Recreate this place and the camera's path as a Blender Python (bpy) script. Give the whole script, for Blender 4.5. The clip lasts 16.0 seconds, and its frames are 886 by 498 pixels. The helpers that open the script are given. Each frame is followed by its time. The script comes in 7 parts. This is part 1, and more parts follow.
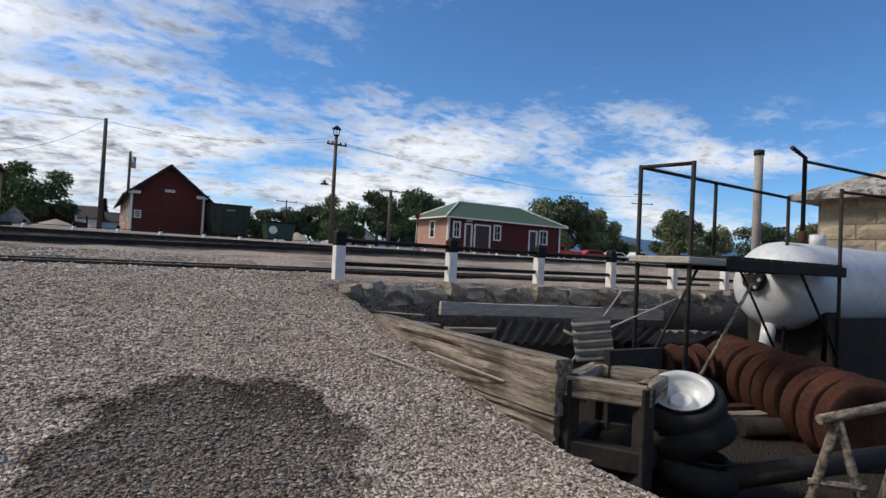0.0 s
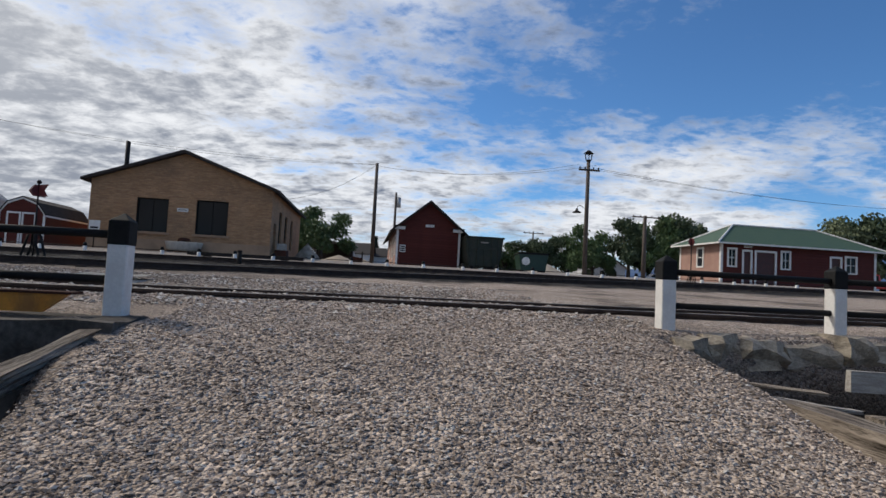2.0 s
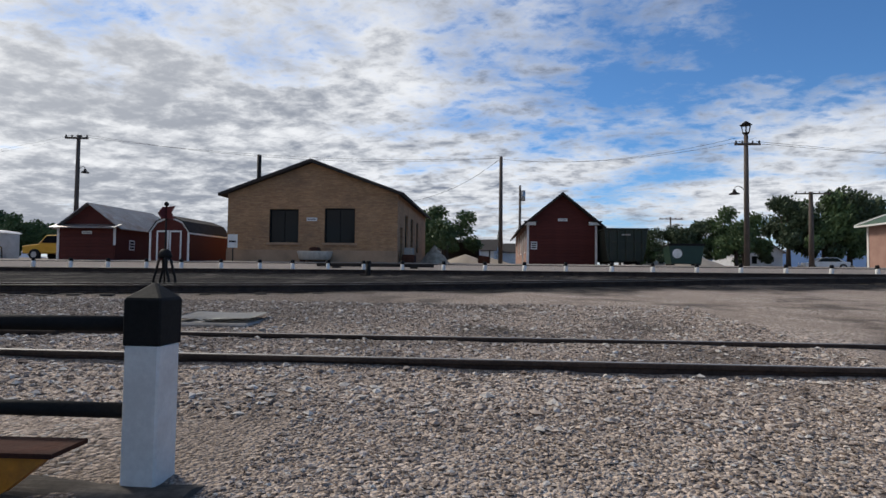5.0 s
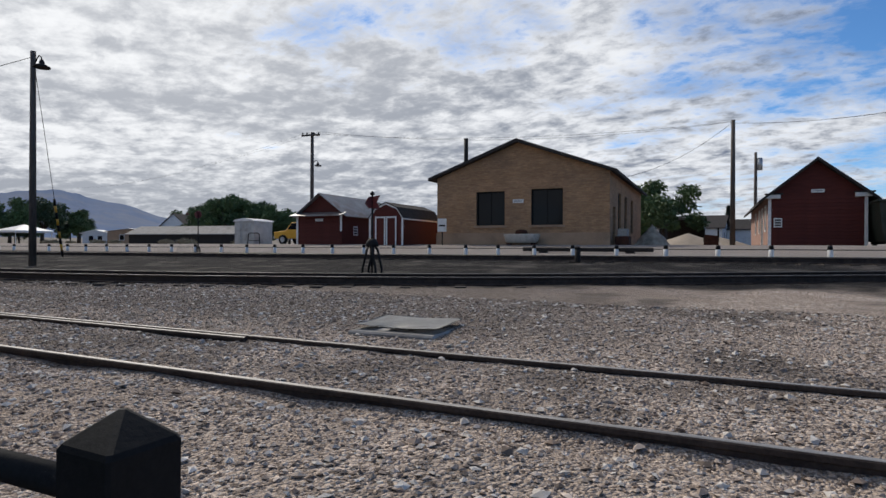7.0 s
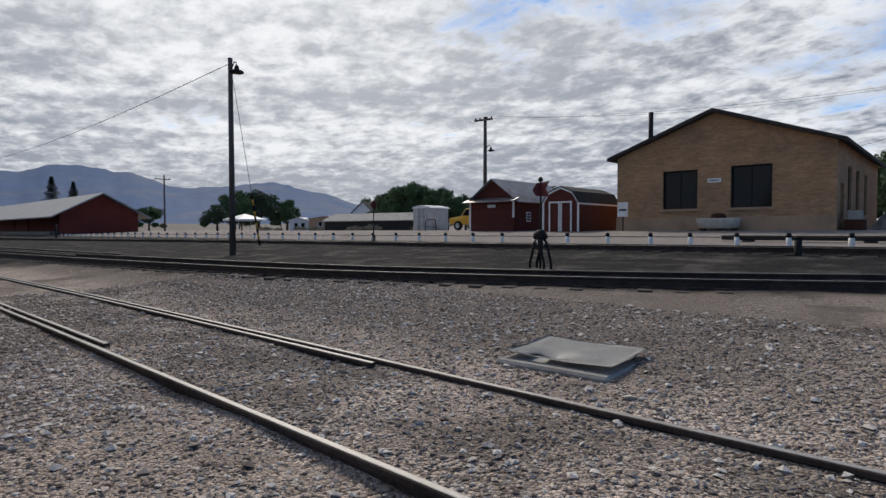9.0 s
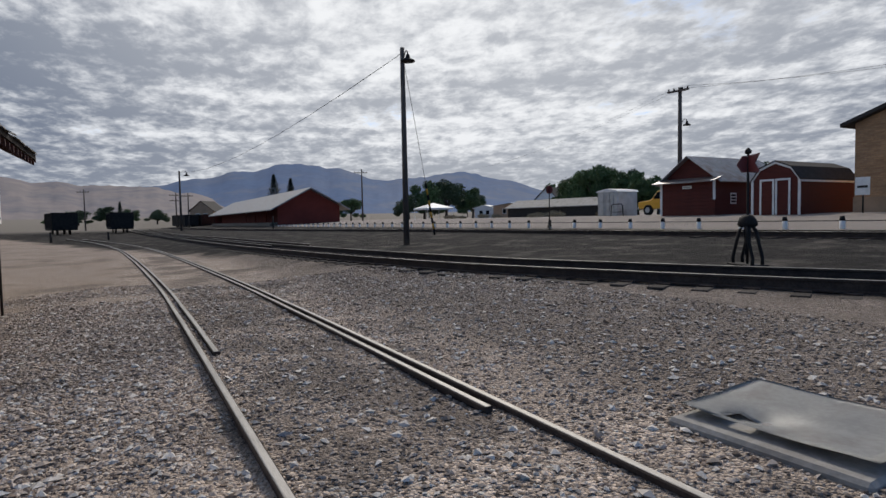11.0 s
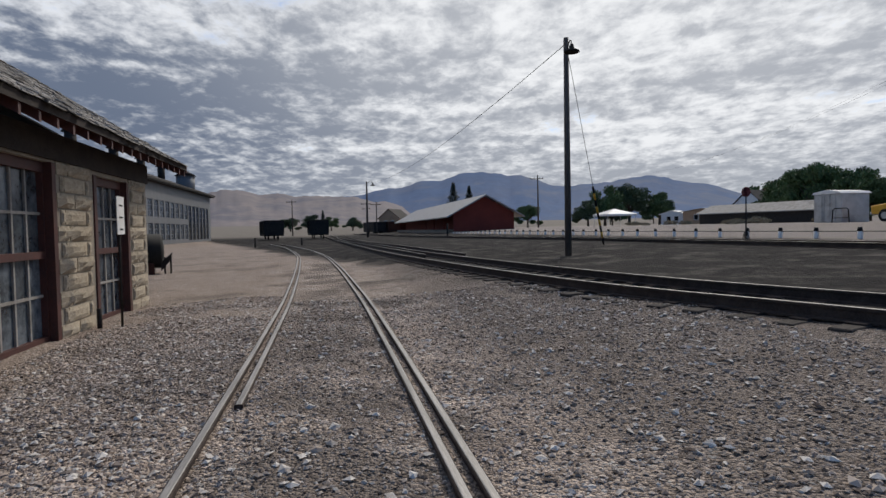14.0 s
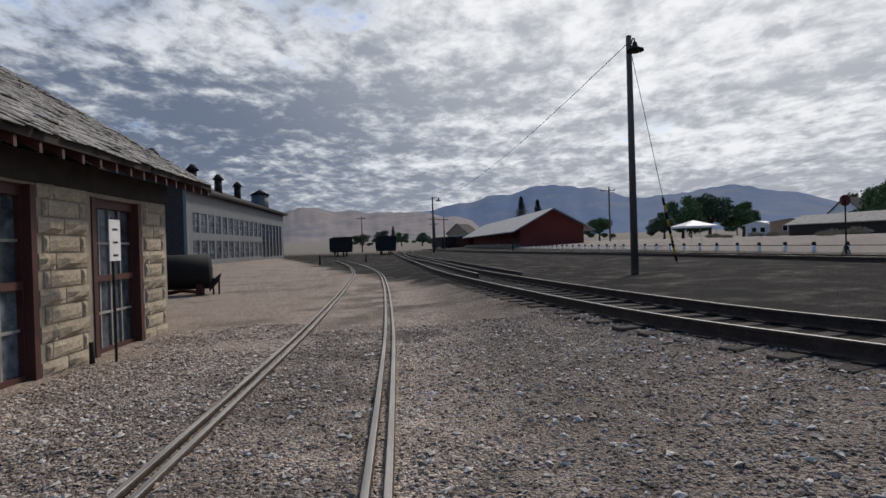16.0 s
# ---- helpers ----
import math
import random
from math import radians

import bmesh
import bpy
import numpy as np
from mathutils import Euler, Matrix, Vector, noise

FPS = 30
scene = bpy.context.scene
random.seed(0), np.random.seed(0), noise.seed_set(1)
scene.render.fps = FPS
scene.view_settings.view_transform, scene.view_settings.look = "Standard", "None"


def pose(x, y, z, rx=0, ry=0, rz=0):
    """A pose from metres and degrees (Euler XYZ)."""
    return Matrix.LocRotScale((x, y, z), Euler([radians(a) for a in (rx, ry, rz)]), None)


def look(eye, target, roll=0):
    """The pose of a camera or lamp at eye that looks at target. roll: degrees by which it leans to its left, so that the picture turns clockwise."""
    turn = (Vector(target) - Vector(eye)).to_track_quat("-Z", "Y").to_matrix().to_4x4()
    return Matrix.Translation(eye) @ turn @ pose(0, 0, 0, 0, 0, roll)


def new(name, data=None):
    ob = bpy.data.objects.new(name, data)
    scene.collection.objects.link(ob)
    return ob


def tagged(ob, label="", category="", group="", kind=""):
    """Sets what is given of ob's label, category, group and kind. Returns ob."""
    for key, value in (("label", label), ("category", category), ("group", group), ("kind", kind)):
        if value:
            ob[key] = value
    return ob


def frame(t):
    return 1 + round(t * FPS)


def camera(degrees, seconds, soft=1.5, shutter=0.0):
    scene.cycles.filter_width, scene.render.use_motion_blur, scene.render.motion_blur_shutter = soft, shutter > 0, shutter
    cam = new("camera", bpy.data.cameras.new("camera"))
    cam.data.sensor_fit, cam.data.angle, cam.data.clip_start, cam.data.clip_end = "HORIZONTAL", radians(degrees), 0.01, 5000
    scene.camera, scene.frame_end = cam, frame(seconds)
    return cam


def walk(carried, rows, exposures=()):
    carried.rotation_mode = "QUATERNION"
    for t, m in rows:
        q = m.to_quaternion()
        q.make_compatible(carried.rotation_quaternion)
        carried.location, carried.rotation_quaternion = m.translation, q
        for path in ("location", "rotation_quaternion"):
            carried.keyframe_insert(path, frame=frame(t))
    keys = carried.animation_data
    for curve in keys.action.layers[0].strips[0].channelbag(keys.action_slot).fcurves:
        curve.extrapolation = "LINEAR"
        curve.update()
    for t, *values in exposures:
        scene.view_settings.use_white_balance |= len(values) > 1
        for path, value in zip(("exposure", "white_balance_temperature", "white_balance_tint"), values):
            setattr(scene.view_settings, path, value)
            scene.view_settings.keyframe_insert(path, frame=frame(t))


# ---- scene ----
cam = camera(75.2, 16.0)
PATH = [
    (0, (0.139, -1.417, 1.198), (1.183, 0.288, 1.245), 2.9),
    (0.5, (0.184, -0.851, 1.22), (1.013, 0.967, 1.307), 3.7),
    (1, (0.245, -0.285, 1.202), (0.878, 1.611, 1.271), 3.5),
    (1.5, (0.237, 0.313, 1.228), (0.704, 2.255, 1.317), 3.6),
    (2, (0.177, 0.824, 1.236), (0.439, 2.804, 1.347), 3.0),
    (2.5, (0.046, 1.242, 1.332), (0.23, 3.23, 1.45), 2.5),
    (3, (-0.139, 1.661, 1.44), (-0.007, 3.654, 1.557), 2.0),
    (3.5, (-0.182, 2.07, 1.455), (-0.118, 4.066, 1.567), 1.7),
    (5.8, (-0.449, 3.761, 1.792), (-0.852, 5.719, 1.836), 0.4),
    (6, (-0.479, 3.909, 1.814), (-0.967, 5.848, 1.85), 0.4),
    (6.5, (-0.518, 4.276, 1.894), (-1.198, 6.156, 1.911), 0.3),
    (7, (-0.623, 4.6, 1.905), (-1.47, 6.412, 1.9), 0.3),
    (7.5, (-0.757, 4.945, 1.985), (-1.794, 6.654, 1.955), 0.2),
    (8, (-0.867, 5.297, 2.048), (-2.0, 6.945, 2.014), 0.2),
    (8.5, (-1.018, 5.591, 2.065), (-2.299, 7.126, 2.013), 0.2),
    (9, (-1.198, 5.877, 2.105), (-2.549, 7.35, 2.041), -0.1),
    (9.5, (-1.332, 6.228, 2.105), (-2.759, 7.627, 2.04), -0.3),
    (10, (-1.535, 6.528, 2.102), (-3.098, 7.773, 2.027), -0.4),
    (10.2, (-1.637, 6.647, 2.146), (-3.251, 7.824, 2.06), -0.6),
    (12.3, (-2.497, 7.823, 2.165), (-4.331, 8.614, 2.074), -1.1),
    (12.5, (-2.588, 7.918, 2.225), (-4.432, 8.687, 2.135), -1.1),
    (13, (-2.69, 8.173, 2.235), (-4.574, 8.84, 2.15), -1.2),
    (13.5, (-3.04, 8.345, 2.223), (-4.984, 8.811, 2.146), -1.1),
    (14, (-3.305, 8.488, 2.201), (-5.265, 8.878, 2.131), -1.1),
    (14.5, (-3.616, 8.661, 2.205), (-5.587, 8.995, 2.148), -1.5),
    (15, (-3.905, 8.82, 2.252), (-5.884, 9.1, 2.199), -1.3),
    (15.5, (-4.196, 9.007, 2.235), (-6.184, 9.223, 2.199), -1.6),
    (16, (-4.447, 9.312, 2.291), (-6.441, 9.46, 2.277), -1.7),
]
walk(cam, [(t, look(eye, target, roll)) for t, eye, target, roll in PATH],
     exposures=[(0.0, 0.26), (3.0, 0.02), (6.0, 0.10), (9.0, 0.04), (16.0, 0.02)])


# ---- world, sun ----
SUN_YAW, SUN_ELEV = 55.0, 42.0


def links(tree, *pairs):
    for a, b in pairs:
        tree.links.new(a, b)


def node(tree, kind, **values):
    n = tree.nodes.new(kind)
    for key, value in values.items():
        if key in n.inputs:
            n.inputs[key].default_value = value
    return n


def math_node(tree, op, a, b=None, c=None, clamp=False):
    n = tree.nodes.new("ShaderNodeMath")
    n.operation, n.use_clamp = op, clamp
    for i, v in enumerate((a, b, c)):
        if v is None:
            continue
        if isinstance(v, (int, float)):
            n.inputs[i].default_value = v
        else:
            tree.links.new(v, n.inputs[i])
    return n.outputs[0]


def mix_node(tree, fac, a, b, blend="MIX"):
    n = tree.nodes.new("ShaderNodeMix")
    n.data_type, n.blend_type = "RGBA", blend
    for sock, v in ((n.inputs[0], fac), (n.inputs[6], a), (n.inputs[7], b)):
        if isinstance(v, (int, float)):
            sock.default_value = v
        elif isinstance(v, tuple):
            sock.default_value = (*v[:3], 1)
        else:
            tree.links.new(v, sock)
    return n.outputs[2]


def ramp_node(tree, fac, lo, hi):
    n = tree.nodes.new("ShaderNodeMapRange")
    n.interpolation_type = "SMOOTHSTEP"
    n.inputs[1].default_value, n.inputs[2].default_value = lo, hi
    tree.links.new(fac, n.inputs[0])
    return n.outputs[0]


def noise_node(tree, vector, scale, detail=4.0, rough=0.55, distortion=0.0):
    n = node(tree, "ShaderNodeTexNoise", Scale=scale, Detail=detail, Roughness=rough, Distortion=distortion)
    tree.links.new(vector, n.inputs["Vector"])
    return n.outputs["Fac"]


def build_world():
    world = bpy.data.worlds.new("sky")
    scene.world = world
    world.use_nodes = True
    tr = world.node_tree
    tr.nodes.clear()
    sky = tr.nodes.new("ShaderNodeTexSky")
    sky.sky_type, sky.sun_disc = "NISHITA", False
    sky.sun_elevation, sky.sun_rotation = radians(SUN_ELEV), radians(-SUN_YAW)
    sky.altitude, sky.dust_density, sky.ozone_density = 1900, 0.6, 2.0
    co = tr.nodes.new("ShaderNodeTexCoord")
    sep = tr.nodes.new("ShaderNodeSeparateXYZ")
    tr.links.new(co.outputs["Generated"], sep.inputs[0])
    x, y, z = sep.outputs
    up = math_node(tr, "ADD", math_node(tr, "MAXIMUM", z, 0.0), 0.17)
    flat = tr.nodes.new("ShaderNodeCombineXYZ")
    links(tr, (math_node(tr, "DIVIDE", x, up), flat.inputs[0]), (math_node(tr, "DIVIDE", y, up), flat.inputs[1]))
    vec = flat.outputs[0]
    # cover grows from open in +x to closed in -x
    side = math_node(tr, "MULTIPLY_ADD", x, -0.82, math_node(tr, "MULTIPLY", y, 0.25))
    big = noise_node(tr, vec, 1.0, 3.0, 0.5, 0.4)
    turned = tr.nodes.new("ShaderNodeMapping")
    turned.inputs["Rotation"].default_value = (0, 0, radians(28))
    turned.inputs["Scale"].default_value = (1.0, 1.15, 1.0)
    tr.links.new(vec, turned.inputs[0])
    puffs = noise_node(tr, turned.outputs[0], 6.4, 5.0, 0.60, 0.25)
    grain = noise_node(tr, turned.outputs[0], 17.0, 5.0, 0.62, 0.3)
    streak_map = tr.nodes.new("ShaderNodeMapping")
    streak_map.inputs["Rotation"].default_value = (0, 0, radians(38))
    streak_map.inputs["Scale"].default_value = (1.0, 1.5, 1.0)
    tr.links.new(vec, streak_map.inputs[0])
    streak = noise_node(tr, streak_map.outputs[0], 1.7, 6.0, 0.6, 0.5)
    amount = math_node(tr, "ADD", math_node(tr, "MULTIPLY", big, 0.75),
                       math_node(tr, "ADD", math_node(tr, "MULTIPLY", puffs, 0.30), math_node(tr, "MULTIPLY", streak, 0.40)))
    amount = math_node(tr, "MULTIPLY_ADD", grain, 0.18, amount)
    amount = math_node(tr, "MULTIPLY_ADD", side, 0.24, math_node(tr, "SUBTRACT", amount, 0.165))
    low = ramp_node(tr, z, 0.42, 0.05)
    amount = math_node(tr, "MULTIPLY_ADD", low, 0.10, amount)
    # a clear lane opens ahead of the ramp, from the brick workshop on
    lane = math_node(tr, "MULTIPLY", ramp_node(tr, x, -0.32, 0.02), math_node(tr, "MULTIPLY_ADD", ramp_node(tr, x, 0.16, 0.60), -0.95, 1.0))
    amount = math_node(tr, "MULTIPLY_ADD", lane, -0.052, amount)
    cover = ramp_node(tr, amount, 0.555, 0.78)
    body = math_node(tr, "ADD", math_node(tr, "MULTIPLY", streak, 0.26), math_node(tr, "ADD", math_node(tr, "MULTIPLY", puffs, 0.72), math_node(tr, "MULTIPLY", grain, 0.26)))
    # long flat layers low down towards -x
    layer_map = tr.nodes.new("ShaderNodeMapping")
    layer_map.inputs["Scale"].default_value = (1.0, 1.0, 9.0)
    tr.links.new(co.outputs["Generated"], layer_map.inputs[0])
    layers = noise_node(tr, layer_map.outputs[0], 1.7, 4.0, 0.55, 0.3)
    low_left = math_node(tr, "MULTIPLY", ramp_node(tr, z, 0.40, 0.20), ramp_node(tr, x, -0.15, -0.6))
    body = math_node(tr, "MULTIPLY_ADD", math_node(tr, "MULTIPLY", low_left, math_node(tr, "SUBTRACT", layers, 0.41)), 0.80, body)
    thick = ramp_node(tr, math_node(tr, "MULTIPLY_ADD", side, 0.08, body), 0.53, 0.87)
    # light through the cloud near the sun
    sun_dir = Vector((-math.sin(radians(SUN_YAW)) * math.cos(radians(SUN_ELEV)), math.cos(radians(SUN_YAW)) * math.cos(radians(SUN_ELEV)), math.sin(radians(SUN_ELEV))))
    dot = tr.nodes.new("ShaderNodeVectorMath")
    dot.operation = "DOT_PRODUCT"
    dot.inputs[1].default_value = sun_dir
    tr.links.new(co.outputs["Generated"], dot.inputs[0])
    near_sun = ramp_node(tr, dot.outputs["Value"], 0.55, 1.0)
    grey = mix_node(tr, thick, (9.1, 9.35, 9.8), (1.6, 2.0, 2.85))
    cloud = mix_node(tr, math_node(tr, "MULTIPLY", near_sun, 0.42), grey, (11.5, 11.5, 11.4))
    sky_col = mix_node(tr, 1.0, sky.outputs[0], (0.68, 1.07, 1.38), "MULTIPLY")
    col = mix_node(tr, cover, sky_col, cloud)
    # pale band along the horizon
    haze = ramp_node(tr, z, 0.16, 0.0)
    col = mix_node(tr, math_node(tr, "MULTIPLY", haze, 0.35), col, (5.0, 5.25, 5.7))
    bg = node(tr, "ShaderNodeBackground", Strength=0.088)
    out = tr.nodes.new("ShaderNodeOutputWorld")
    links(tr, (col, bg.inputs[0]), (bg.outputs[0], out.inputs[0]))


build_world()
sun = new("sun", bpy.data.lights.new("sun", "SUN"))
sun.data.energy, sun.data.angle, sun.data.color = 2.5, radians(10), (1.0, 0.93, 0.83)
sun.matrix_world = look((0, 0, 60), (60 * math.sin(radians(SUN_YAW)) * math.cos(radians(SUN_ELEV)), -60 * math.cos(radians(SUN_YAW)) * math.cos(radians(SUN_ELEV)), 60 - 60 * math.sin(radians(SUN_ELEV))))


# ---- materials ----
def surf(name, a, b, scale=3.0, rough=0.8, bump=0.2, fine=40.0, metal=0.0, stain=None, stain_scale=0.7, stain_amount=0.5, stretch=(1, 1, 1), vary=0.0, depth=0.02, contrast=(0.35, 0.65)):
    """Two tones mixed by noise at two scales, an optional stain, fine relief, and a change from object to object."""
    m = bpy.data.materials.new(name)
    m.use_nodes = True
    tr = m.node_tree
    bsdf = tr.nodes["Principled BSDF"]
    co = tr.nodes.new("ShaderNodeTexCoord")
    mp = tr.nodes.new("ShaderNodeMapping")
    mp.inputs["Scale"].default_value = stretch
    tr.links.new(co.outputs["Object"], mp.inputs[0])
    v = mp.outputs[0]
    n1 = noise_node(tr, v, scale, 5.0, 0.6)
    n2 = noise_node(tr, v, fine, 4.0, 0.65)
    mixed = math_node(tr, "ADD", math_node(tr, "MULTIPLY", n1, 0.6), math_node(tr, "MULTIPLY", n2, 0.4))
    col = mix_node(tr, ramp_node(tr, mixed, *contrast), a, b)
    if stain:
        s = noise_node(tr, co.outputs["Object"], stain_scale, 6.0, 0.65, 0.4)
        col = mix_node(tr, math_node(tr, "MULTIPLY", ramp_node(tr, s, 0.48, 0.68), stain_amount), col, stain)
    if vary:
        info = tr.nodes.new("ShaderNodeObjectInfo")
        hsv = tr.nodes.new("ShaderNodeHueSaturation")
        links(tr, (col, hsv.inputs["Color"]), (math_node(tr, "MULTIPLY_ADD", info.outputs["Random"], 2 * vary, 1.0 - vary), hsv.inputs["Value"]))
        col = hsv.outputs[0]
    links(tr, (col, bsdf.inputs["Base Color"]))
    bsdf.inputs["Roughness"].default_value = rough
    bsdf.inputs["Metallic"].default_value = metal
    r = math_node(tr, "MULTIPLY_ADD", n1, 0.3, rough - 0.15, clamp=True)
    tr.links.new(r, bsdf.inputs["Roughness"])
    bp = node(tr, "ShaderNodeBump", Strength=bump, Distance=depth)
    links(tr, (mixed, bp.inputs["Height"]), (bp.outputs[0], bsdf.inputs["Normal"]))
    return m


def oil_mix(tr, pos, x, y, col):
    """Dark oily patches, and a dark strip between the rails of the spur."""
    oil = noise_node(tr, pos, 0.5, 4.0, 0.6)
    strip = math_node(tr, "MULTIPLY", ramp_node(tr, y, 7.6, 8.0), ramp_node(tr, y, 9.35, 8.9))
    strip = math_node(tr, "MULTIPLY", strip, ramp_node(tr, noise_node(tr, pos, 0.9, 3.0, 0.5), 0.35, 0.6))
    beyond = math_node(tr, "MULTIPLY", ramp_node(tr, y, 9.3, 10.6), math_node(tr, "MULTIPLY", ramp_node(tr, x, 0.5, -3.5), 0.78))
    dark = math_node(tr, "MAXIMUM", math_node(tr, "MAXIMUM", ramp_node(tr, oil, 0.50, 0.66), strip), beyond)
    far_side = math_node(tr, "MULTIPLY_ADD", ramp_node(tr, y, 5.5, 10.5), 0.35, 0.35)
    col = mix_node(tr, math_node(tr, "MULTIPLY", dark, far_side), col, (0.060, 0.052, 0.047))
    # one damp, dark patch of earth on the ramp, drying out downhill
    dx = math_node(tr, "SUBTRACT", x, 0.74)
    dy = math_node(tr, "SUBTRACT", y, 1.72)
    rad = math_node(tr, "SQRT", math_node(tr, "ADD", math_node(tr, "MULTIPLY", dx, dx), math_node(tr, "MULTIPLY", dy, dy)))
    edge = noise_node(tr, pos, 2.4, 4.0, 0.6)
    ring = math_node(tr, "MULTIPLY_ADD", edge, 1.1, rad)
    wet = ramp_node(tr, ring, 1.36, 1.28)
    damp = math_node(tr, "MULTIPLY_ADD", math_node(tr, "MULTIPLY", ramp_node(tr, y, 1.35, 2.1), ramp_node(tr, ring, 0.85, 1.2)), 0.28, 0.62)
    return mix_node(tr, math_node(tr, "MULTIPLY", wet, damp), col, (0.030, 0.022, 0.017))


def gravel_material():
    m = bpy.data.materials.new("yard_gravel")
    m.use_nodes = True
    tr = m.node_tree
    bsdf = tr.nodes["Principled BSDF"]
    geo = tr.nodes.new("ShaderNodeNewGeometry")
    pos = geo.outputs["Position"]
    sep = tr.nodes.new("ShaderNodeSeparateXYZ")
    tr.links.new(pos, sep.inputs[0])
    x, y, z = sep.outputs
    wobble = noise_node(tr, pos, 0.35, 5.0, 0.6)
    wob = math_node(tr, "MULTIPLY_ADD", wobble, 5.0, -2.5)
    yy = math_node(tr, "ADD", y, wob)
    # single stones
    vor = node(tr, "ShaderNodeTexVoronoi", Scale=44.0, Randomness=1.0)
    warp = tr.nodes.new("ShaderNodeVectorMath")
    warp.operation = "ADD"
    nz = node(tr, "ShaderNodeTexNoise", Scale=18.0, Detail=2.0)
    sc = tr.nodes.new("ShaderNodeVectorMath")
    sc.operation = "SCALE"
    sc.inputs["Scale"].default_value = 0.022
    links(tr, (pos, nz.inputs["Vector"]), (nz.outputs["Color"], sc.inputs[0]), (pos, warp.inputs[0]), (sc.outputs[0], warp.inputs[1]), (warp.outputs[0], vor.inputs["Vector"]))
    small = node(tr, "ShaderNodeTexVoronoi", Scale=85.0, Randomness=1.0)
    tr.links.new(pos, small.inputs["Vector"])
    tone = tr.nodes.new("ShaderNodeSeparateColor")
    tr.links.new(vor.outputs["Color"], tone.inputs[0])
    tone2 = tr.nodes.new("ShaderNodeSeparateColor")
    tr.links.new(small.outputs["Color"], tone2.inputs[0])
    stone = mix_node(tr, tone.outputs[0], (0.10, 0.076, 0.060), (0.76, 0.62, 0.515))
    stone = mix_node(tr, ramp_node(tr, tone.outputs[1], 0.86, 0.97), stone, (0.55, 0.52, 0.48))
    grit = mix_node(tr, tone2.outputs[0], (0.125, 0.095, 0.075), (0.62, 0.505, 0.415))
    patch = noise_node(tr, pos, 1.1, 5.0, 0.6)
    col = mix_node(tr, ramp_node(tr, patch, 0.38, 0.62), stone, grit)
    # brown earth near the stone shop
    brown = math_node(tr, "MULTIPLY", ramp_node(tr, math_node(tr, "MULTIPLY_ADD", wob, 0.35, y), 7.9, 6.4), ramp_node(tr, x, -2.5, -7.0))
    col = mix_node(tr, math_node(tr, "MULTIPLY", brown, 0.45), col, (0.30, 0.235, 0.19))
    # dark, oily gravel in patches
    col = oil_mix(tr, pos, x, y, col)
    # black soil in the scrap yard; the same black paints the pit's shade
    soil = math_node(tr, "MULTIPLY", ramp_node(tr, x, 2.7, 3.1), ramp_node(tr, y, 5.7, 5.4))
    pit_shade = math_node(tr, "MULTIPLY", ramp_node(tr, math_node(tr, "MULTIPLY_ADD", y, 0.18, x), -0.45, -0.85), math_node(tr, "MULTIPLY", ramp_node(tr, y, 4.9, 4.7), ramp_node(tr, x, -7.5, -7.3)))
    col = mix_node(tr, math_node(tr, "MULTIPLY", math_node(tr, "MAXIMUM", soil, pit_shade), 0.95), col, (0.020, 0.016, 0.013))
    # cinders between the main tracks
    cind = math_node(tr, "MULTIPLY", ramp_node(tr, math_node(tr, "MULTIPLY_ADD", x, -0.26, yy), 15.2, 16.8), ramp_node(tr, math_node(tr, "MULTIPLY_ADD", wob, 0.3, y), 25.2, 23.6))
    dark = mix_node(tr, ramp_node(tr, noise_node(tr, pos, 0.8, 6.0, 0.7), 0.46, 0.74), (0.018, 0.016, 0.015), (0.125, 0.108, 0.095))
    col = mix_node(tr, cind, col, dark)
    # pale hard-packed road beyond the posts
    road = ramp_node(tr, math_node(tr, "MULTIPLY_ADD", wob, 0.2, y), 24.3, 25.3)
    pale = mix_node(tr, noise_node(tr, pos, 0.25, 6.0, 0.7), (0.25, 0.215, 0.19), (0.41, 0.36, 0.322))
    col = mix_node(tr, math_node(tr, "MULTIPLY", road, 0.92), col, pale)
    # dry valley floor
    dry = ramp_node(tr, math_node(tr, "MULTIPLY_ADD", wob, 4.0, math_node(tr, "MULTIPLY", x, -1.0)), 120, 170)
    col = mix_node(tr, dry, col, (0.20, 0.175, 0.145))
    tr.links.new(col, bsdf.inputs["Base Color"])
    bsdf.inputs["Roughness"].default_value = 0.95
    bsdf.inputs["Specular IOR Level"].default_value = 0.12
    hgt = math_node(tr, "ADD", math_node(tr, "MULTIPLY", vor.outputs["Distance"], -1.0), math_node(tr, "MULTIPLY", small.outputs["Distance"], -0.35))
    hgt = math_node(tr, "MULTIPLY_ADD", tone.outputs[2], 0.5, hgt)
    bp = node(tr, "ShaderNodeBump", Strength=1.0, Distance=0.024)
    links(tr, (hgt, bp.inputs["Height"]), (bp.outputs[0], bsdf.inputs["Normal"]))
    return m


def glass_material(name, tint=(0.008, 0.009, 0.011), rough=0.08):
    m = bpy.data.materials.new(name)
    m.use_nodes = True
    b = m.node_tree.nodes["Principled BSDF"]
    b.inputs["Base Color"].default_value = (*tint, 1)
    b.inputs["Roughness"].default_value = rough
    b.inputs["IOR"].default_value = 1.45
    return m


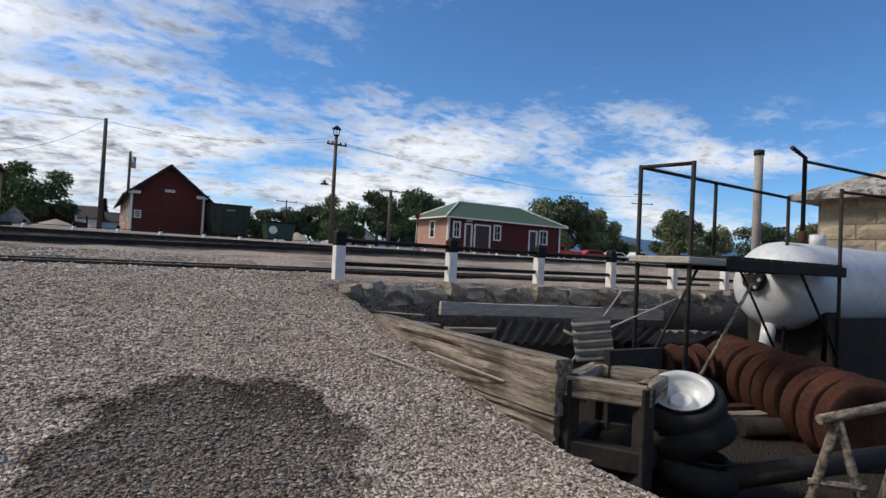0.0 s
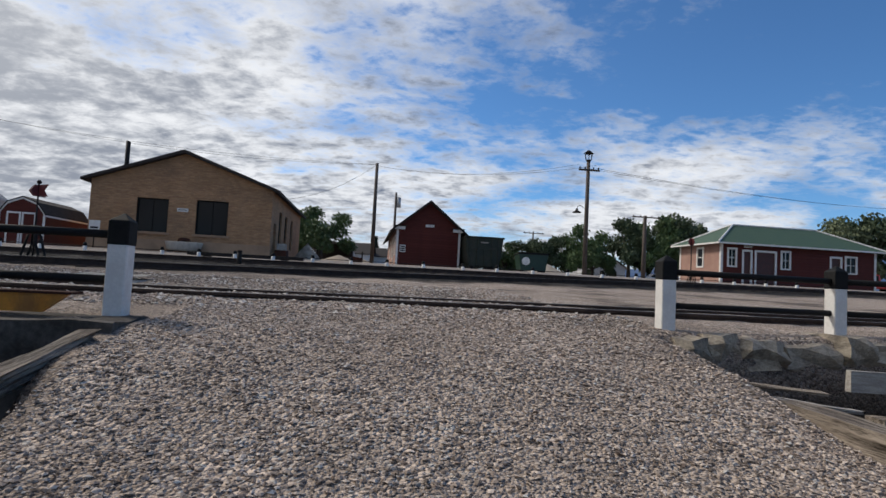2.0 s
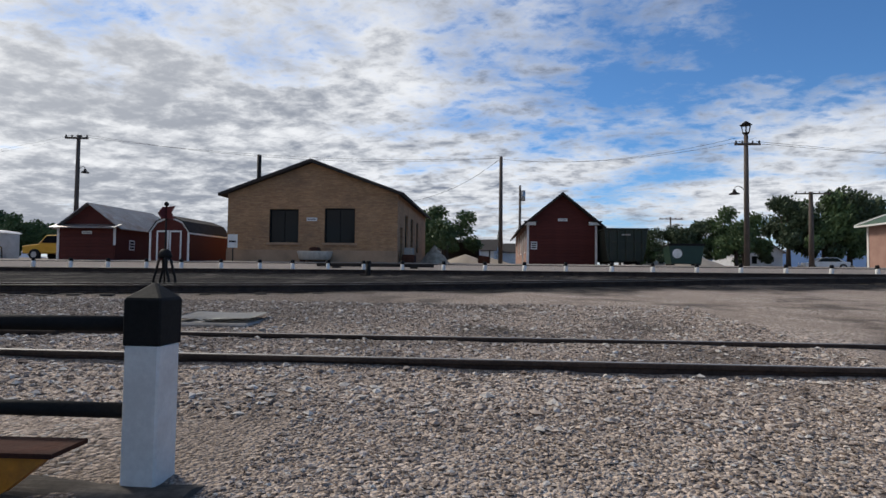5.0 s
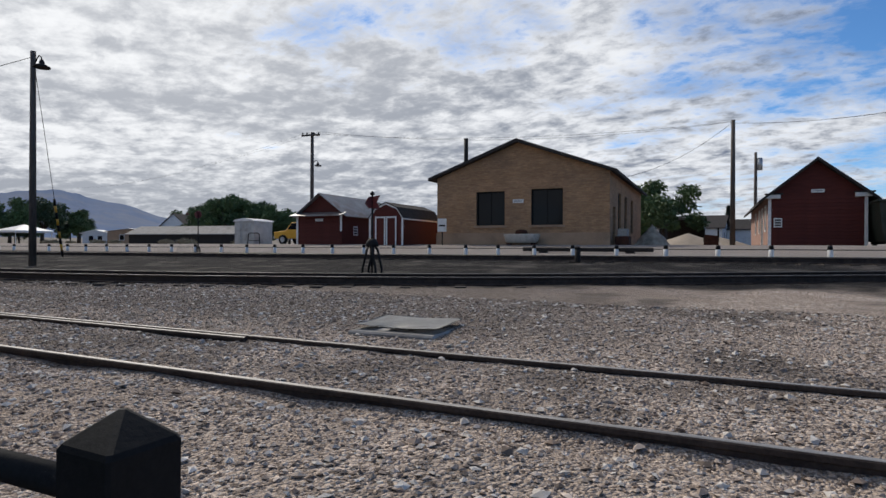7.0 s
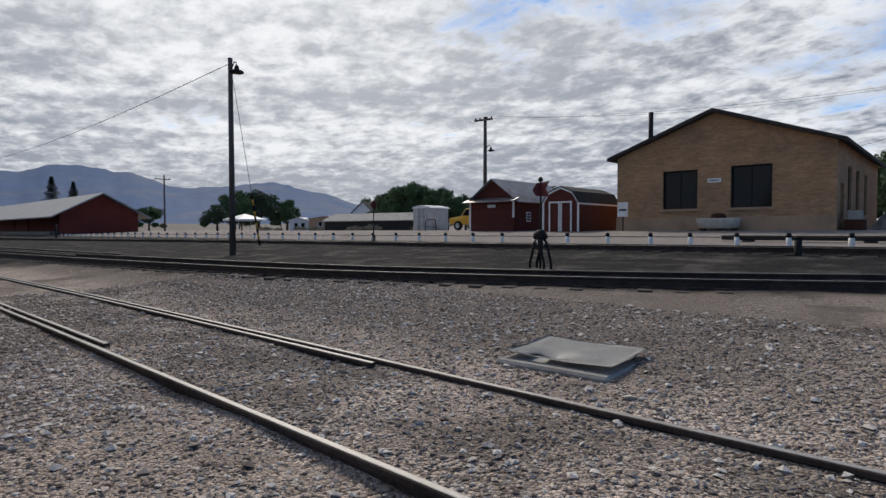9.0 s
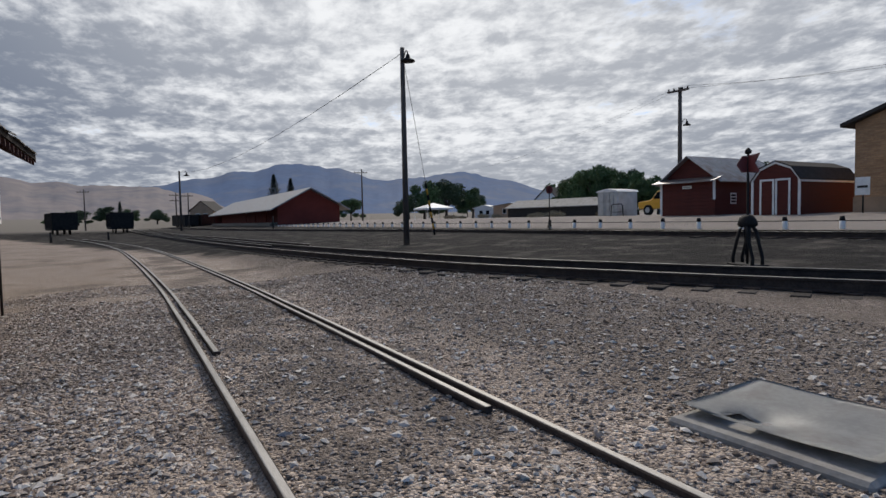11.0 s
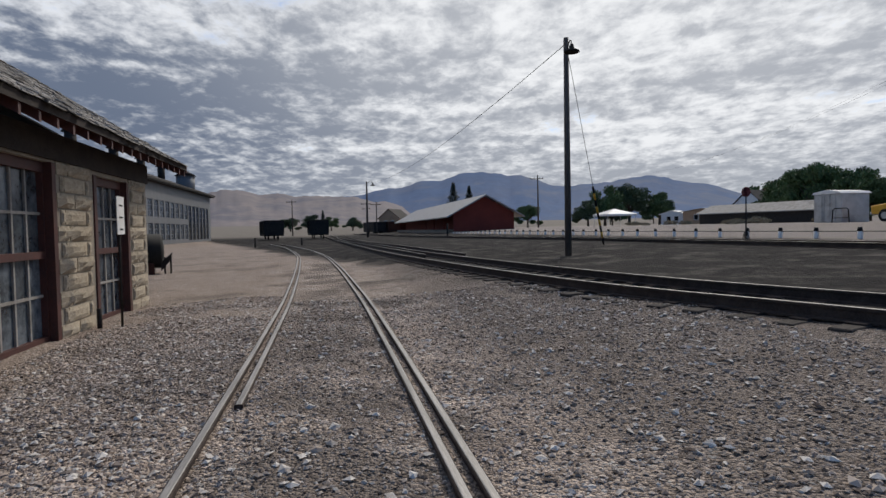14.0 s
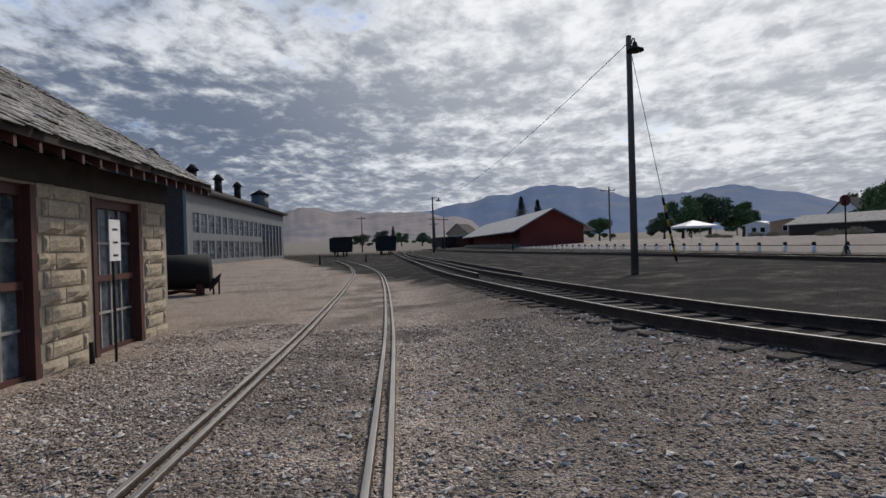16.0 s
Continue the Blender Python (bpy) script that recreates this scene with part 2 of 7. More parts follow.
def brick_material():
    m = surf("buff_brickwork", (0.37, 0.208, 0.106), (0.49, 0.288, 0.155), 0.9, 0.9, 0.2, 14, stain=(0.20, 0.125, 0.08), stain_scale=0.45, stain_amount=0.55)
    tr = m.node_tree
    bsdf = tr.nodes["Principled BSDF"]
    old = bsdf.inputs["Base Color"].links[0].from_socket
    co = tr.nodes.new("ShaderNodeTexCoord")
    sep = tr.nodes.new("ShaderNodeSeparateXYZ")
    uv = tr.nodes.new("ShaderNodeCombineXYZ")
    links(tr, (co.outputs["Object"], sep.inputs[0]), (math_node(tr, "ADD", sep.outputs[0], sep.outputs[1]), uv.inputs[0]), (sep.outputs[2], uv.inputs[1]))
    bk = node(tr, "ShaderNodeTexBrick", Scale=1.0)
    bk.inputs["Brick Width"].default_value, bk.inputs["Row Height"].default_value, bk.inputs["Mortar Size"].default_value = 0.26, 0.085, 0.012
    bk.inputs["Color1"].default_value, bk.inputs["Color2"].default_value, bk.inputs["Mortar"].default_value = (0.78, 0.76, 0.74, 1), (1.12, 1.08, 1.02, 1), (0.82, 0.86, 0.92, 1)
    tr.links.new(uv.outputs[0], bk.inputs["Vector"])
    col = mix_node(tr, 1.0, old, bk.outputs["Color"], "MULTIPLY")
    # rough courses that stand out as uneven bands
    band_map = tr.nodes.new("ShaderNodeMapping")
    band_map.inputs["Scale"].default_value = (0.5, 0.5, 4.5)
    tr.links.new(co.outputs["Object"], band_map.inputs[0])
    band = noise_node(tr, band_map.outputs[0], 1.6, 5.0, 0.65, 0.6)
    col = mix_node(tr, math_node(tr, "MULTIPLY", ramp_node(tr, band, 0.50, 0.66), 0.55), col, (0.24, 0.125, 0.066))
    pale = noise_node(tr, band_map.outputs[0], 2.3, 4.0, 0.6, 0.4)
    col = mix_node(tr, math_node(tr, "MULTIPLY", ramp_node(tr, pale, 0.58, 0.72), 0.35), col, (0.56, 0.36, 0.21))
    tr.links.new(col, bsdf.inputs["Base Color"])
    bp = node(tr, "ShaderNodeBump", Strength=0.5, Distance=0.01)
    links(tr, (math_node(tr, "SUBTRACT", 1.0, bk.outputs["Fac"]), bp.inputs["Height"]), (bsdf.inputs["Normal"].links[0].from_socket, bp.inputs["Normal"]))
    tr.links.new(bp.outputs[0], bsdf.inputs["Normal"])
    return m


GRAVEL = gravel_material()
BRICK = brick_material()
BRICK_PLAIN = surf("buff_brick", (0.30, 0.195, 0.125), (0.40, 0.27, 0.175), 1.2, 0.9, 0.3, 30, stretch=(1, 1, 5), stain=(0.22, 0.13, 0.08), stain_scale=0.5, vary=0.10)
MORTAR = surf("mortar", (0.26, 0.19, 0.14), (0.32, 0.24, 0.18), 6, 0.95, 0.2)
PLINTH = surf("weathered_plaster", (0.34, 0.215, 0.13), (0.44, 0.285, 0.18), 1.5, 0.9, 0.3, stain=(0.22, 0.15, 0.10), stain_scale=0.9)
RED = surf("barn_red_boards", (0.074, 0.017, 0.013), (0.108, 0.026, 0.019), 2.0, 0.65, 0.15, 30, stretch=(1, 1, 8), vary=0.08)
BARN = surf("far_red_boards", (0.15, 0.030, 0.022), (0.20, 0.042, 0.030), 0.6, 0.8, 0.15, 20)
# lighter copy of RED that paints sunlight on the -x walls
RED_SUNLIT = surf("red_boards_painted_sunlit", (0.30, 0.17, 0.13), (0.38, 0.23, 0.18), 1.5, 0.8, 0.15, 20)
WHITE = surf("white_paint", (0.66, 0.635, 0.60), (0.80, 0.775, 0.735), 4, 0.6, 0.1, 50, stain=(0.42, 0.38, 0.33), stain_scale=3.0, stain_amount=0.35)
BLACK = surf("black_paint", (0.008, 0.008, 0.008), (0.016, 0.0155, 0.015), 6, 0.72, 0.2, 60)
ROOF_DARK = surf("dark_roofing", (0.030, 0.026, 0.024), (0.055, 0.048, 0.044), 3, 0.85, 0.3)
ROOF_GREEN = surf("green_roofing", (0.045, 0.085, 0.050), (0.065, 0.11, 0.068), 1.5, 0.7, 0.25, 25, vary=0.05)
METAL_ROOF = surf("weathered_metal_roofing", (0.20, 0.19, 0.185), (0.38, 0.37, 0.365), 0.8, 0.45, 0.15, 12, metal=0.5, stain=(0.17, 0.10, 0.07), stain_scale=0.8, stain_amount=0.7)
SHINGLE = surf("weathered_shingles", (0.13, 0.12, 0.108), (0.37, 0.345, 0.315), 2.4, 0.95, 0.6, 22, stain=(0.030, 0.024, 0.020), stain_scale=5.0, stain_amount=1.0, vary=0.3)
GREY_METAL = surf("grey_metal_cladding", (0.115, 0.118, 0.123), (0.175, 0.178, 0.184), 0.3, 0.6, 0.1, 4, stretch=(4, 4, 0.4))
STEEL = surf("worn_rail_steel", (0.19, 0.178, 0.166), (0.36, 0.34, 0.32), 4, 0.58, 0.15, 60, metal=0.45, stretch=(0.3, 4, 4))
RAIL_SIDE = surf("rusty_rail_side", (0.035, 0.026, 0.022), (0.075, 0.055, 0.045), 5, 0.85, 0.3, 40)
TIE = surf("creosoted_tie", (0.028, 0.023, 0.020), (0.075, 0.064, 0.056), 3, 0.9, 0.5, 25, stretch=(8, 1, 8), vary=0.3)
POLE = surf("weathered_pole", (0.060, 0.045, 0.036), (0.125, 0.098, 0.080), 4, 0.9, 0.4, 30, stretch=(6, 6, 0.5))
WOOD = surf("weathered_timber", (0.050, 0.038, 0.029), (0.36, 0.30, 0.24), 3, 0.9, 1.0, 22, contrast=(0.38, 0.60), stretch=(0.5, 9, 9), stain=(0.09, 0.07, 0.055), stain_scale=2.2, stain_amount=0.7)
WOOD_LIGHT = surf("bare_grey_wood", (0.26, 0.23, 0.20), (0.46, 0.42, 0.37), 4, 0.85, 0.5, 30, stretch=(1, 9, 9))
STONE = surf("rock_faced_sandstone", (0.30, 0.245, 0.175), (0.46, 0.39, 0.29), 2.5, 0.95, 1.0, 16, stain=(0.17, 0.125, 0.085), stain_scale=2.6, stain_amount=0.5, vary=0.16, depth=0.05)
STONE_JOINT = surf("sandy_mortar", (0.24, 0.205, 0.16), (0.33, 0.285, 0.225), 5, 0.95, 0.4)
RUBBLE = surf("rubble_stone", (0.20, 0.165, 0.125), (0.46, 0.39, 0.30), 3, 0.95, 0.8, 18, vary=0.25, depth=0.04)
CONCRETE = surf("old_concrete", (0.22, 0.205, 0.185), (0.33, 0.31, 0.285), 2.5, 0.9, 0.4, 25, stain=(0.12, 0.10, 0.085), stain_scale=1.5)
RUST = surf("rusted_iron", (0.032, 0.014, 0.010), (0.085, 0.034, 0.022), 3, 0.9, 0.5, 30, stain=(0.05, 0.028, 0.022), stain_scale=4.0, vary=0.2)
IRON = surf("dark_iron", (0.014, 0.012, 0.011), (0.038, 0.032, 0.028), 5, 0.75, 0.3, 50)
GALV = surf("galvanised_sheet", (0.36, 0.37, 0.38), (0.50, 0.51, 0.52), 1.5, 0.42, 0.1, 15, metal=0.7, stain=(0.24, 0.21, 0.19), stain_scale=1.2)
PLATE = surf("grey_painted_plate", (0.30, 0.30, 0.295), (0.40, 0.40, 0.395), 2.0, 0.5, 0.15, 30, metal=0.3, stain=(0.22, 0.19, 0.17), stain_scale=2.5)
TANK_WHITE = surf("white_tank_paint", (0.48, 0.49, 0.50), (0.62, 0.63, 0.64), 1.5, 0.4, 0.06, 20, stain=(0.34, 0.30, 0.27), stain_scale=1.6, stain_amount=0.4)
TRIM_RED = surf("dark_red_trim", (0.050, 0.016, 0.013), (0.085, 0.026, 0.020), 5, 0.6, 0.25, 40)
# board colour darkened to hold the shade under the eaves
SOFFIT_SHADE = surf("board_soffit_painted_shade", (0.030, 0.024, 0.021), (0.055, 0.044, 0.038), 4, 0.85, 0.3, 25, stretch=(1, 6, 1))
GLASS = glass_material("dark_window_glass")
# blue-grey pane tones stand in for the reflected sky
GLASS_OLD = surf("shop_glass_sky_tint", (0.024, 0.030, 0.037), (0.13, 0.15, 0.17), 1.6, 0.22, 0.03, 9, vary=0.35)
DARK_CONCRETE = surf("blackened_concrete", (0.055, 0.047, 0.040), (0.135, 0.118, 0.102), 3, 0.92, 0.5, 22, stain=(0.03, 0.026, 0.022), stain_scale=1.8)
SIGN_RED = surf("switch_target_red", (0.13, 0.022, 0.022), (0.17, 0.030, 0.028), 5, 0.5, 0.1)
ORANGE = surf("orange_painted_steel", (0.56, 0.19, 0.015), (0.70, 0.27, 0.03), 4, 0.5, 0.2, stain=(0.07, 0.04, 0.03), stain_scale=3)
YELLOW = surf("yellow_truck_paint", (0.66, 0.32, 0.02), (0.76, 0.40, 0.04), 2, 0.35, 0.05)
GREEN_BIN = surf("dark_green_steel", (0.008, 0.030, 0.018), (0.014, 0.042, 0.026), 3, 0.5, 0.1)
OLIVE = surf("dark_olive_steel", (0.012, 0.018, 0.009), (0.026, 0.034, 0.018), 2.0, 0.6, 0.15, 20, stain=(0.05, 0.035, 0.022), stain_scale=1.8, stain_amount=0.5)
CAR_RED = surf("red_truck_paint", (0.38, 0.020, 0.018), (0.45, 0.030, 0.024), 2, 0.3, 0.03)
CAR_WHITE = surf("white_car_paint", (0.60, 0.60, 0.60), (0.68, 0.68, 0.68), 2, 0.3, 0.03)
CAR_TEAL = surf("teal_car_paint", (0.06, 0.30, 0.36), (0.08, 0.36, 0.42), 2, 0.3, 0.03)
TYRE = surf("black_rubber", (0.012, 0.012, 0.012), (0.022, 0.022, 0.022), 8, 0.8, 0.2)
SAND = surf("pale_sand", (0.31, 0.255, 0.195), (0.42, 0.355, 0.275), 1.0, 0.95, 0.4, 15)
TROUGH = surf("pale_cast_stone", (0.44, 0.38, 0.31), (0.58, 0.51, 0.43), 2.5, 0.9, 0.4, 25, stain=(0.24, 0.19, 0.15), stain_scale=2.2)
LEAF = surf("green_leaves", (0.038, 0.070, 0.022), (0.090, 0.145, 0.045), 1.2, 0.7, 0.3, 8)
LEAF_DARK = surf("dark_leaves", (0.028, 0.048, 0.020), (0.068, 0.100, 0.042), 0.9, 0.7, 0.3, 8)
LEAF_PALE = surf("dusty_leaves", (0.09, 0.115, 0.055), (0.16, 0.185, 0.095), 0.9, 0.8, 0.3, 8)
CONIFER = surf("conifer_needles", (0.014, 0.026, 0.016), (0.032, 0.050, 0.028), 1.5, 0.8, 0.3, 8)
BARK = surf("tree_bark", (0.05, 0.038, 0.028), (0.10, 0.078, 0.06), 4, 0.95, 0.5)
for dull in (TYRE, IRON, BLACK, RUST, WOOD, SOFFIT_SHADE, DARK_CONCRETE, ROOF_DARK, TIE, RAIL_SIDE, GLASS, RED, BARN):
    dull.node_tree.nodes["Principled BSDF"].inputs["Specular IOR Level"].default_value = 0.18
BRUSH = surf("dry_brush", (0.20, 0.165, 0.105), (0.33, 0.28, 0.19), 3, 0.95, 0.3)


# ---- building helpers ----
def box(bm, lo, hi):
    x0, y0, z0 = lo
    x1, y1, z1 = hi
    v = [bm.verts.new(p) for p in ((x0, y0, z0), (x1, y0, z0), (x1, y1, z0), (x0, y1, z0), (x0, y0, z1), (x1, y0, z1), (x1, y1, z1), (x0, y1, z1))]
    for f in ((0, 3, 2, 1), (4, 5, 6, 7), (0, 1, 5, 4), (1, 2, 6, 5), (2, 3, 7, 6), (3, 0, 4, 7)):
        bm.faces.new([v[i] for i in f])
    return bm


def tube(bm, p0, p1, r0, r1=None, seg=10, caps=True):
    p0, p1 = Vector(p0), Vector(p1)
    r1 = r0 if r1 is None else r1
    q = (p1 - p0).to_track_quat("Z", "Y")
    rings = []
    for p, r in ((p0, r0), (p1, r1)):
        rings.append([bm.verts.new(p + q @ Vector((r * math.cos(a), r * math.sin(a), 0))) for a in (2 * math.pi * i / seg for i in range(seg))])
    for i in range(seg):
        f = bm.faces.new((rings[0][i], rings[0][(i + 1) % seg], rings[1][(i + 1) % seg], rings[1][i]))
        f.smooth = seg > 6
    if caps:
        bm.faces.new(rings[0][::-1])
        bm.faces.new(rings[1])
    return bm


def pipe(bm, points, r, seg=8):
    """One bent pipe through the points."""
    pts = [Vector(p) for p in points]
    rings = []
    for i, p in enumerate(pts):
        t = (pts[min(i + 1, len(pts) - 1)] - pts[max(i - 1, 0)]).normalized()
        u = t.cross(Vector((0.31, 0.17, 0.94)) if abs(t.z) < 0.9 else Vector((1, 0.2, 0))).normalized()
        v = t.cross(u)
        rings.append([bm.verts.new(p + (u * math.cos(2 * math.pi * k / seg) + v * math.sin(2 * math.pi * k / seg)) * r) for k in range(seg)])
    for a, b in zip(rings, rings[1:]):
        for k in range(seg):
            bm.faces.new((a[k], a[(k + 1) % seg], b[(k + 1) % seg], b[k])).smooth = True
    bm.faces.new(rings[0][::-1])
    bm.faces.new(rings[-1])
    bmesh.ops.recalc_face_normals(bm, faces=bm.faces[:])
    return bm


def lathe(bm, profile, seg=20, m=Matrix()):
    """Rings of (radius, height) round z, laid by m."""
    rings = [[bm.verts.new(m @ Vector((r * math.cos(2 * math.pi * i / seg), r * math.sin(2 * math.pi * i / seg), z))) for i in range(seg)] for r, z in profile]
    for a, b in zip(rings, rings[1:]):
        for i in range(seg):
            f = bm.faces.new((a[i], a[(i + 1) % seg], b[(i + 1) % seg], b[i]))
            f.smooth = True
    bm.faces.new(rings[0][::-1])
    bm.faces.new(rings[-1])
    return bm


def prism(bm, outline, axis, lo, hi):
    """An outline in the two other axes, pushed along axis from lo to hi."""
    def at(p, d):
        if axis == "y":
            return (p[0], d, p[1])
        if axis == "x":
            return (d, p[0], p[1])
        return (p[0], p[1], d)
    a = [bm.verts.new(at(p, lo)) for p in outline]
    b = [bm.verts.new(at(p, hi)) for p in outline]
    n = len(outline)
    for i in range(n):
        bm.faces.new((a[i], a[(i + 1) % n], b[(i + 1) % n], b[i]))
    bm.faces.new(a[::-1])
    bm.faces.new(b)
    bmesh.ops.recalc_face_normals(bm, faces=bm.faces[:])
    return bm


def mesh_of(name, bm, material, bevel=0.0):
    if bevel:
        bmesh.ops.bevel(bm, geom=bm.edges[:], offset=bevel, segments=1, affect="EDGES")
    me = bpy.data.meshes.new(name)
    bm.to_mesh(me)
    bm.free()
    me.materials.append(material)
    return me


def thing(name, m, label, category, group="", kind=""):
    ob = new(name)
    ob.matrix_world = m
    return tagged(ob, label, category, group, kind)


def part(name, bm, material, parent, label="", bevel=0.0):
    ob = new(name, mesh_of(name, bm, material, bevel))
    ob.parent = parent
    return tagged(ob, label)


def piece(name, me, parent, m):
    ob = new(name, me)
    ob.parent = parent
    ob.matrix_basis = m
    return ob


def B():
    return bmesh.new()


def wall_with_holes(bm, u0, u1, v0, v1, holes, thick, place):
    """A wall in u (along) and v (up), cut round rectangular holes; place(u, d, v) gives the point at depth d."""
    us = sorted({u0, u1, *(h[0] for h in holes), *(h[1] for h in holes)})
    vs = sorted({v0, v1, *(h[2] for h in holes), *(h[3] for h in holes)})
    for ua, ub in zip(us, us[1:]):
        for va, vb in zip(vs, vs[1:]):
            if any(h[0] <= (ua + ub) / 2 <= h[1] and h[2] <= (va + vb) / 2 <= h[3] for h in holes):
                continue
            v = [bm.verts.new(place(u, d, w)) for d in (0, thick) for u, w in ((ua, va), (ub, va), (ub, vb), (ua, vb))]
            for f in ((0, 1, 2, 3), (7, 6, 5, 4), (0, 4, 5, 1), (1, 5, 6, 2), (2, 6, 7, 3), (3, 7, 4, 0)):
                bm.faces.new([v[i] for i in f])
    bmesh.ops.remove_doubles(bm, verts=bm.verts[:], dist=1e-4)
    bmesh.ops.recalc_face_normals(bm, faces=bm.faces[:])
    return bm


# ---- ground ----
PROFILE_Y = (-1.5, 1, 1.6, 2.0, 2.45, 2.7, 3.3, 3.8, 4.2, 4.9, 6, 6.6, 7.7, 9.2, 11, 16.6, 23, 27, 34, 36, 60, 120)
PROFILE_Z = (-0.08, 0.08, 0.18, 0.29, 0.385, 0.43, 0.53, 0.65, 0.75, 0.84, 0.90, 0.93, 0.935, 0.94, 1.03, 1.20, 1.50, 1.78, 2.05, 2.1, 2.15, 2.2)


def smooth(a, b, v):
    t = min(1.0, max(0.0, (v - a) / (b - a)))
    return t * t * (3 - 2 * t)


FENCE_Y = 5.95


BED_A = ((-87, -45, -27, -14, -9, -4.2, 2, 9, 18, 40), (9.4, 10.9, 11.6, 12.95, 14.35, 16.3, 19.0, 21.6, 23.4, 24.6), (1.16, 1.24, 1.28, 1.31, 1.31, 1.33, 1.42, 1.56, 1.68, 1.8))
BED_B = ((-75, -35, -18, 0, 18, 40), (18.6, 22.2, 23.0, 23.4, 23.9, 24.7), (1.44, 1.56, 1.62, 1.68, 1.72, 1.80))


def ground_z(x, y):
    ramp = float(np.interp(y, PROFILE_Y, PROFILE_Z))
    level = max(ramp, 0.87 + 0.02 * min(1.0, max(0.0, y / 9)))
    z = level + (ramp - level) * smooth(-9.0, -7.5, x) if y < 6 else ramp
    for line in (BED_A, BED_B):
        yc, zc = np.interp(x, line[0], line[1]), np.interp(x, line[0], line[2])
        off = abs(y - yc)
        if off < 2.6:
            z = max(z, zc - 0.185 - 0.16 * max(0.0, off - 1.35))
    # gravel worn away in front of the spur's rails
    if -12 < x < 14 and 6.9 < y < 9.3:
        z -= 0.055 * math.exp(-((y - 7.54) / 0.17) ** 2) * smooth(-12, -6, x) + 0.012 * math.exp(-((y - 9.04) / 0.14) ** 2)
    # sunken ground on both sides of the ramp
    if y < 5.75 and x > 2.2:
        edge = 2.75 + 0.12 * max(0.0, 1.5 - y)
        drop = smooth(edge - 0.25, edge + 0.45, x) * (1 if y < 5.2 else smooth(5.75, 5.2, y))
        z += (min(z, -0.28) - z) * drop
    if y < 4.95 and -7.4 < x < -1.0:
        drop = smooth(-1.28 - 0.18 * (y - 3.4), -1.7 - 0.18 * (y - 3.4), x) * smooth(-7.4, -6.9, x) * (1 if y < 4.75 else smooth(4.95, 4.75, y))
        z += (min(z, -0.9) - z) * drop
    # the valley floor sinks slightly, then climbs to the hills
    far = math.hypot(x, y)
    if far > 150:
        z += 0.012 * (far - 150)
    return z


def ground_top(x, y):
    """The ground with its small unevenness."""
    z = ground_z(x, y)
    if -20 < x < 16 and -3 < y < 26:
        z += noise.fractal(Vector((x * 0.8, y * 0.8, 0)), 0.8, 2.0, 4) * 0.022 + noise.noise(Vector((x * 3.1, y * 3.1, 4))) * 0.008
    return z


def axis_steps(stops):
    out = [stops[0][0]]
    for (a, step), (b, _) in zip(stops, stops[1:]):
        n = max(1, round((b - a) / step))
        out += [a + (b - a) * i / n for i in range(1, n + 1)]
    return out


def build_ground():
    xs = axis_steps([(-3800, 400), (-600, 60), (-140, 8), (-40, 1.5), (-12, 0.3), (-8, 0.12), (7, 0.4), (16, 1.5), (60, 20), (300, 150), (3800, 1)])
    ys = axis_steps([(-3800, 400), (-300, 40), (-40, 3), (-4, 0.3), (-1.6, 0.1), (12, 0.3), (28, 1.5), (60, 8), (160, 40), (600, 400), (3800, 1)])
    verts = []
    for y in ys:
        for x in xs:
            verts.append((x, y, ground_top(x, y)))
    w = len(xs)
    faces = [(j * w + i, j * w + i + 1, (j + 1) * w + i + 1, (j + 1) * w + i) for j in range(len(ys) - 1) for i in range(w - 1)]
    me = bpy.data.meshes.new("ground")
    me.from_pydata(verts, [], faces)
    me.polygons.foreach_set("use_smooth", [True] * len(faces))
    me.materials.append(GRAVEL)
    tagged(new("ground", me), "grey and brown railway yard gravel with oily patches", "ground", kind="structure")


build_ground()


# ---- mountains ----
def ridge(name, label, distance, a0, a1, heights, material, seed, base=0.0):
    """A range seen from the yard: angles in degrees left of +y, and its crest in metres at even steps."""
    n, rows = 160, 14
    verts, faces = [], []
    for i in range(n + 1):
        f = i / n
        a = radians(a0 + (a1 - a0) * f)
        g = f * (len(heights) - 1)
        k = min(int(g), len(heights) - 2)
        u = g - k
        u = u * u * (3 - 2 * u)
        crest = heights[k] * (1 - u) + heights[k + 1] * u
        crest *= 1 + 0.05 * noise.fractal(Vector((f * 22, seed, 0)), 0.8, 2, 5)
        for j in range(rows + 1):
            v = j / rows
            d = distance * (0.62 + 0.38 * v)
            gully = noise.fractal(Vector((f * 30, v * 2.5 + seed, 1.7)), 0.9, 2, 5)
            z = base + crest * (v ** 1.25) * (1 + 0.16 * gully * (1 - v) * min(1, 4 * v))
            verts.append((-math.sin(a) * d, math.cos(a) * d, z))
    w = rows + 1
    faces = [(i * w + j, (i + 1) * w + j, (i + 1) * w + j + 1, i * w + j + 1) for i in range(n) for j in range(rows)]
    me = bpy.data.meshes.new(name)
    me.from_pydata(verts, [], faces)
    me.polygons.foreach_set("use_smooth", [True] * len(faces))
    me.materials.append(material)
    return tagged(new(name, me), label, "mountain", kind="structure")


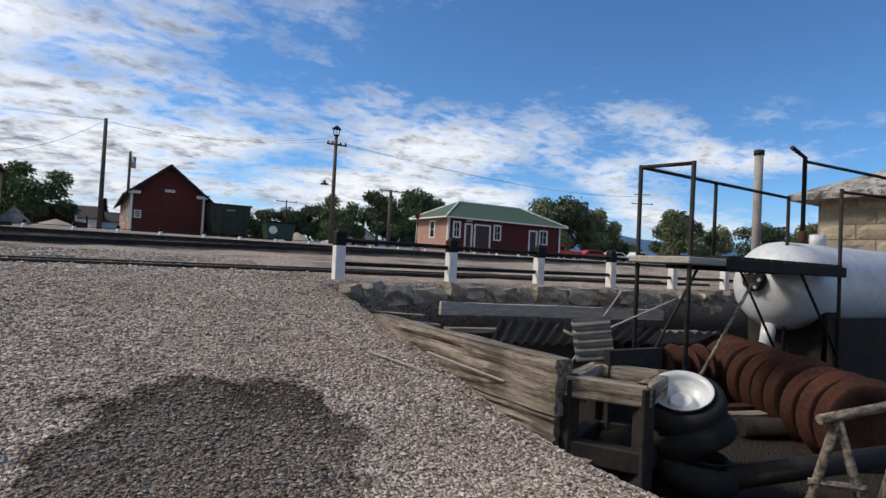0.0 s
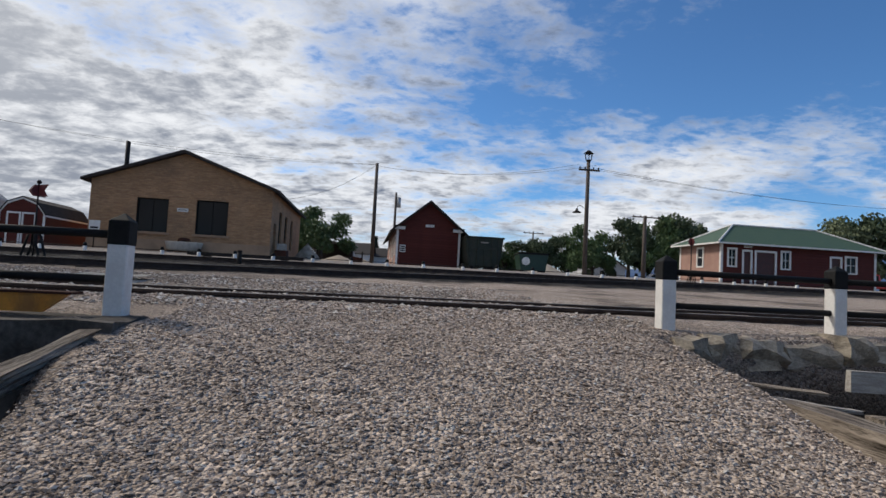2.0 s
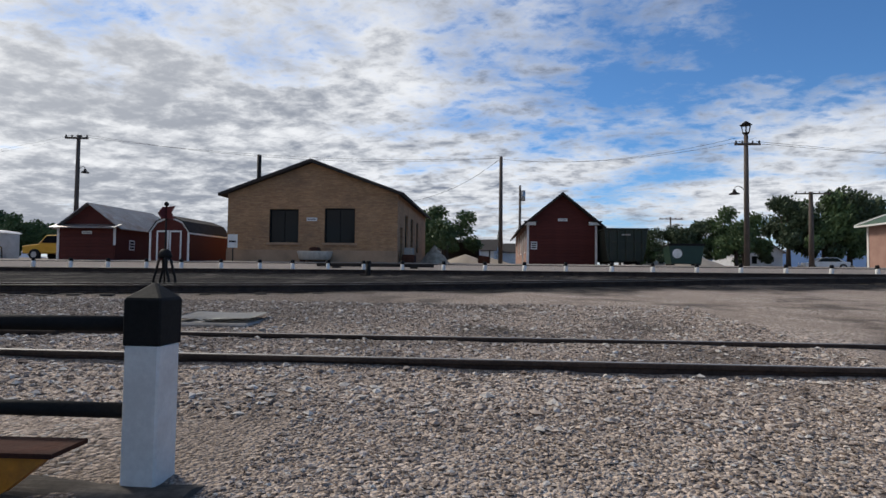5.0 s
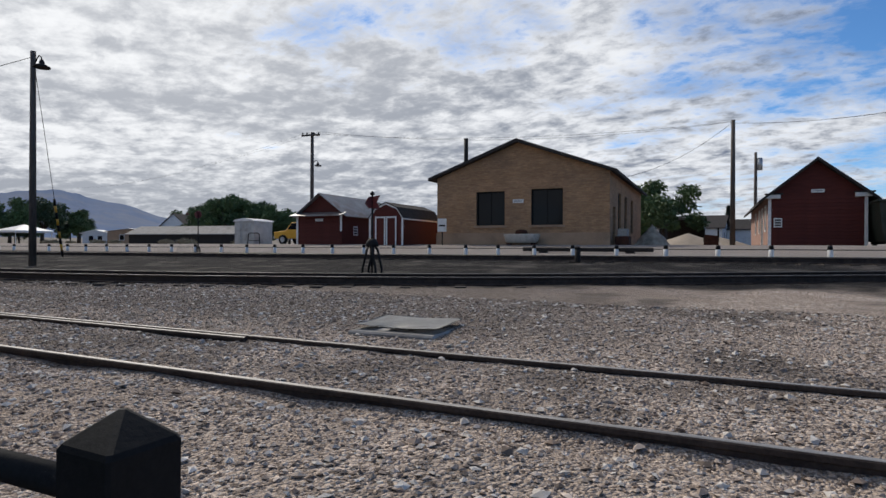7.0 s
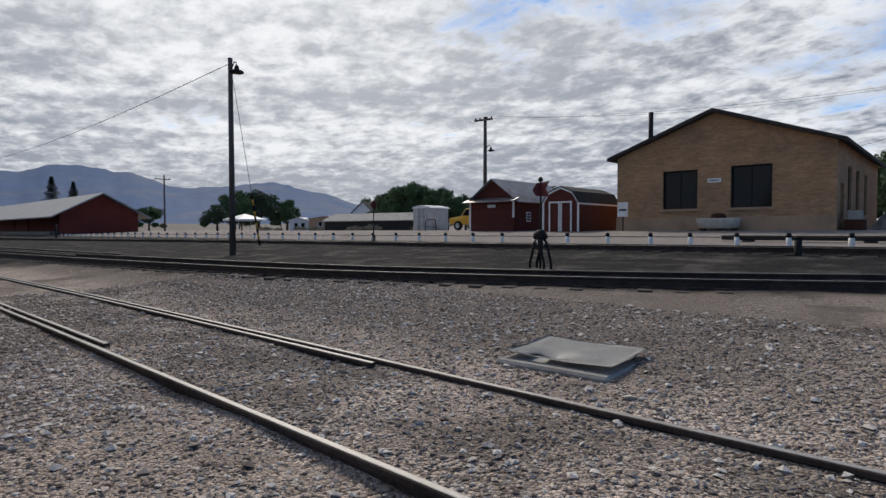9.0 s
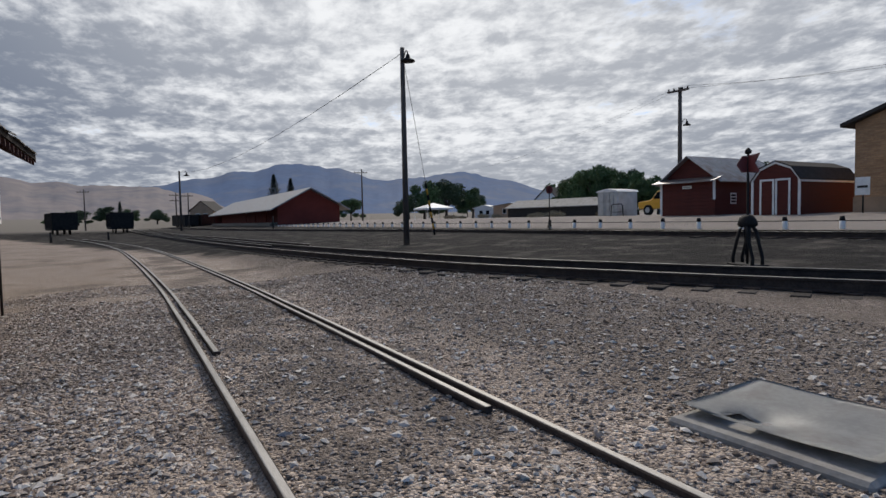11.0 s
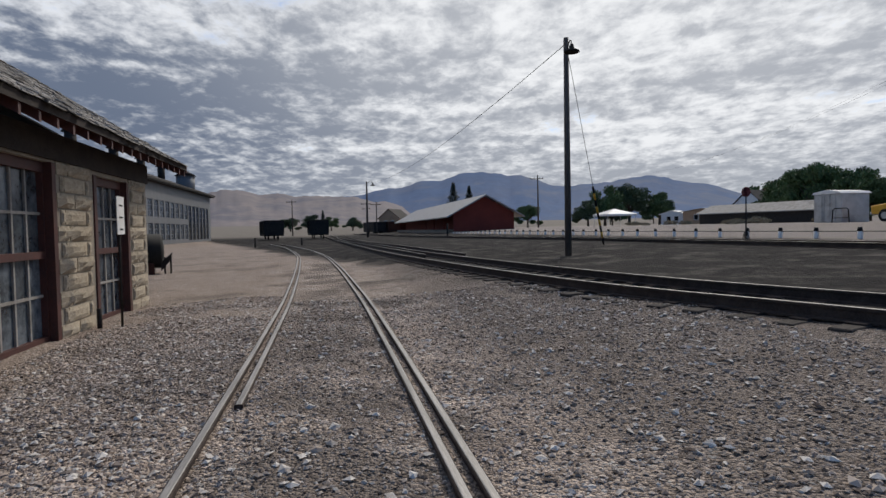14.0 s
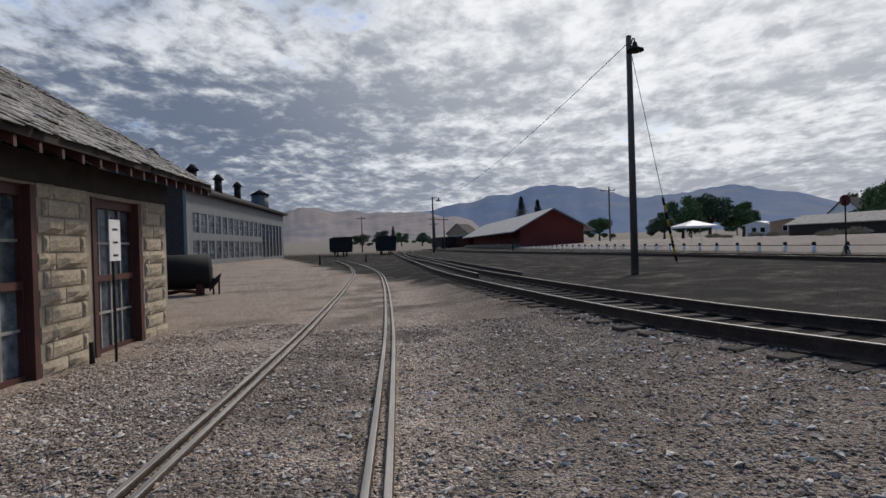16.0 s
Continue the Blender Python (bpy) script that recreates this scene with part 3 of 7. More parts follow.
# the blue of distance haze is put into this slope colour
HILL_HAZE_BLUE = surf("forested_slope_hazed_blue", (0.034, 0.080, 0.180), (0.056, 0.112, 0.225), 0.004, 0.95, 0.0, 0.03, stain=(0.11, 0.135, 0.19), stain_scale=0.0035, stain_amount=0.6)
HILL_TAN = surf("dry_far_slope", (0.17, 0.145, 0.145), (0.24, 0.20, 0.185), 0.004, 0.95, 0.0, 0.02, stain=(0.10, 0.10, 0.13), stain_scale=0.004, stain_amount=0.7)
ridge("mountain_range", "forested mountain range painted blue-grey for haze", 3600, 92, 38, (180, 215, 255, 305, 352, 322, 250, 262, 290, 235, 160, 110, 75, 40), HILL_HAZE_BLUE, 3.0)
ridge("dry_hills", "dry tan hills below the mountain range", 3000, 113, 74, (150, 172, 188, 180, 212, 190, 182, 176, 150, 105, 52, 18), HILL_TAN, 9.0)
ridge("hills_beyond_town", "dry hills beyond the trees", 3600, -8, -75, (20, 60, 120, 150, 190, 230, 190, 150, 170, 120), HILL_HAZE_BLUE, 5.0)


# ---- tracks ----
RAIL = ((-0.068, 0), (0.068, 0), (0.068, 0.018), (0.012, 0.032), (0.012, 0.118), (0.031, 0.130), (0.031, 0.156), (0.024, 0.163), (-0.024, 0.163), (-0.031, 0.156), (-0.031, 0.130), (-0.012, 0.118), (-0.012, 0.032), (-0.068, 0.018))


def curve_points(ctrl, step):
    """A smooth line through the control points (x, y, z), with a point every step metres of x."""
    pts = [Vector(c) for c in ctrl]
    pts = [2 * pts[0] - pts[1], *pts, 2 * pts[-1] - pts[-2]]
    out = []
    for i in range(1, len(pts) - 2):
        a, b, c, d = pts[i - 1:i + 3]
        n = max(2, int((c - b).length / step))
        for k in range(n):
            t = k / n
            out.append(0.5 * (2 * b + (c - a) * t + (2 * a - 5 * b + 4 * c - d) * t * t + (3 * b - a - 3 * c + d) * t ** 3))
    out.append(pts[-2])
    return out


def offset_line(points, d):
    out = []
    for i, p in enumerate(points):
        t = (points[min(i + 1, len(points) - 1)] - points[max(i - 1, 0)]).normalized()
        out.append(p + Vector((-t.y, t.x, 0)) * d)
    return out


def rail_meshes(points, height=0.163):
    """The rail's body and, 1 mm proud, its worn head."""
    body, top = B(), B()
    rings = []
    for i, p in enumerate(points):
        t = (points[min(i + 1, len(points) - 1)] - points[max(i - 1, 0)]).normalized()
        side = Vector((-t.y, t.x, 0))
        rings.append([p + side * u + Vector((0, 0, v - height)) for u, v in RAIL])
    vr = [[body.verts.new(q) for q in r] for r in rings]
    n = len(RAIL)
    for a, b in zip(vr, vr[1:]):
        for i in range(n):
            body.faces.new((a[i], a[(i + 1) % n], b[(i + 1) % n], b[i]))
    body.faces.new(vr[0][::-1])
    body.faces.new(vr[-1])
    tr = []
    for i, p in enumerate(points):
        t = (points[min(i + 1, len(points) - 1)] - points[max(i - 1, 0)]).normalized()
        side = Vector((-t.y, t.x, 0))
        tr.append([top.verts.new(p + side * u + Vector((0, 0, v))) for u, v in ((-0.022, 0.0005), (-0.018, 0.003), (0.018, 0.003), (0.022, 0.0005))])
    for a, b in zip(tr, tr[1:]):
        for i in range(3):
            top.faces.new((a[i], a[i + 1], b[i + 1], b[i]))
    for bm in (body, top):
        bmesh.ops.recalc_face_normals(bm, faces=bm.faces[:])
    return body, top


def rail(points, parent, label=""):
    body, top = rail_meshes(points)
    ob = part("rail", body, RAIL_SIDE, parent, label)
    part("rail_head", top, STEEL, ob, "worn steel rail head")
    return ob


TRACK_A = curve_points([(-150, 8.2, 1.12), (-87, 9.4, 1.16), (-45, 10.9, 1.24), (-27, 11.6, 1.28), (-14, 12.95, 1.31), (-9, 14.35, 1.31), (-4.2, 16.3, 1.33), (2, 19.0, 1.42), (9, 21.6, 1.56), (18, 23.4, 1.68), (40, 24.6, 1.8), (120, 26, 1.9)], 1.0)
TRACK_B = curve_points([(-150, 15.5, 1.35), (-75, 18.6, 1.44), (-35, 22.2, 1.56), (-18, 23.0, 1.62), (0, 23.4, 1.68), (18, 23.9, 1.72), (40, 24.7, 1.80)], 1.5)
TRACK_C = curve_points([(-150, 11.5, 1.2), (-95, 10.6, 1.18), (-60, 10.9, 1.2), (-40, 12.0, 1.24), (-24, 12.7, 1.28)], 1.5)
SPUR_L = curve_points([(-64, 2.6, 0.97), (-48, 5.3, 0.97), (-35, 6.76, 0.97), (-25, 7.32, 0.97), (-15.3, 7.64, 0.975), (-10, 7.70, 0.975), (-3, 7.70, 0.975), (4, 7.72, 0.985), (14, 7.8, 0.99)], 0.6)
SPUR_R = curve_points([(-62, 4.0, 0.97), (-46, 6.75, 0.97), (-34, 8.25, 0.97), (-25, 8.80, 0.97), (-15.5, 9.12, 0.975), (-10, 9.2, 0.975), (-3, 9.205, 0.975), (4, 9.22, 0.985), (14, 9.3, 0.99)], 0.6)


def build_main_track(name, label, centre, tie_lo, tie_hi):
    t = thing(name, Matrix(), label, "railway track", kind="structure")
    for d in (-0.7525, 0.7525):
        rail(offset_line(centre, d), t)
    me = mesh_of("tie", box(B(), (-0.11, -1.25, -0.15), (0.11, 1.25, 0.0)), TIE, 0.012)
    clip = mesh_of("tie_plate", box(B(), (-0.10, -0.17, 0.0), (0.10, 0.17, 0.022)), RAIL_SIDE, 0.004)
    run, last = 0.0, centre[0]
    for i in range(1, len(centre)):
        seg = centre[i] - centre[i - 1]
        d = 0.0
        while run + seg.length - d >= 0.55:
            d += 0.55 - run
            run = 0.0
            p = centre[i - 1] + seg.normalized() * d
            if not tie_lo < p.x < tie_hi:
                continue
            turn = math.degrees(math.atan2(seg.y, seg.x))
            tie = piece("tie", me, t, pose(p.x, p.y, p.z - 0.165 + random.uniform(-0.012, 0.008), 0, 0, turn + random.uniform(-1.5, 1.5)))
            if -26 < p.x < 6:
                for s in (-0.7525, 0.7525):
                    piece("tie_plate", clip, tie, pose(0, s, 0))
        run += seg.length - d
    return t


build_main_track("main_track", "dark steel main track on creosoted ties", TRACK_A, -40, 24)
build_main_track("back_track", "second dark steel track along the white posts", TRACK_B, -40, 24)
build_main_track("siding_track", "steel siding track running to the freight cars", TRACK_C, -60, -30)
spur = thing("spur_track", Matrix(), "spur track with worn rails set flush in gravel", "railway track", kind="structure")
rail(SPUR_L, spur)
rail(SPUR_R, spur)
rail([p for p in offset_line(SPUR_L, 0.125) if p.x < -7.55], spur, "guard rail with a blunt cut end")
rail([p for p in offset_line(SPUR_R, -0.125) if p.x < -4.86], spur, "guard rail with a blunt cut end")


# ---- buildings ----
def window_unit(parent, u0, u1, v0, v1, place, cols, rows, frame_mat, glass, frame_w=0.10, bar=0.03, depth=0.10, name="window", sill=None, label="", bar_mat=None):
    """Frame, panes and bars in a wall's opening; place(u, d, v) as for the wall."""
    bar_mat = bar_mat or frame_mat
    def slab(name_, a, b, c, d, d0, d1, mat, par, lab=""):
        bm = B()
        v = [bm.verts.new(place(u, q, w)) for q in (d0, d1) for u, w in ((a, c), (b, c), (b, d), (a, d))]
        for f in ((0, 1, 2, 3), (7, 6, 5, 4), (0, 4, 5, 1), (1, 5, 6, 2), (2, 6, 7, 3), (3, 7, 4, 0)):
            bm.faces.new([v[i] for i in f])
        bmesh.ops.recalc_face_normals(bm, faces=bm.faces[:])
        return part(name_, bm, mat, par, lab)
    fr = slab(name, u0, u1, v1 - frame_w, v1, -0.02, depth, frame_mat, parent, label)
    slab("frame", u0, u1, v0, v0 + frame_w * 0.8, -0.02, depth, frame_mat, fr)
    slab("frame", u0, u0 + frame_w, v0 + frame_w * 0.8, v1 - frame_w, -0.02, depth, frame_mat, fr)
    slab("frame", u1 - frame_w, u1, v0 + frame_w * 0.8, v1 - frame_w, -0.02, depth, frame_mat, fr)
    a0, a1, c0, c1 = u0 + frame_w, u1 - frame_w, v0 + frame_w * 0.8, v1 - frame_w
    for i in range(cols):
        for j in range(rows):
            slab("pane", a0 + (a1 - a0) * i / cols, a0 + (a1 - a0) * (i + 1) / cols, c0 + (c1 - c0) * j / rows, c0 + (c1 - c0) * (j + 1) / rows, 0.05, 0.058, glass, fr)
    for i in range(1, cols):
        u = a0 + (a1 - a0) * i / cols
        slab("glazing_bar", u - bar / 2, u + bar / 2, c0, c1, 0.022, 0.048, bar_mat, fr)
    for j in range(1, rows):
        w = c0 + (c1 - c0) * j / rows
        slab("glazing_bar", a0, a1, w - bar / 2, w + bar / 2, 0.018, 0.046, bar_mat, fr)
    if sill:
        slab("sill", u0 - 0.08, u1 + 0.08, v0 - 0.12, v0 - 0.002, -0.10, 0.05, sill, fr)
    return fr


def gable_roof(bm, x0, x1, y0, y1, eave, peak, over, thick, ridge_axis="y"):
    """Two slabs; the ridge runs along ridge_axis in the middle of the other."""
    if ridge_axis == "y":
        xm = (x0 + x1) / 2
        for sx, xe in ((-1, x0), (1, x1)):
            slope = (peak - eave) / (xm - x0)
            xo, zo = xe + sx * over, eave - slope * over
            prism(bm, [(xm, peak), (xo, zo), (xo, zo + thick), (xm, peak + thick * 1.15)], "y", y0 - over, y1 + over)
    else:
        ym = (y0 + y1) / 2
        for sy, ye in ((-1, y0), (1, y1)):
            slope = (peak - eave) / (ym - y0)
            yo, zo = ye + sy * over, eave - slope * over
            prism(bm, [(ym, peak), (yo, zo), (yo, zo + thick), (ym, peak + thick * 1.15)], "x", x0 - over, x1 + over)
    return bm


def plane_y(y):
    return lambda u, d, v: (u, y + d, v)


def plane_x(x, sign=1):
    return lambda u, d, v: (x + sign * d, u, v)


def small_sign(name, m, w, h, label, bars=2, mat=None):
    """A flat board with plain bars for its lines of writing."""
    t = thing(name, m, label, "sign")
    part("board", box(B(), (-w / 2, 0, -h / 2), (w / 2, 0.02, h / 2)), mat or WHITE, t)
    for i in range(bars):
        z = h * (0.28 - 0.56 * i / max(1, bars - 1)) if bars > 1 else 0
        part("lettering", box(B(), (-w * 0.38, -0.004, z - h * 0.09), (w * 0.38, 0.0, z + h * 0.09)), IRON, t)
    return t


def build_brick_shop():
    t = thing("brick_building", Matrix(), "buff brick workshop with a low gabled roof", "building")
    x0, x1, y0, y1, zb, ze, zp = -15.48, -5.48, 35.55, 50.0, 1.9, 6.0, 7.80
    holes = [(-12.98, -11.25, 3.18, 5.12), (-9.72, -7.94, 3.18, 5.17)]
    bm = wall_with_holes(B(), x0, x1, zb, ze, holes, 0.4, plane_y(y0))
    part("front_wall", bm, BRICK, t)
    part("gable", prism(B(), [(x0, ze), (x1, ze), ((x0 + x1) / 2, zp)], "y", y0, y0 + 0.4), BRICK, t)
    side_holes = [(36.6, 37.6, 2.05, 4.2), (38.6, 39.7, 2.9, 5.1), (41.2, 42.3, 2.9, 5.1), (44.2, 45.3, 2.9, 5.1)]
    part("side_wall", wall_with_holes(B(), y0 + 0.4, y1, zb, ze, side_holes, -0.4, plane_x(x1)), BRICK, t)
    part("side_wall", box(B(), (x0, y0 + 0.4, zb), (x0 + 0.4, y1, ze)), BRICK, t)
    part("back_wall", box(B(), (x0 + 0.4, y1 - 0.4, zb), (x1 - 0.4, y1, ze)), BRICK, t)
    part("gable", prism(B(), [(x0, ze), (x1, ze), ((x0 + x1) / 2, zp)], "y", y1 - 0.4, y1), BRICK, t)
    part("floor_slab", box(B(), (x0 + 0.4, y0 + 0.4, zb), (x1 - 0.4, y1 - 0.4, zb + 0.12)), CONCRETE, t)
    part("roof", gable_roof(B(), x0, x1, y0, y1, ze, zp, 0.42, 0.16), ROOF_DARK, t, "dark tarred roof")
    part("plinth", box(B(), (x0 - 0.03, y0 - 0.04, zb), (x1 + 0.03, y0 - 0.001, 2.75)), PLINTH, t, "stained plaster plinth")
    for h in holes:
        window_unit(t, *h, plane_y(y0 + 0.12), 2, 1, BLACK, GLASS, 0.07, 0.03, 0.12)
        part("sill", box(B(), (h[0] - 0.12, y0 - 0.09, h[2] - 0.13), (h[1] + 0.12, y0 + 0.12, h[2] - 0.003)), PLINTH, t)
    for h in side_holes[1:]:
        window_unit(t, *h, plane_x(x1 - 0.12, -1), 2, 3, BLACK, GLASS, 0.07, 0.04, 0.1)
    part("door", box(B(), (x1 - 0.25, 36.6, 2.02), (x1 - 0.18, 37.6, 4.2)), TRIM_RED, t, "dark red plank door")
    stack = part("stovepipe", tube(B(), (-14.75, 38.2, 6.0), (-14.75, 38.2, 8.8), 0.13, seg=14), IRON, t)
    part("flashing", tube(B(), (-14.75, 38.2, 6.2), (-14.75, 38.2, 6.75), 0.30, 0.17, 14), GALV, stack)
    small_sign("wall_sign", pose(-10.46, y0 - 0.025, 4.53), 0.62, 0.2, "small white name board on buff brick", 1)
    tr = thing("stone_trough", pose(-10.1, y0 - 0.5, ground_z(-10, 35)), "pale rough stone trough against the wall", "trough")
    tub = []
    for f, z in ((0.0, 0.10), (0.78, 0.10), (0.92, 0.18), (1.0, 0.45), (1.04, 0.56), (1.0, 0.60), (0.93, 0.58), (0.86, 0.40), (0.0, 0.36)):
        tub.append((max(f, 0.01), z))
    bm = lathe(B(), tub, 28)
    for v in bm.verts:
        r = math.hypot(v.co.x, v.co.y)
        k = max(abs(v.co.x), abs(v.co.y)) / max(r, 1e-6)
        v.co.x, v.co.y = v.co.x * (1.0 + 0.25 * (1 - k)), v.co.y * 0.42 * (1.0 + 0.25 * (1 - k))
    part("basin", bm, TROUGH, tr)
    for x in (-0.7, 0.7):
        part("foot", box(B(), (x - 0.1, -0.2, 0.0), (x + 0.1, 0.2, 0.11)), RUST, tr)
    part("planting", lathe(B(), [(0.3, 0.37), (0.36, 0.62), (0.30, 0.80), (0.1, 0.84)], 12), RUST, tr)
    return t


def build_red_shed():
    t = thing("red_shed", Matrix(), "long dark red wooden shed with white corner boards", "building")
    x0, x1, y0, y1, zb, ze, zp = 2.17, 6.63, 40.7, 56.0, 1.9, 4.8, 6.62
    part("front_wall", prism(B(), [(x0, zb), (x1, zb), (x1, ze), ((x0 + x1) / 2, zp), (x0, ze)], "y", y0, y0 + 0.2), RED, t)
    holes = [(42.0, 42.9, 2.9, 4.4), (44.2, 45.3, 2.0, 4.4), (46.6, 47.5, 2.9, 4.4), (50.0, 50.9, 2.9, 4.4)]
    part("side_wall", wall_with_holes(B(), y0 + 0.2, y1, zb, ze, holes, 0.2, plane_x(x0)), RED_SUNLIT, t, "red boards painted lighter as sunlit")
    for h in holes:
        window_unit(t, *h, plane_x(x0 - 0.02), 2, 2, WHITE, GLASS, 0.12, 0.04, 0.1)
    part("side_wall", box(B(), (x1 - 0.2, y0 + 0.2, zb), (x1, y1, ze)), RED, t)
    part("back_wall", prism(B(), [(x0 + 0.2, zb), (x1 - 0.2, zb), (x1 - 0.2, ze), ((x0 + x1) / 2, zp), (x0 + 0.2, ze)], "y", y1 - 0.2, y1), RED, t)
    part("roof", gable_roof(B(), x0, x1, y0, y1, ze, zp, 0.5, 0.14), ROOF_DARK, t, "dark shingled roof")
    for x in (x0 - 0.02, x1 - 0.13):
        part("corner_board", box(B(), (x, y0 - 0.03, zb), (x + 0.15, y0 - 0.001, ze)), WHITE, t, "white corner board")
    for a, b in ((x0 - 0.16, x0 + 0.55), (x1 - 0.55, x1 + 0.16)):
        part("eave_return", box(B(), (a, y0 - 0.30, ze - 0.14), (b, y0 - 0.03, ze + 0.06)), WHITE, t, "white eave return", 0.01)
        part("eave_cap", box(B(), (a - 0.03, y0 - 0.36, ze + 0.065), (b + 0.12, y0 - 0.03, ze + 0.13)), ROOF_DARK, t)
    for k in range(15):
        z = zb + 0.19 * (k + 1)
        part("siding_board", prism(B(), [(0.0, 0.0), (-0.010, 0.008), (-0.004, 0.186), (0.0, 0.186)], "x", x0 + 0.14, x1 - 0.14), RED, t).matrix_basis = pose(0, y0 - 0.001, z - 0.19)
    small_sign("name_board", pose(4.45, y0 - 0.05, 5.02), 0.6, 0.17, "small white name board on red boards", 1)
    small_sign("notice", pose(2.62, y0 - 0.05, 3.35), 0.4, 0.5, "white notice on red boards", 3)
    return t


def build_depot():
    t = thing("red_outbuilding", Matrix(), "dark red wooden outbuilding with a rusty metal roof", "building")
    x0, x1, y0, y1, zb, ze, zp = -25.1, -21.6, 34.5, 40.5, 1.8, 4.05, 5.3
    part("front_wall", box(B(), (x0, y0, zb), (x1, y0 + 0.15, ze)), RED, t)
    part("gable", prism(B(), [(x0, ze), (x1, ze), ((x0 + x1) / 2, zp)], "y", y0 + 0.3, y0 + 0.42), RED, t)
    holes = [(38.6, 39.4, 2.3, 3.8)]
    part("side_wall", wall_with_holes(B(), y0 + 0.15, y1, zb, ze, holes, -0.15, plane_x(x1)), RED, t)
    window_unit(t, *holes[0], plane_x(x1 + 0.03, -1), 1, 2, WHITE, GLASS, 0.12, 0.04, 0.1)
    part("side_wall", box(B(), (x0, y0 + 0.15, zb), (x0 + 0.15, y1, ze)), RED, t)
    part("back_wall", prism(B(), [(x0 + 0.15, zb), (x1 - 0.15, zb), (x1 - 0.15, ze), ((x0 + x1) / 2, zp), (x0 + 0.15, ze)], "y", y1 - 0.15, y1), RED, t)
    part("roof", gable_roof(B(), x0, x1, y0 + 0.3, y1, ze, zp, 0.35, 0.05), METAL_ROOF, t, "rust-streaked metal roof")
    for k in range(22):
        y = y0 + 0.1 + k * 0.3
        for s in (-1, 1):
            xm = (x0 + x1) / 2
            sl = (zp - ze) / (xm - x0)
            xe = xm + s * ((x1 - x0) / 2 + 0.35)
            part("roof_rib", tube(B(), (xm + s * 0.05, y, zp + 0.055 - 0.05 * sl), (xe, y, ze - sl * 0.35 + 0.06), 0.018, seg=5), METAL_ROOF, t)
    part("porch_roof", prism(B(), [(y0 - 0.42, ze - 0.20), (y0 + 0.3, ze + 0.02), (y0 + 0.3, ze + 0.08), (y0 - 0.42, ze - 0.15)], "x", x0 - 0.3, x1 + 0.2), METAL_ROOF, t, "sheet metal porch roof")
    for x in (x0 - 0.03, x1 - 0.11):
        part("corner_board", box(B(), (x, y0 - 0.03, zb if x < -23 else 2.9), (x + 0.14, y0 - 0.001, ze - 0.1)), WHITE, t, "white corner board")
    for k in range(11):
        part("siding_board", prism(B(), [(0.0, 0.0), (-0.02, 0.012), (-0.004, 0.186), (0.0, 0.186)], "x", x0 + 0.12, x1 - 0.12), RED, t).matrix_basis = pose(0, y0 - 0.001, zb + 0.05 + k * 0.19)
    small_sign("name_board", pose(-23.3, y0 - 0.05, 3.62), 0.6, 0.16, "small white name board on red boards", 1)
    small_sign("notice", pose(x1 + 0.04, 36.0, 2.95, 0, 0, 90), 0.5, 0.6, "white notice on red boards", 3)
    return t


def build_barn_shed():
    """A garden shed with a gambrel roof."""
    t = thing("gambrel_shed", Matrix(), "small dark red gambrel shed with white trim", "shed")
    x0, x1, y0, y1, zb = -19.0, -16.7, 33.6, 38.4, 1.85
    out = [(x0, zb), (x1, zb), (x1, zb + 1.75), (x1 - 0.42, zb + 2.35), ((x0 + x1) / 2, zb + 2.65), (x0 + 0.42, zb + 2.35), (x0, zb + 1.75)]
    part("body", prism(B(), out, "y", y0, y1), RED, t)
    for a, b in zip(out[2:], out[3:]):
        d = Vector((b[1] - a[1], -(b[0] - a[0]))).normalized() * 0.05
        part("roof_panel", prism(B(), [(a[0], a[1]), (b[0], b[1]), (b[0] - d.x * -1, b[1] - d.y * -1), (a[0] - d.x * -1, a[1] - d.y * -1)], "y", y0 - 0.08, y1 + 0.08), ROOF_DARK, t, "grey shingled roof")
        part("fascia", prism(B(), [(a[0], a[1] - 0.10), (b[0], b[1] - 0.10), (b[0], b[1] + 0.0), (a[0], a[1] + 0.0)], "y", y0 - 0.05, y0 - 0.002), WHITE, t, "white fascia")
    for x in (x0, x1 - 0.11):
        part("corner_board", box(B(), (x, y0 - 0.04, zb), (x + 0.11, y0 - 0.002, zb + 1.75)), WHITE, t, "white corner board")
    xm = (x0 + x1) / 2
    for a, b in ((xm - 0.72, xm - 0.02), (xm + 0.02, xm + 0.72)):
        door = part("door", box(B(), (a, y0 - 0.045, zb + 0.08), (b, y0 - 0.005, zb + 1.85)), RED, t, "plank door leaf")
        for bx in ((a, a + 0.09, zb + 0.08, zb + 1.85), (b - 0.09, b, zb + 0.08, zb + 1.85), (a + 0.09, b - 0.09, zb + 1.76, zb + 1.85), (a + 0.09, b - 0.09, zb + 0.08, zb + 0.17)):
            part("door_trim", box(B(), (bx[0], y0 - 0.062, bx[2]), (bx[1], y0 - 0.046, bx[3])), WHITE, door, "white door trim")
    part("handle", box(B(), (xm + 0.05, y0 - 0.09, zb + 0.95), (xm + 0.09, y0 - 0.063, zb + 1.15)), WHITE, t)
    part("side_trim", box(B(), (x1 + 0.002, y0, zb + 1.66), (x1 + 0.03, y1, zb + 1.75)), WHITE, t, "white eave board")
    return t


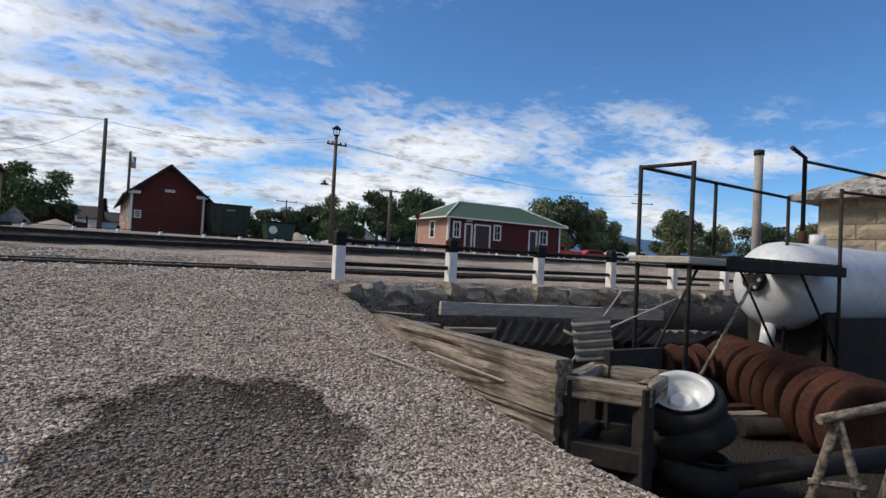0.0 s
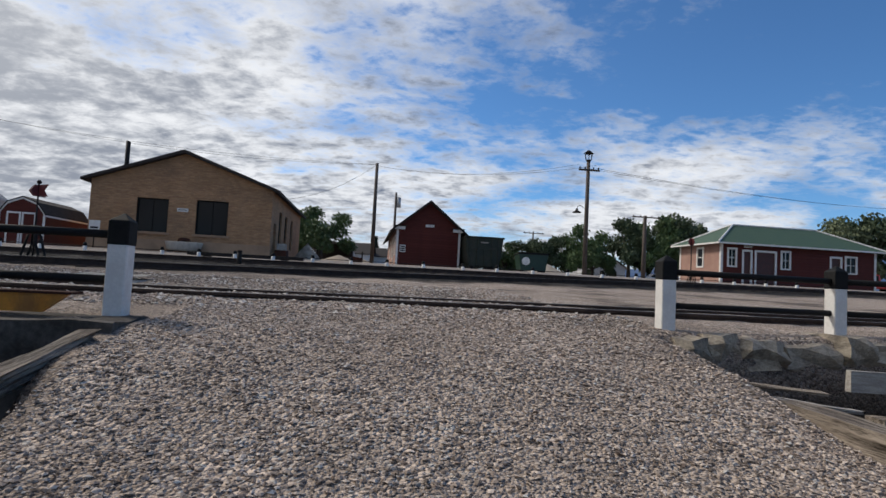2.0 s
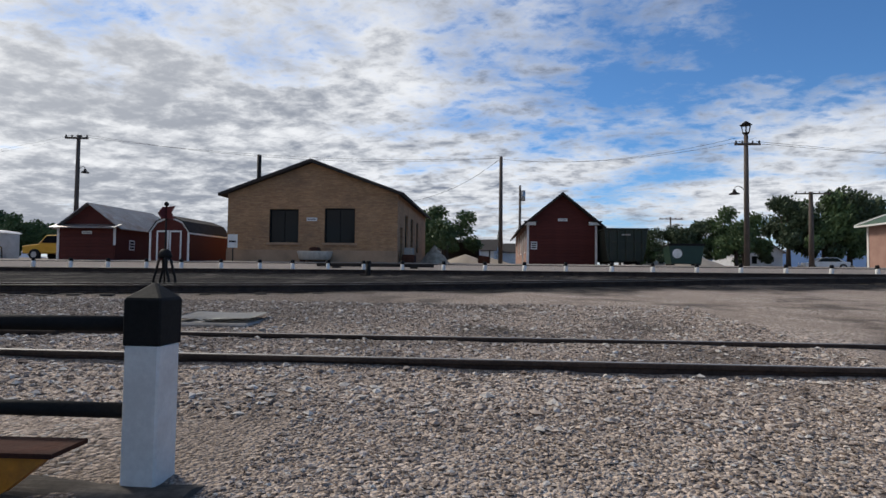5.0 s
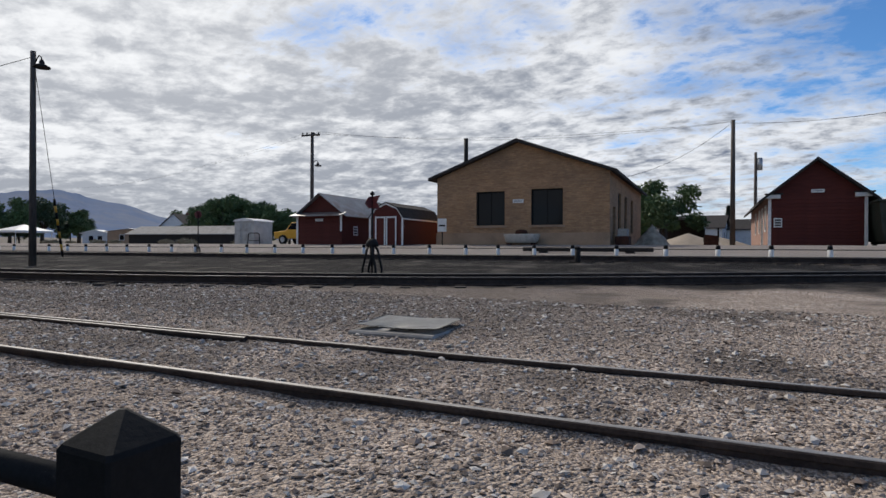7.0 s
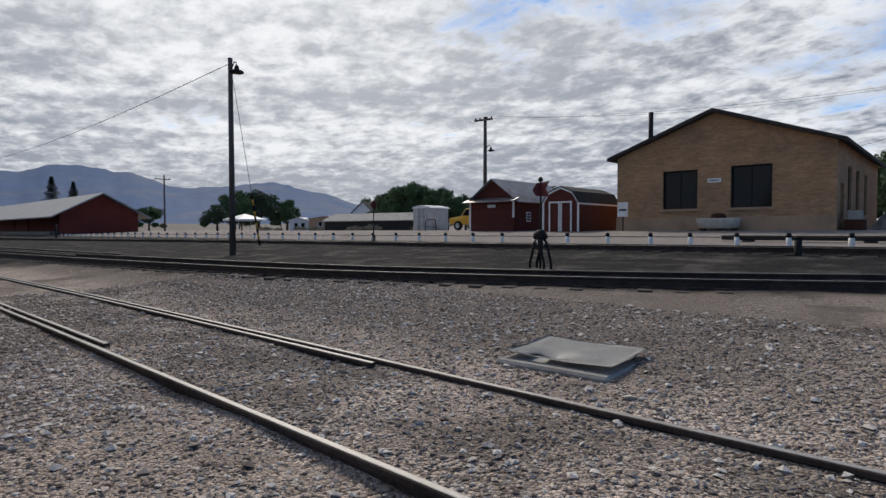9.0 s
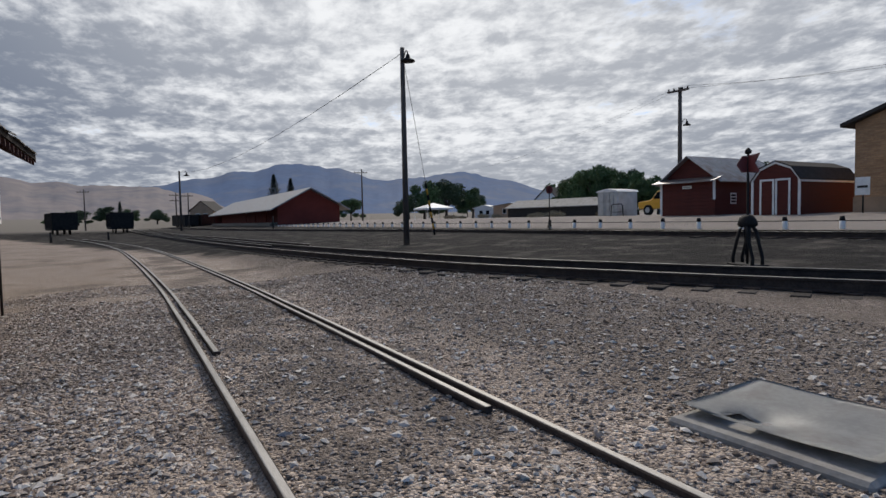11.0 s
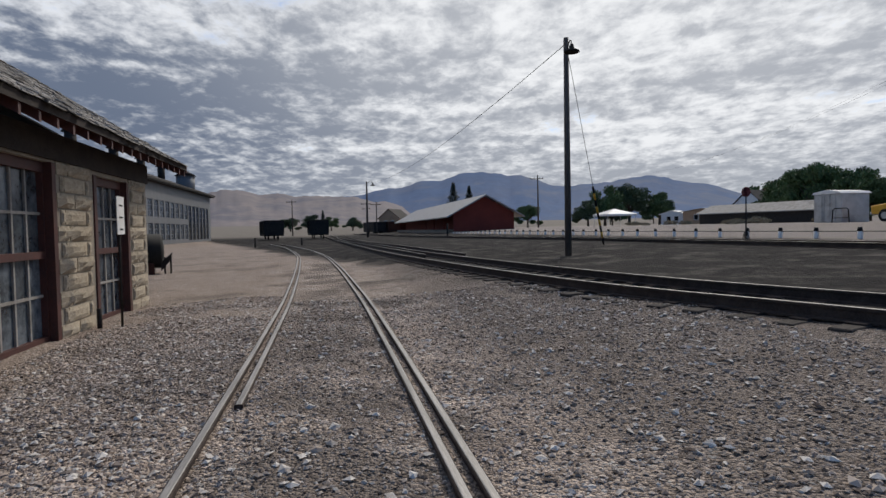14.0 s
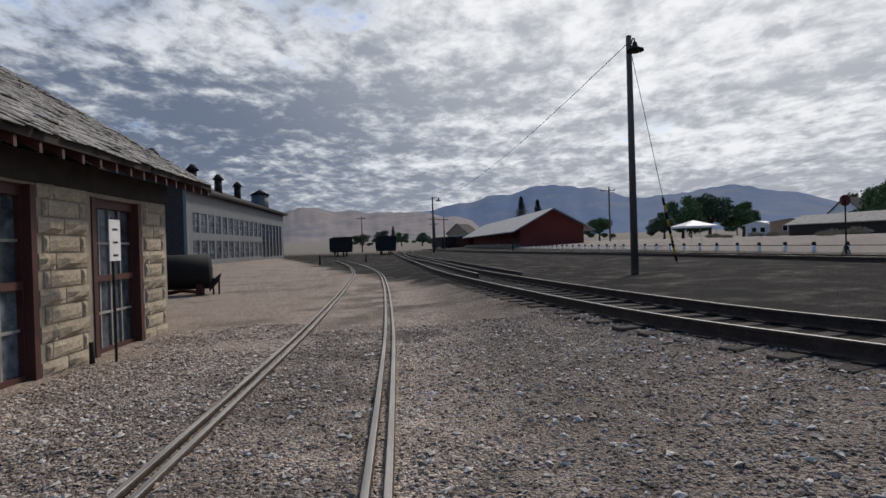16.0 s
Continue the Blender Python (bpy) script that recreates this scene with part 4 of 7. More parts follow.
def build_green_roof():
    t = thing("green_roofed_depot", Matrix(), "red wooden depot with a green hipped roof", "building")
    x0, x1, y0, y1, zb, ze, zp = 24.4, 36.4, 37.6, 42.8, 1.6, 4.95, 6.5
    holes = [(24.85, 25.6, 3.25, 4.6), (26.0, 26.75, 1.7, 4.5), (26.95, 28.6, 1.7, 4.5), (28.9, 29.7, 3.25, 4.6), (32.75, 33.7, 1.7, 4.4), (33.9, 34.9, 3.2, 4.5)]
    part("front_wall", wall_with_holes(B(), x0, x1, zb, ze, holes, 0.2, plane_y(y0)), RED, t)
    side = [(39.6, 40.5, 3.2, 4.7)]
    part("side_wall", wall_with_holes(B(), y0 + 0.2, y1, zb, ze, side, 0.2, plane_x(x0)), RED_SUNLIT, t, "red end wall painted lighter as sunlit")
    part("side_wall", box(B(), (x1 - 0.2, y0 + 0.2, zb), (x1, y1, ze)), RED, t)
    part("back_wall", box(B(), (x0 + 0.2, y1 - 0.2, zb), (x1 - 0.2, y1, ze)), RED, t)
    for i, h in enumerate(holes):
        if i in (0, 3, 5):
            window_unit(t, *h, plane_y(y0 - 0.03), 2, 2, WHITE, GLASS, 0.13, 0.04, 0.12)
        else:
            d = part("door", box(B(), (h[0] + 0.12, y0 + 0.06, h[2]), (h[1] - 0.12, y0 + 0.11, h[3] - 0.12)), TRIM_RED, t, "dark red door")
            for a, b, c, e in ((h[0] - 0.02, h[0] + 0.12, h[2], h[3]), (h[1] - 0.12, h[1] + 0.02, h[2], h[3]), (h[0] + 0.12, h[1] - 0.12, h[3] - 0.12, h[3] + 0.02)):
                part("door_frame", box(B(), (a, y0 - 0.03, c), (b, y0 + 0.05, e)), WHITE, d, "white door frame")
    window_unit(t, *side[0], plane_x(x0 - 0.03), 1, 2, WHITE, GLASS, 0.13, 0.04, 0.12)
    o = 0.5
    a = [(x0 - o, y0 - o, ze - 0.05), (x1 + o, y0 - o, ze - 0.05), (x1 + o, y1 + o, ze - 0.05), (x0 - o, y1 + o, ze - 0.05)]
    r0, r1 = (x0 + 2.6, (y0 + y1) / 2, zp), (x1 - 2.6, (y0 + y1) / 2, zp)
    for name, loop in (("roof", (a[0], a[1], r1, r0)), ("roof_end", (a[3], a[0], r0)), ("roof", (a[2], a[3], r0, r1)), ("roof_end", (a[1], a[2], r1))):
        bm = B()
        top = [bm.verts.new(p) for p in loop]
        low = [bm.verts.new((p[0], p[1], p[2] - 0.12)) for p in loop]
        bm.faces.new(top)
        bm.faces.new(low[::-1])
        for i in range(len(loop)):
            bm.faces.new((top[i], low[i], low[(i + 1) % len(loop)], top[(i + 1) % len(loop)]))
        bmesh.ops.recalc_face_normals(bm, faces=bm.faces[:])
        part(name, bm, ROOF_GREEN, t, "green shingled roof slope")
    for p, q in ((a[0], r0), (a[3], r0), (r0, r1), (a[1], r1)):
        part("ridge_cap", tube(B(), (p[0], p[1], p[2] + 0.03), (q[0], q[1], q[2] + 0.03), 0.07, seg=6), WHITE, t, "pale ridge cap")
    part("fascia", box(B(), (x0 - o - 0.02, y0 - o - 0.04, ze - 0.15), (x1 + o + 0.02, y0 - o - 0.005, ze - 0.04)), WHITE, t, "white fascia")
    part("fascia", box(B(), (x0 - o - 0.04, y0 - o, ze - 0.15), (x0 - o - 0.005, y1 + o, ze - 0.04)), WHITE, t, "white fascia")
    for x, y in ((x0 - 0.03, y0 - 0.03), (x0 - 0.03, y1 - 0.14)):
        part("corner_board", box(B(), (x, y, zb), (x + 0.17, y + 0.17, ze - 0.1)), WHITE, t, "white corner board")
    part("corner_board", box(B(), (x1 - 0.14, y0 - 0.03, zb), (x1 + 0.03, y0 - 0.002, ze - 0.1)), WHITE, t, "white corner board")
    for k in range(16):
        part("siding_board", prism(B(), [(0.0, 0.0), (-0.02, 0.012), (-0.004, 0.186), (0.0, 0.186)], "x", 29.75, 32.7), RED, t).matrix_basis = pose(0, y0 - 0.001, zb + 0.05 + k * 0.19)
    small_sign("name_board", pose(26.4, y0 - 0.05, 4.72), 0.6, 0.14, "small white name board over a door", 1)
    return t


def build_red_barn():
    t = thing("red_barn", Matrix(), "long red freight barn with a pale metal roof", "building")
    x0, x1, y0, y1, zb, ze, zp = -140, -80, 25.3, 33.9, 1.3, 4.3, 6.6
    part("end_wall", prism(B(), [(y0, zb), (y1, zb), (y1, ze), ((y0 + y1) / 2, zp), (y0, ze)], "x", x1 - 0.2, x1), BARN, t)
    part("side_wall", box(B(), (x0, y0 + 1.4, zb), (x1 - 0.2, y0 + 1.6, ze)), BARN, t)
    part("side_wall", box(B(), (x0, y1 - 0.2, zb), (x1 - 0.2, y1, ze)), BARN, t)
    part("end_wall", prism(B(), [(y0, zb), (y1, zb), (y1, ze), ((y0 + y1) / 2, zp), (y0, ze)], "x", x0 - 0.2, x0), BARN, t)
    part("roof", gable_roof(B(), x0, x1, y0, y1, ze, zp, 1.2, 0.16, "x"), METAL_ROOF, t, "pale metal roof")
    part("dock", box(B(), (x0, y0 - 0.6, 1.2), (x1 - 2, y0 + 1.39, 2.1)), WOOD, t, "timber loading dock")
    for x in (-81, -88, -96, -104):
        part("post", box(B(), (x, y0 + 0.1, 2.1), (x + 0.2, y0 + 0.3, 4.2)), BARN, t)
    return t


def build_engine_house():
    t = thing("engine_house", Matrix(), "long grey metal engine house with rows of windows", "building")
    x0, x1, y1, zb, ze = -112, -64, -12.0, 0.6, 8.9
    holes = []
    for i in range(18):
        a = x1 - 1.6 - i * 2.5
        holes += [(a - 2.0, a, 4.3, 6.5), (a - 2.0, a, 1.4, 3.6)] if i < 12 else [(a - 2.0, a, 1.2, 6.5)]
    part("front_wall", wall_with_holes(B(), x0, x1, zb, ze, holes, -0.3, plane_y(y1)), GREY_METAL, t)
    for h in holes:
        window_unit(t, *h, lambda u, d, v: (u, y1 - 0.06 - d, v), 2, 3 if h[3] - h[2] < 3 else 6, GREY_METAL, GLASS_OLD if h[3] - h[2] < 3 else GLASS, 0.08, 0.05, 0.1)
    # the +x end gets a dark colour to paint its unlit side
    part("end_wall", prism(B(), [(y1 - 22, zb), (y1 - 0.3, zb), (y1 - 0.3, ze), (y1 - 11, ze + 4.0), (y1 - 22, ze)], "x", x1 - 0.3, x1), ROOF_DARK, t, "end wall painted dark for its shade")
    part("end_wall", prism(B(), [(y1 - 22, zb), (y1 - 0.3, zb), (y1 - 0.3, ze), (y1 - 11, ze + 4.0), (y1 - 22, ze)], "x", x0, x0 + 0.3), GREY_METAL, t)
    part("back_wall", box(B(), (x0 + 0.3, y1 - 22, zb), (x1 - 0.3, y1 - 21.7, ze)), GREY_METAL, t)
    part("roof", gable_roof(B(), x0, x1, y1 - 22, y1, ze, ze + 4.0, 0.8, 0.25, "x"), ROOF_DARK, t, "dark roof")
    part("gutter", box(B(), (x0 - 0.6, y1 + 0.02, ze - 0.42), (x1 + 0.6, y1 + 0.72, ze - 0.30)), ROOF_DARK, t, "dark eave board")
    for x in (-68.5, -80.5, -91, -101):
        v = part("roof_vent", tube(B(), (x, y1 - 5, ze + 1.5), (x, y1 - 5, ze + 3.9), 0.55, seg=12), IRON, t, "round roof ventilator")
        part("vent_cap", tube(B(), (x, y1 - 5, ze + 3.9), (x, y1 - 5, ze + 4.7), 0.85, 0.25, 12), IRON, v)
    v = part("cupola", tube(B(), (-106, y1 - 2.6, ze - 0.2), (-106, y1 - 2.6, ze + 2.9), 1.45, seg=18), GREY_METAL, t, "round metal cupola")
    part("cupola_roof", tube(B(), (-106, y1 - 2.6, ze + 2.9), (-106, y1 - 2.6, ze + 3.9), 1.75, 0.1, 18), IRON, v, "conical cap")
    return t


build_brick_shop()
build_red_shed()
build_depot()
build_barn_shed()
build_green_roof()
build_red_barn()
build_engine_house()


# ---- the stone shop beside the spur ----
def stone_block(bm_seed, w, h, rough):
    """One rock-faced block: margins at the wall's plane, the face proud and uneven."""
    rnd = random.Random(bm_seed)
    bm = B()
    g, d = 0.012, 0.05
    nx, nz = 5, 4
    grid = []
    for j in range(nz):
        row = []
        for i in range(nx):
            u = -w / 2 + g + (w - 2 * g) * i / (nx - 1)
            v = -h / 2 + g + (h - 2 * g) * j / (nz - 1)
            edge = i in (0, nx - 1) or j in (0, nz - 1)
            q = 0.012 if edge else (d + rnd.uniform(-0.022, 0.03) if rough else 0.034)
            if not edge and not rough:
                u = max(-w / 2 + 0.035, min(w / 2 - 0.035, u * 1.25))
                v = max(-h / 2 + 0.03, min(h / 2 - 0.03, v * 1.3))
            row.append(bm.verts.new((u, q, v)))
        grid.append(row)
    for j in range(nz - 1):
        for i in range(nx - 1):
            bm.faces.new((grid[j][i + 1], grid[j][i], grid[j + 1][i], grid[j + 1][i + 1]))
    ring = [grid[0][i] for i in range(nx)] + [grid[j][-1] for j in range(1, nz)] + [grid[-1][i] for i in range(nx - 2, -1, -1)] + [grid[j][0] for j in range(nz - 2, 0, -1)]
    back = [bm.verts.new((v.co.x, -0.01, v.co.z)) for v in ring]
    for i in range(len(ring)):
        bm.faces.new((ring[i], ring[(i + 1) % len(ring)], back[(i + 1) % len(ring)], back[i]))
    bmesh.ops.recalc_face_normals(bm, faces=bm.faces[:])
    return mesh_of("stone_block", bm, STONE)


SHOP_Y = 5.09


def build_stone_shop():
    t = thing("stone_shop", Matrix(), "rock-faced sandstone shop with tall multi-pane windows", "building")
    x0, x1, zb, ze = -15.2, -6.6, 0.55, 3.5
    holes = [(-11.46, -9.9, 0.84, 3.13), (-14.18, -12.68, 0.84, 3.10), (-8.7, -7.1, 0.84, 3.13)]
    place = lambda u, d, v: (u, SHOP_Y - d, v)
    wall = part("front_wall", wall_with_holes(B(), x0, x1, zb, ze, holes, 0.45, place), STONE_JOINT, t)
    part("end_wall", prism(B(), [(SHOP_Y - 9.6, zb), (SHOP_Y - 0.45, zb), (SHOP_Y - 0.45, ze), (SHOP_Y - 4.8, 6.1), (SHOP_Y - 9.6, ze)], "x", x0, x0 + 0.4), STONE_JOINT, t)
    part("end_wall", prism(B(), [(SHOP_Y - 9.6, zb), (SHOP_Y - 0.45, zb), (SHOP_Y - 0.45, ze), (SHOP_Y - 4.8, 6.1), (SHOP_Y - 9.6, ze)], "x", x1 - 0.4, x1), STONE_JOINT, t)
    part("back_wall", box(B(), (x0 + 0.4, SHOP_Y - 9.6, zb), (x1 - 0.4, SHOP_Y - 9.2, ze)), STONE_JOINT, t)
    part("floor_slab", box(B(), (x0 + 0.4, SHOP_Y - 9.2, zb), (x1 - 0.4, SHOP_Y - 0.45, zb + 0.3)), CONCRETE, t)
    for h in holes:
        w = window_unit(t, *h, lambda u, d, v: (u, SHOP_Y - 0.10 - d, v), 4, 4, TRIM_RED, GLASS_OLD, 0.13, 0.035, 0.14, label="dark red framed multi-pane window", bar_mat=CONCRETE)
        c = (h[2] + h[3]) / 2
        part("meeting_rail", box(B(), (h[0] + 0.13, SHOP_Y - 0.15, c - 0.06), (h[1] - 0.13, SHOP_Y - 0.08, c + 0.03)), TRIM_RED, w)
        part("jamb", box(B(), (h[0] - 0.002, SHOP_Y - 0.12, h[2]), (h[0] + 0.10, SHOP_Y + 0.02, h[3])), TRIM_RED, w)
        part("jamb", box(B(), (h[1] - 0.10, SHOP_Y - 0.12, h[2]), (h[1] + 0.002, SHOP_Y + 0.02, h[3])), TRIM_RED, w)
        part("sill", box(B(), (h[0] - 0.03, SHOP_Y - 0.2, h[2] - 0.16), (h[1] + 0.03, SHOP_Y + 0.07, h[2] - 0.003)), CONCRETE, t, "worn concrete sill", 0.01)
    # band above the windows carries the eave's shade in its colour
    part("lintel_board", box(B(), (x0 + 0.01, SHOP_Y + 0.002, 3.16), (x1 - 0.01, SHOP_Y + 0.05, ze)), SOFFIT_SHADE, t, "lintel band darkened with painted eave shade")
    # block work on the piers: wide dressed blocks and narrow rock-faced ones
    kinds = {}
    for px0, px1 in ((x0, -14.18), (-12.68, -11.46), (-9.9, -8.7)):
        w, n = px1 - px0, 0
        z = 0.62
        while z < 3.1:
            h = 0.215
            rough = n % 2 == 1
            cuts = [0.15 * w, 0.25 * w, 0.80 * w, 0.90 * w] if not rough else ([0.08 * w, 0.54 * w, 0.98 * w] if n % 4 == 1 else [0.08 * w, 0.70 * w, 0.98 * w])
            for a, b in zip(cuts, cuts[1:]):
                key = (round(b - a, 2), rough, random.randrange(3))
                if key not in kinds:
                    kinds[key] = stone_block(len(kinds), b - a, h, rough)
                piece("stone_block", kinds[key], wall, pose(px0 + (a + b) / 2, SHOP_Y + 0.004, z + h / 2))
            z += h
            n += 1
    # roof with shingle courses
    ym, zp, over = SHOP_Y - 4.8, 6.45, 0.58
    sl = (zp - ze) / 4.8
    eave_y, eave_z = SHOP_Y + over, ze - sl * over + 0.44
    roof = part("roof", prism(B(), [(eave_y, eave_z), (ym, eave_z + sl * (eave_y - ym)), (ym, eave_z + sl * (eave_y - ym) - 0.12), (eave_y, eave_z - 0.10)], "x", x0 - 0.75, x1 + 0.6), SOFFIT_SHADE, t)
    part("roof", prism(B(), [(ym - 0.001, eave_z + sl * (eave_y - ym)), (ym - 5.4, eave_z), (ym - 5.4, eave_z - 0.1), (ym - 0.001, eave_z + sl * (eave_y - ym) - 0.12)], "x", x0 - 0.75, x1 + 0.6), SOFFIT_SHADE, t)
    rows, cols = 30, 44
    vs, fs = [], []
    rnd = random.Random(4)
    for r in range(rows):
        ya = eave_y + 0.05 - r * 0.178
        off = rnd.uniform(0, 0.2)
        for c in range(cols + 1):
            xa = x0 - 0.78 + off * 0.5 + c * (x1 - x0 + 1.35) / cols
            xb = xa + (x1 - x0 + 1.35) / cols - rnd.uniform(0.006, 0.02)
            xa, xb = max(xa, x0 - 0.80), min(xb, x1 + 0.62)
            if xb - xa < 0.02 or rnd.random() < 0.012:
                continue
            yl = ya + rnd.uniform(-0.02, 0.02)
            yh = ya - 0.24
            lift = rnd.uniform(0.018, 0.034) if rnd.random() < 0.85 else rnd.uniform(0.03, 0.055)
            zl, zh = eave_z + sl * (eave_y - yl) + lift, eave_z + sl * (eave_y - yh) + 0.004
            k = len(vs)
            vs += [(xa, yl, zl), (xb, yl, zl + rnd.uniform(-0.006, 0.006)), (xb, yh, zh), (xa, yh, zh), (xa, yl, zl - 0.014), (xb, yl, zl - 0.014)]
            fs += [(k, k + 1, k + 2, k + 3), (k + 4, k + 5, k + 1, k), (k + 4, k, k + 3), (k + 5, k + 2, k + 1)]
    me = bpy.data.meshes.new("shingles")
    me.from_pydata(vs, [], fs)
    me.materials.append(SHINGLE)
    sh = new("shingles", me)
    sh.parent = t
    tagged(sh, "weathered curling wood shingles", kind="stuff")
    for i in range(24):
        x = x0 - 0.7 + i * 0.40
        if x > x1 + 0.5:
            break
        part("rafter_tail", prism(B(), [(eave_y - 0.02, eave_z - 0.11), (SHOP_Y + 0.055, eave_z - 0.11 + sl * 0.52), (SHOP_Y + 0.055, eave_z - 0.25 + sl * 0.52), (eave_y - 0.02, eave_z - 0.22)], "x", x, x + 0.05), TRIM_RED, t)
    part("barge_board", prism(B(), [(eave_y, eave_z - 0.16), (ym, eave_z + sl * (eave_y - ym) - 0.16), (ym, eave_z + sl * (eave_y - ym)), (eave_y, eave_z)], "x", x0 - 0.80, x0 - 0.755), TRIM_RED, t, "dark red barge board")
    return t


build_stone_shop()


# ---- fences ----
def build_yard_fence(name, label, posts, base, pipes):
    """Square posts, white below and black above, joined by two pipes."""
    t = thing(name, Matrix(), label, "fence")
    h = 0.070
    white = mesh_of("post", box(B(), (-h, -h, -0.25), (h, h, 0.53)), WHITE, 0.008)
    cap = B()
    v = [cap.verts.new((sx * (h + 0.004), sy * (h + 0.004), z)) for z in (0.525, 0.70) for sx, sy in ((-1, -1), (1, -1), (1, 1), (-1, 1))]
    tip = cap.verts.new((0.005, 0.0, 0.765))
    cap.faces.new(v[3::-1])
    for i in range(4):
        cap.faces.new((v[i], v[(i + 1) % 4], v[4 + (i + 1) % 4], v[4 + i]))
        cap.faces.new((v[4 + i], v[4 + (i + 1) % 4], tip))
    cap_me = mesh_of("post_cap", cap, BLACK, 0.006)
    for i, (x, y) in enumerate(posts):
        p = piece("post", white, t, pose(x, y, base, random.uniform(-0.8, 0.8), random.uniform(-0.8, 0.8), random.uniform(-2, 2)))
        tagged(piece("post_cap", cap_me, p, Matrix()), "black pyramid post cap")
    for (xa, ya), (xb, yb) in zip(posts, posts[1:]):
        for z in pipes:
            part("rail_pipe", tube(B(), (xa, ya, base + z), (xb, yb, base + z + random.uniform(-0.01, 0.01)), 0.03, seg=12), BLACK, t, "black pipe rail")
    return t


build_yard_fence("yard_fence", "low fence of white posts with black caps", [(-1.60, 5.30), (-3.3, 5.27), (-5.0, 5.24), (-6.7, 5.2)], 0.85, (0.60, 0.27))
build_yard_fence("yard_fence", "low fence of white posts on a rubble wall", [(3.03, 6.0), (4.85, 6.02), (6.62, 6.04), (8.40, 6.06), (10.2, 6.08), (12.0, 6.1), (13.8, 6.1), (15.6, 6.1)], 0.835, (0.60, 0.28))


def build_post_row():
    t = thing("post_row", Matrix(), "row of short white posts with black tops and cables", "fence")
    me = mesh_of("post", tube(B(), (0, 0, -0.15), (0, 0, 0.25), 0.075, seg=10), WHITE)
    cm = mesh_of("post_cap", tube(B(), (0, 0, 0.245), (0, 0, 0.375), 0.079, 0.06, 10), BLACK)
    xs = [-18.5 - 1.62 * i for i in range(36)][::-1] + [-16.95, -15.35, -13.8, -12.35, -10.75, -9.2, -7.9, -6.5, -5.1, -3.6, -2.02, -0.45, 1.05, 2.6, 4.3, 5.8, 7.4, 9.0, 10.6, 12.2, 13.8, 15.4, 17.0, 18.6, 20.2, 21.8]
    last = None
    for x in xs:
        y = 25.0 + 0.012 * (x + 10) + random.uniform(-0.04, 0.04)
        z = ground_z(x, y)
        p = piece("post", me, t, pose(x, y, z, random.uniform(-2, 2), random.uniform(-2, 2)))
        piece("post_cap", cm, p, Matrix())
        here = Vector((x, y, z))
        if last is not None:
            for h in (0.24,):
                part("cable", tube(B(), last + Vector((0, 0, h)), here + Vector((0, 0, h)), 0.014, seg=5), BLACK, t)
        last = here
    return t


build_post_row()


# ---- poles and wires ----
def wire(parent, a, b, sag, r=0.008):
    a, b = Vector(a), Vector(b)
    pts = [a.lerp(b, i / 12) - Vector((0, 0, sag * 4 * (i / 12) * (1 - i / 12))) for i in range(13)]
    return part("wire", pipe(B(), pts, r, 5), BLACK, parent)


def gooseneck(parent, at, side, size=1.0):
    """A bent arm and an enamelled shade; side is the way it reaches."""
    at, s = Vector(at), Vector(side).normalized()
    up = Vector((0, 0, 1))
    pts = [at, at + s * 0.22 * size + up * 0.20 * size, at + s * 0.42 * size + up * 0.28 * size, at + s * 0.62 * size + up * 0.20 * size, at + s * 0.68 * size]
    arm = part("lamp_arm", pipe(B(), pts, 0.025 * size, 8), IRON, parent)
    m = Matrix.Translation(pts[-1])
    part("lamp_shade", lathe(B(), [(0.05 * size, 0.06 * size), (0.09 * size, 0.0), (0.12 * size, -0.14 * size), (0.32 * size, -0.24 * size), (0.33 * size, -0.30 * size), (0.27 * size, -0.29 * size)], 18, m), IRON, arm, "black enamelled shade")
    return arm


def utility_pole(x, y, z0, z1, r=0.14, label="weathered wooden utility pole", arms=(), lean=0.0):
    t = thing("utility_pole", pose(x, y, z0), label, "pole", "utility poles")
    h = z1 - z0
    part("pole", tube(B(), (0, 0, -0.3), (lean, 0, h), r * 1.15, r * 0.8, 14), POLE, t)
    for z, w, ang in arms:
        d = Vector((math.cos(radians(ang)), math.sin(radians(ang)), 0))
        arm = part("crossarm", box(B(), (-w / 2, -0.06, -0.06), (w / 2, 0.06, 0.06)), POLE, t)
        arm.matrix_basis = pose(lean * z / h, -r - 0.05, z, 0, 0, ang)
        for k in (-0.45, -0.2, 0.2, 0.45):
            part("insulator", lathe(B(), [(0.035, 0.06), (0.06, 0.10), (0.05, 0.18), (0.03, 0.22)], 8, Matrix.Translation((k * w, 0, 0))), IRON, arm)
    return t


pm = utility_pole(-21.8, 16.55, 1.19, 8.58, 0.105, "tall wooden lamp pole standing in cinders")
gooseneck(pm, (0.1, 0, 6.95), (1, -0.15, 0), 0.78)
wire(pm, (0, 0, 7.2), (-68.2, -2.2, 8.1), 1.2, 0.012)
wire(pm, (0, 0, 7.2), (-2.8, 2.75, 0.2), 0.0, 0.010)
guard = B()
g0, g1 = Vector((-2.8, 2.75, 0.15)), Vector((0, 0, 7.2))
for i in range(9):
    a, b = g0.lerp(g1, 0.02 + i * 0.035), g0.lerp(g1, 0.02 + (i + 1) * 0.035)
    part("guy_marker", tube(B(), a, b, 0.045, seg=8), BLACK if i % 2 == 0 else YELLOW, pm, "black and yellow guy guard")
p1 = utility_pole(15.2, 39.1, 1.73, 10.1, 0.15, "wooden pole with a lantern head and crossarm", [(7.75, 1.5, 0)])
lan = part("lantern_cage", tube(B(), (0, 0, 8.35), (0, 0, 8.5), 0.1, 0.22, 10), IRON, p1)
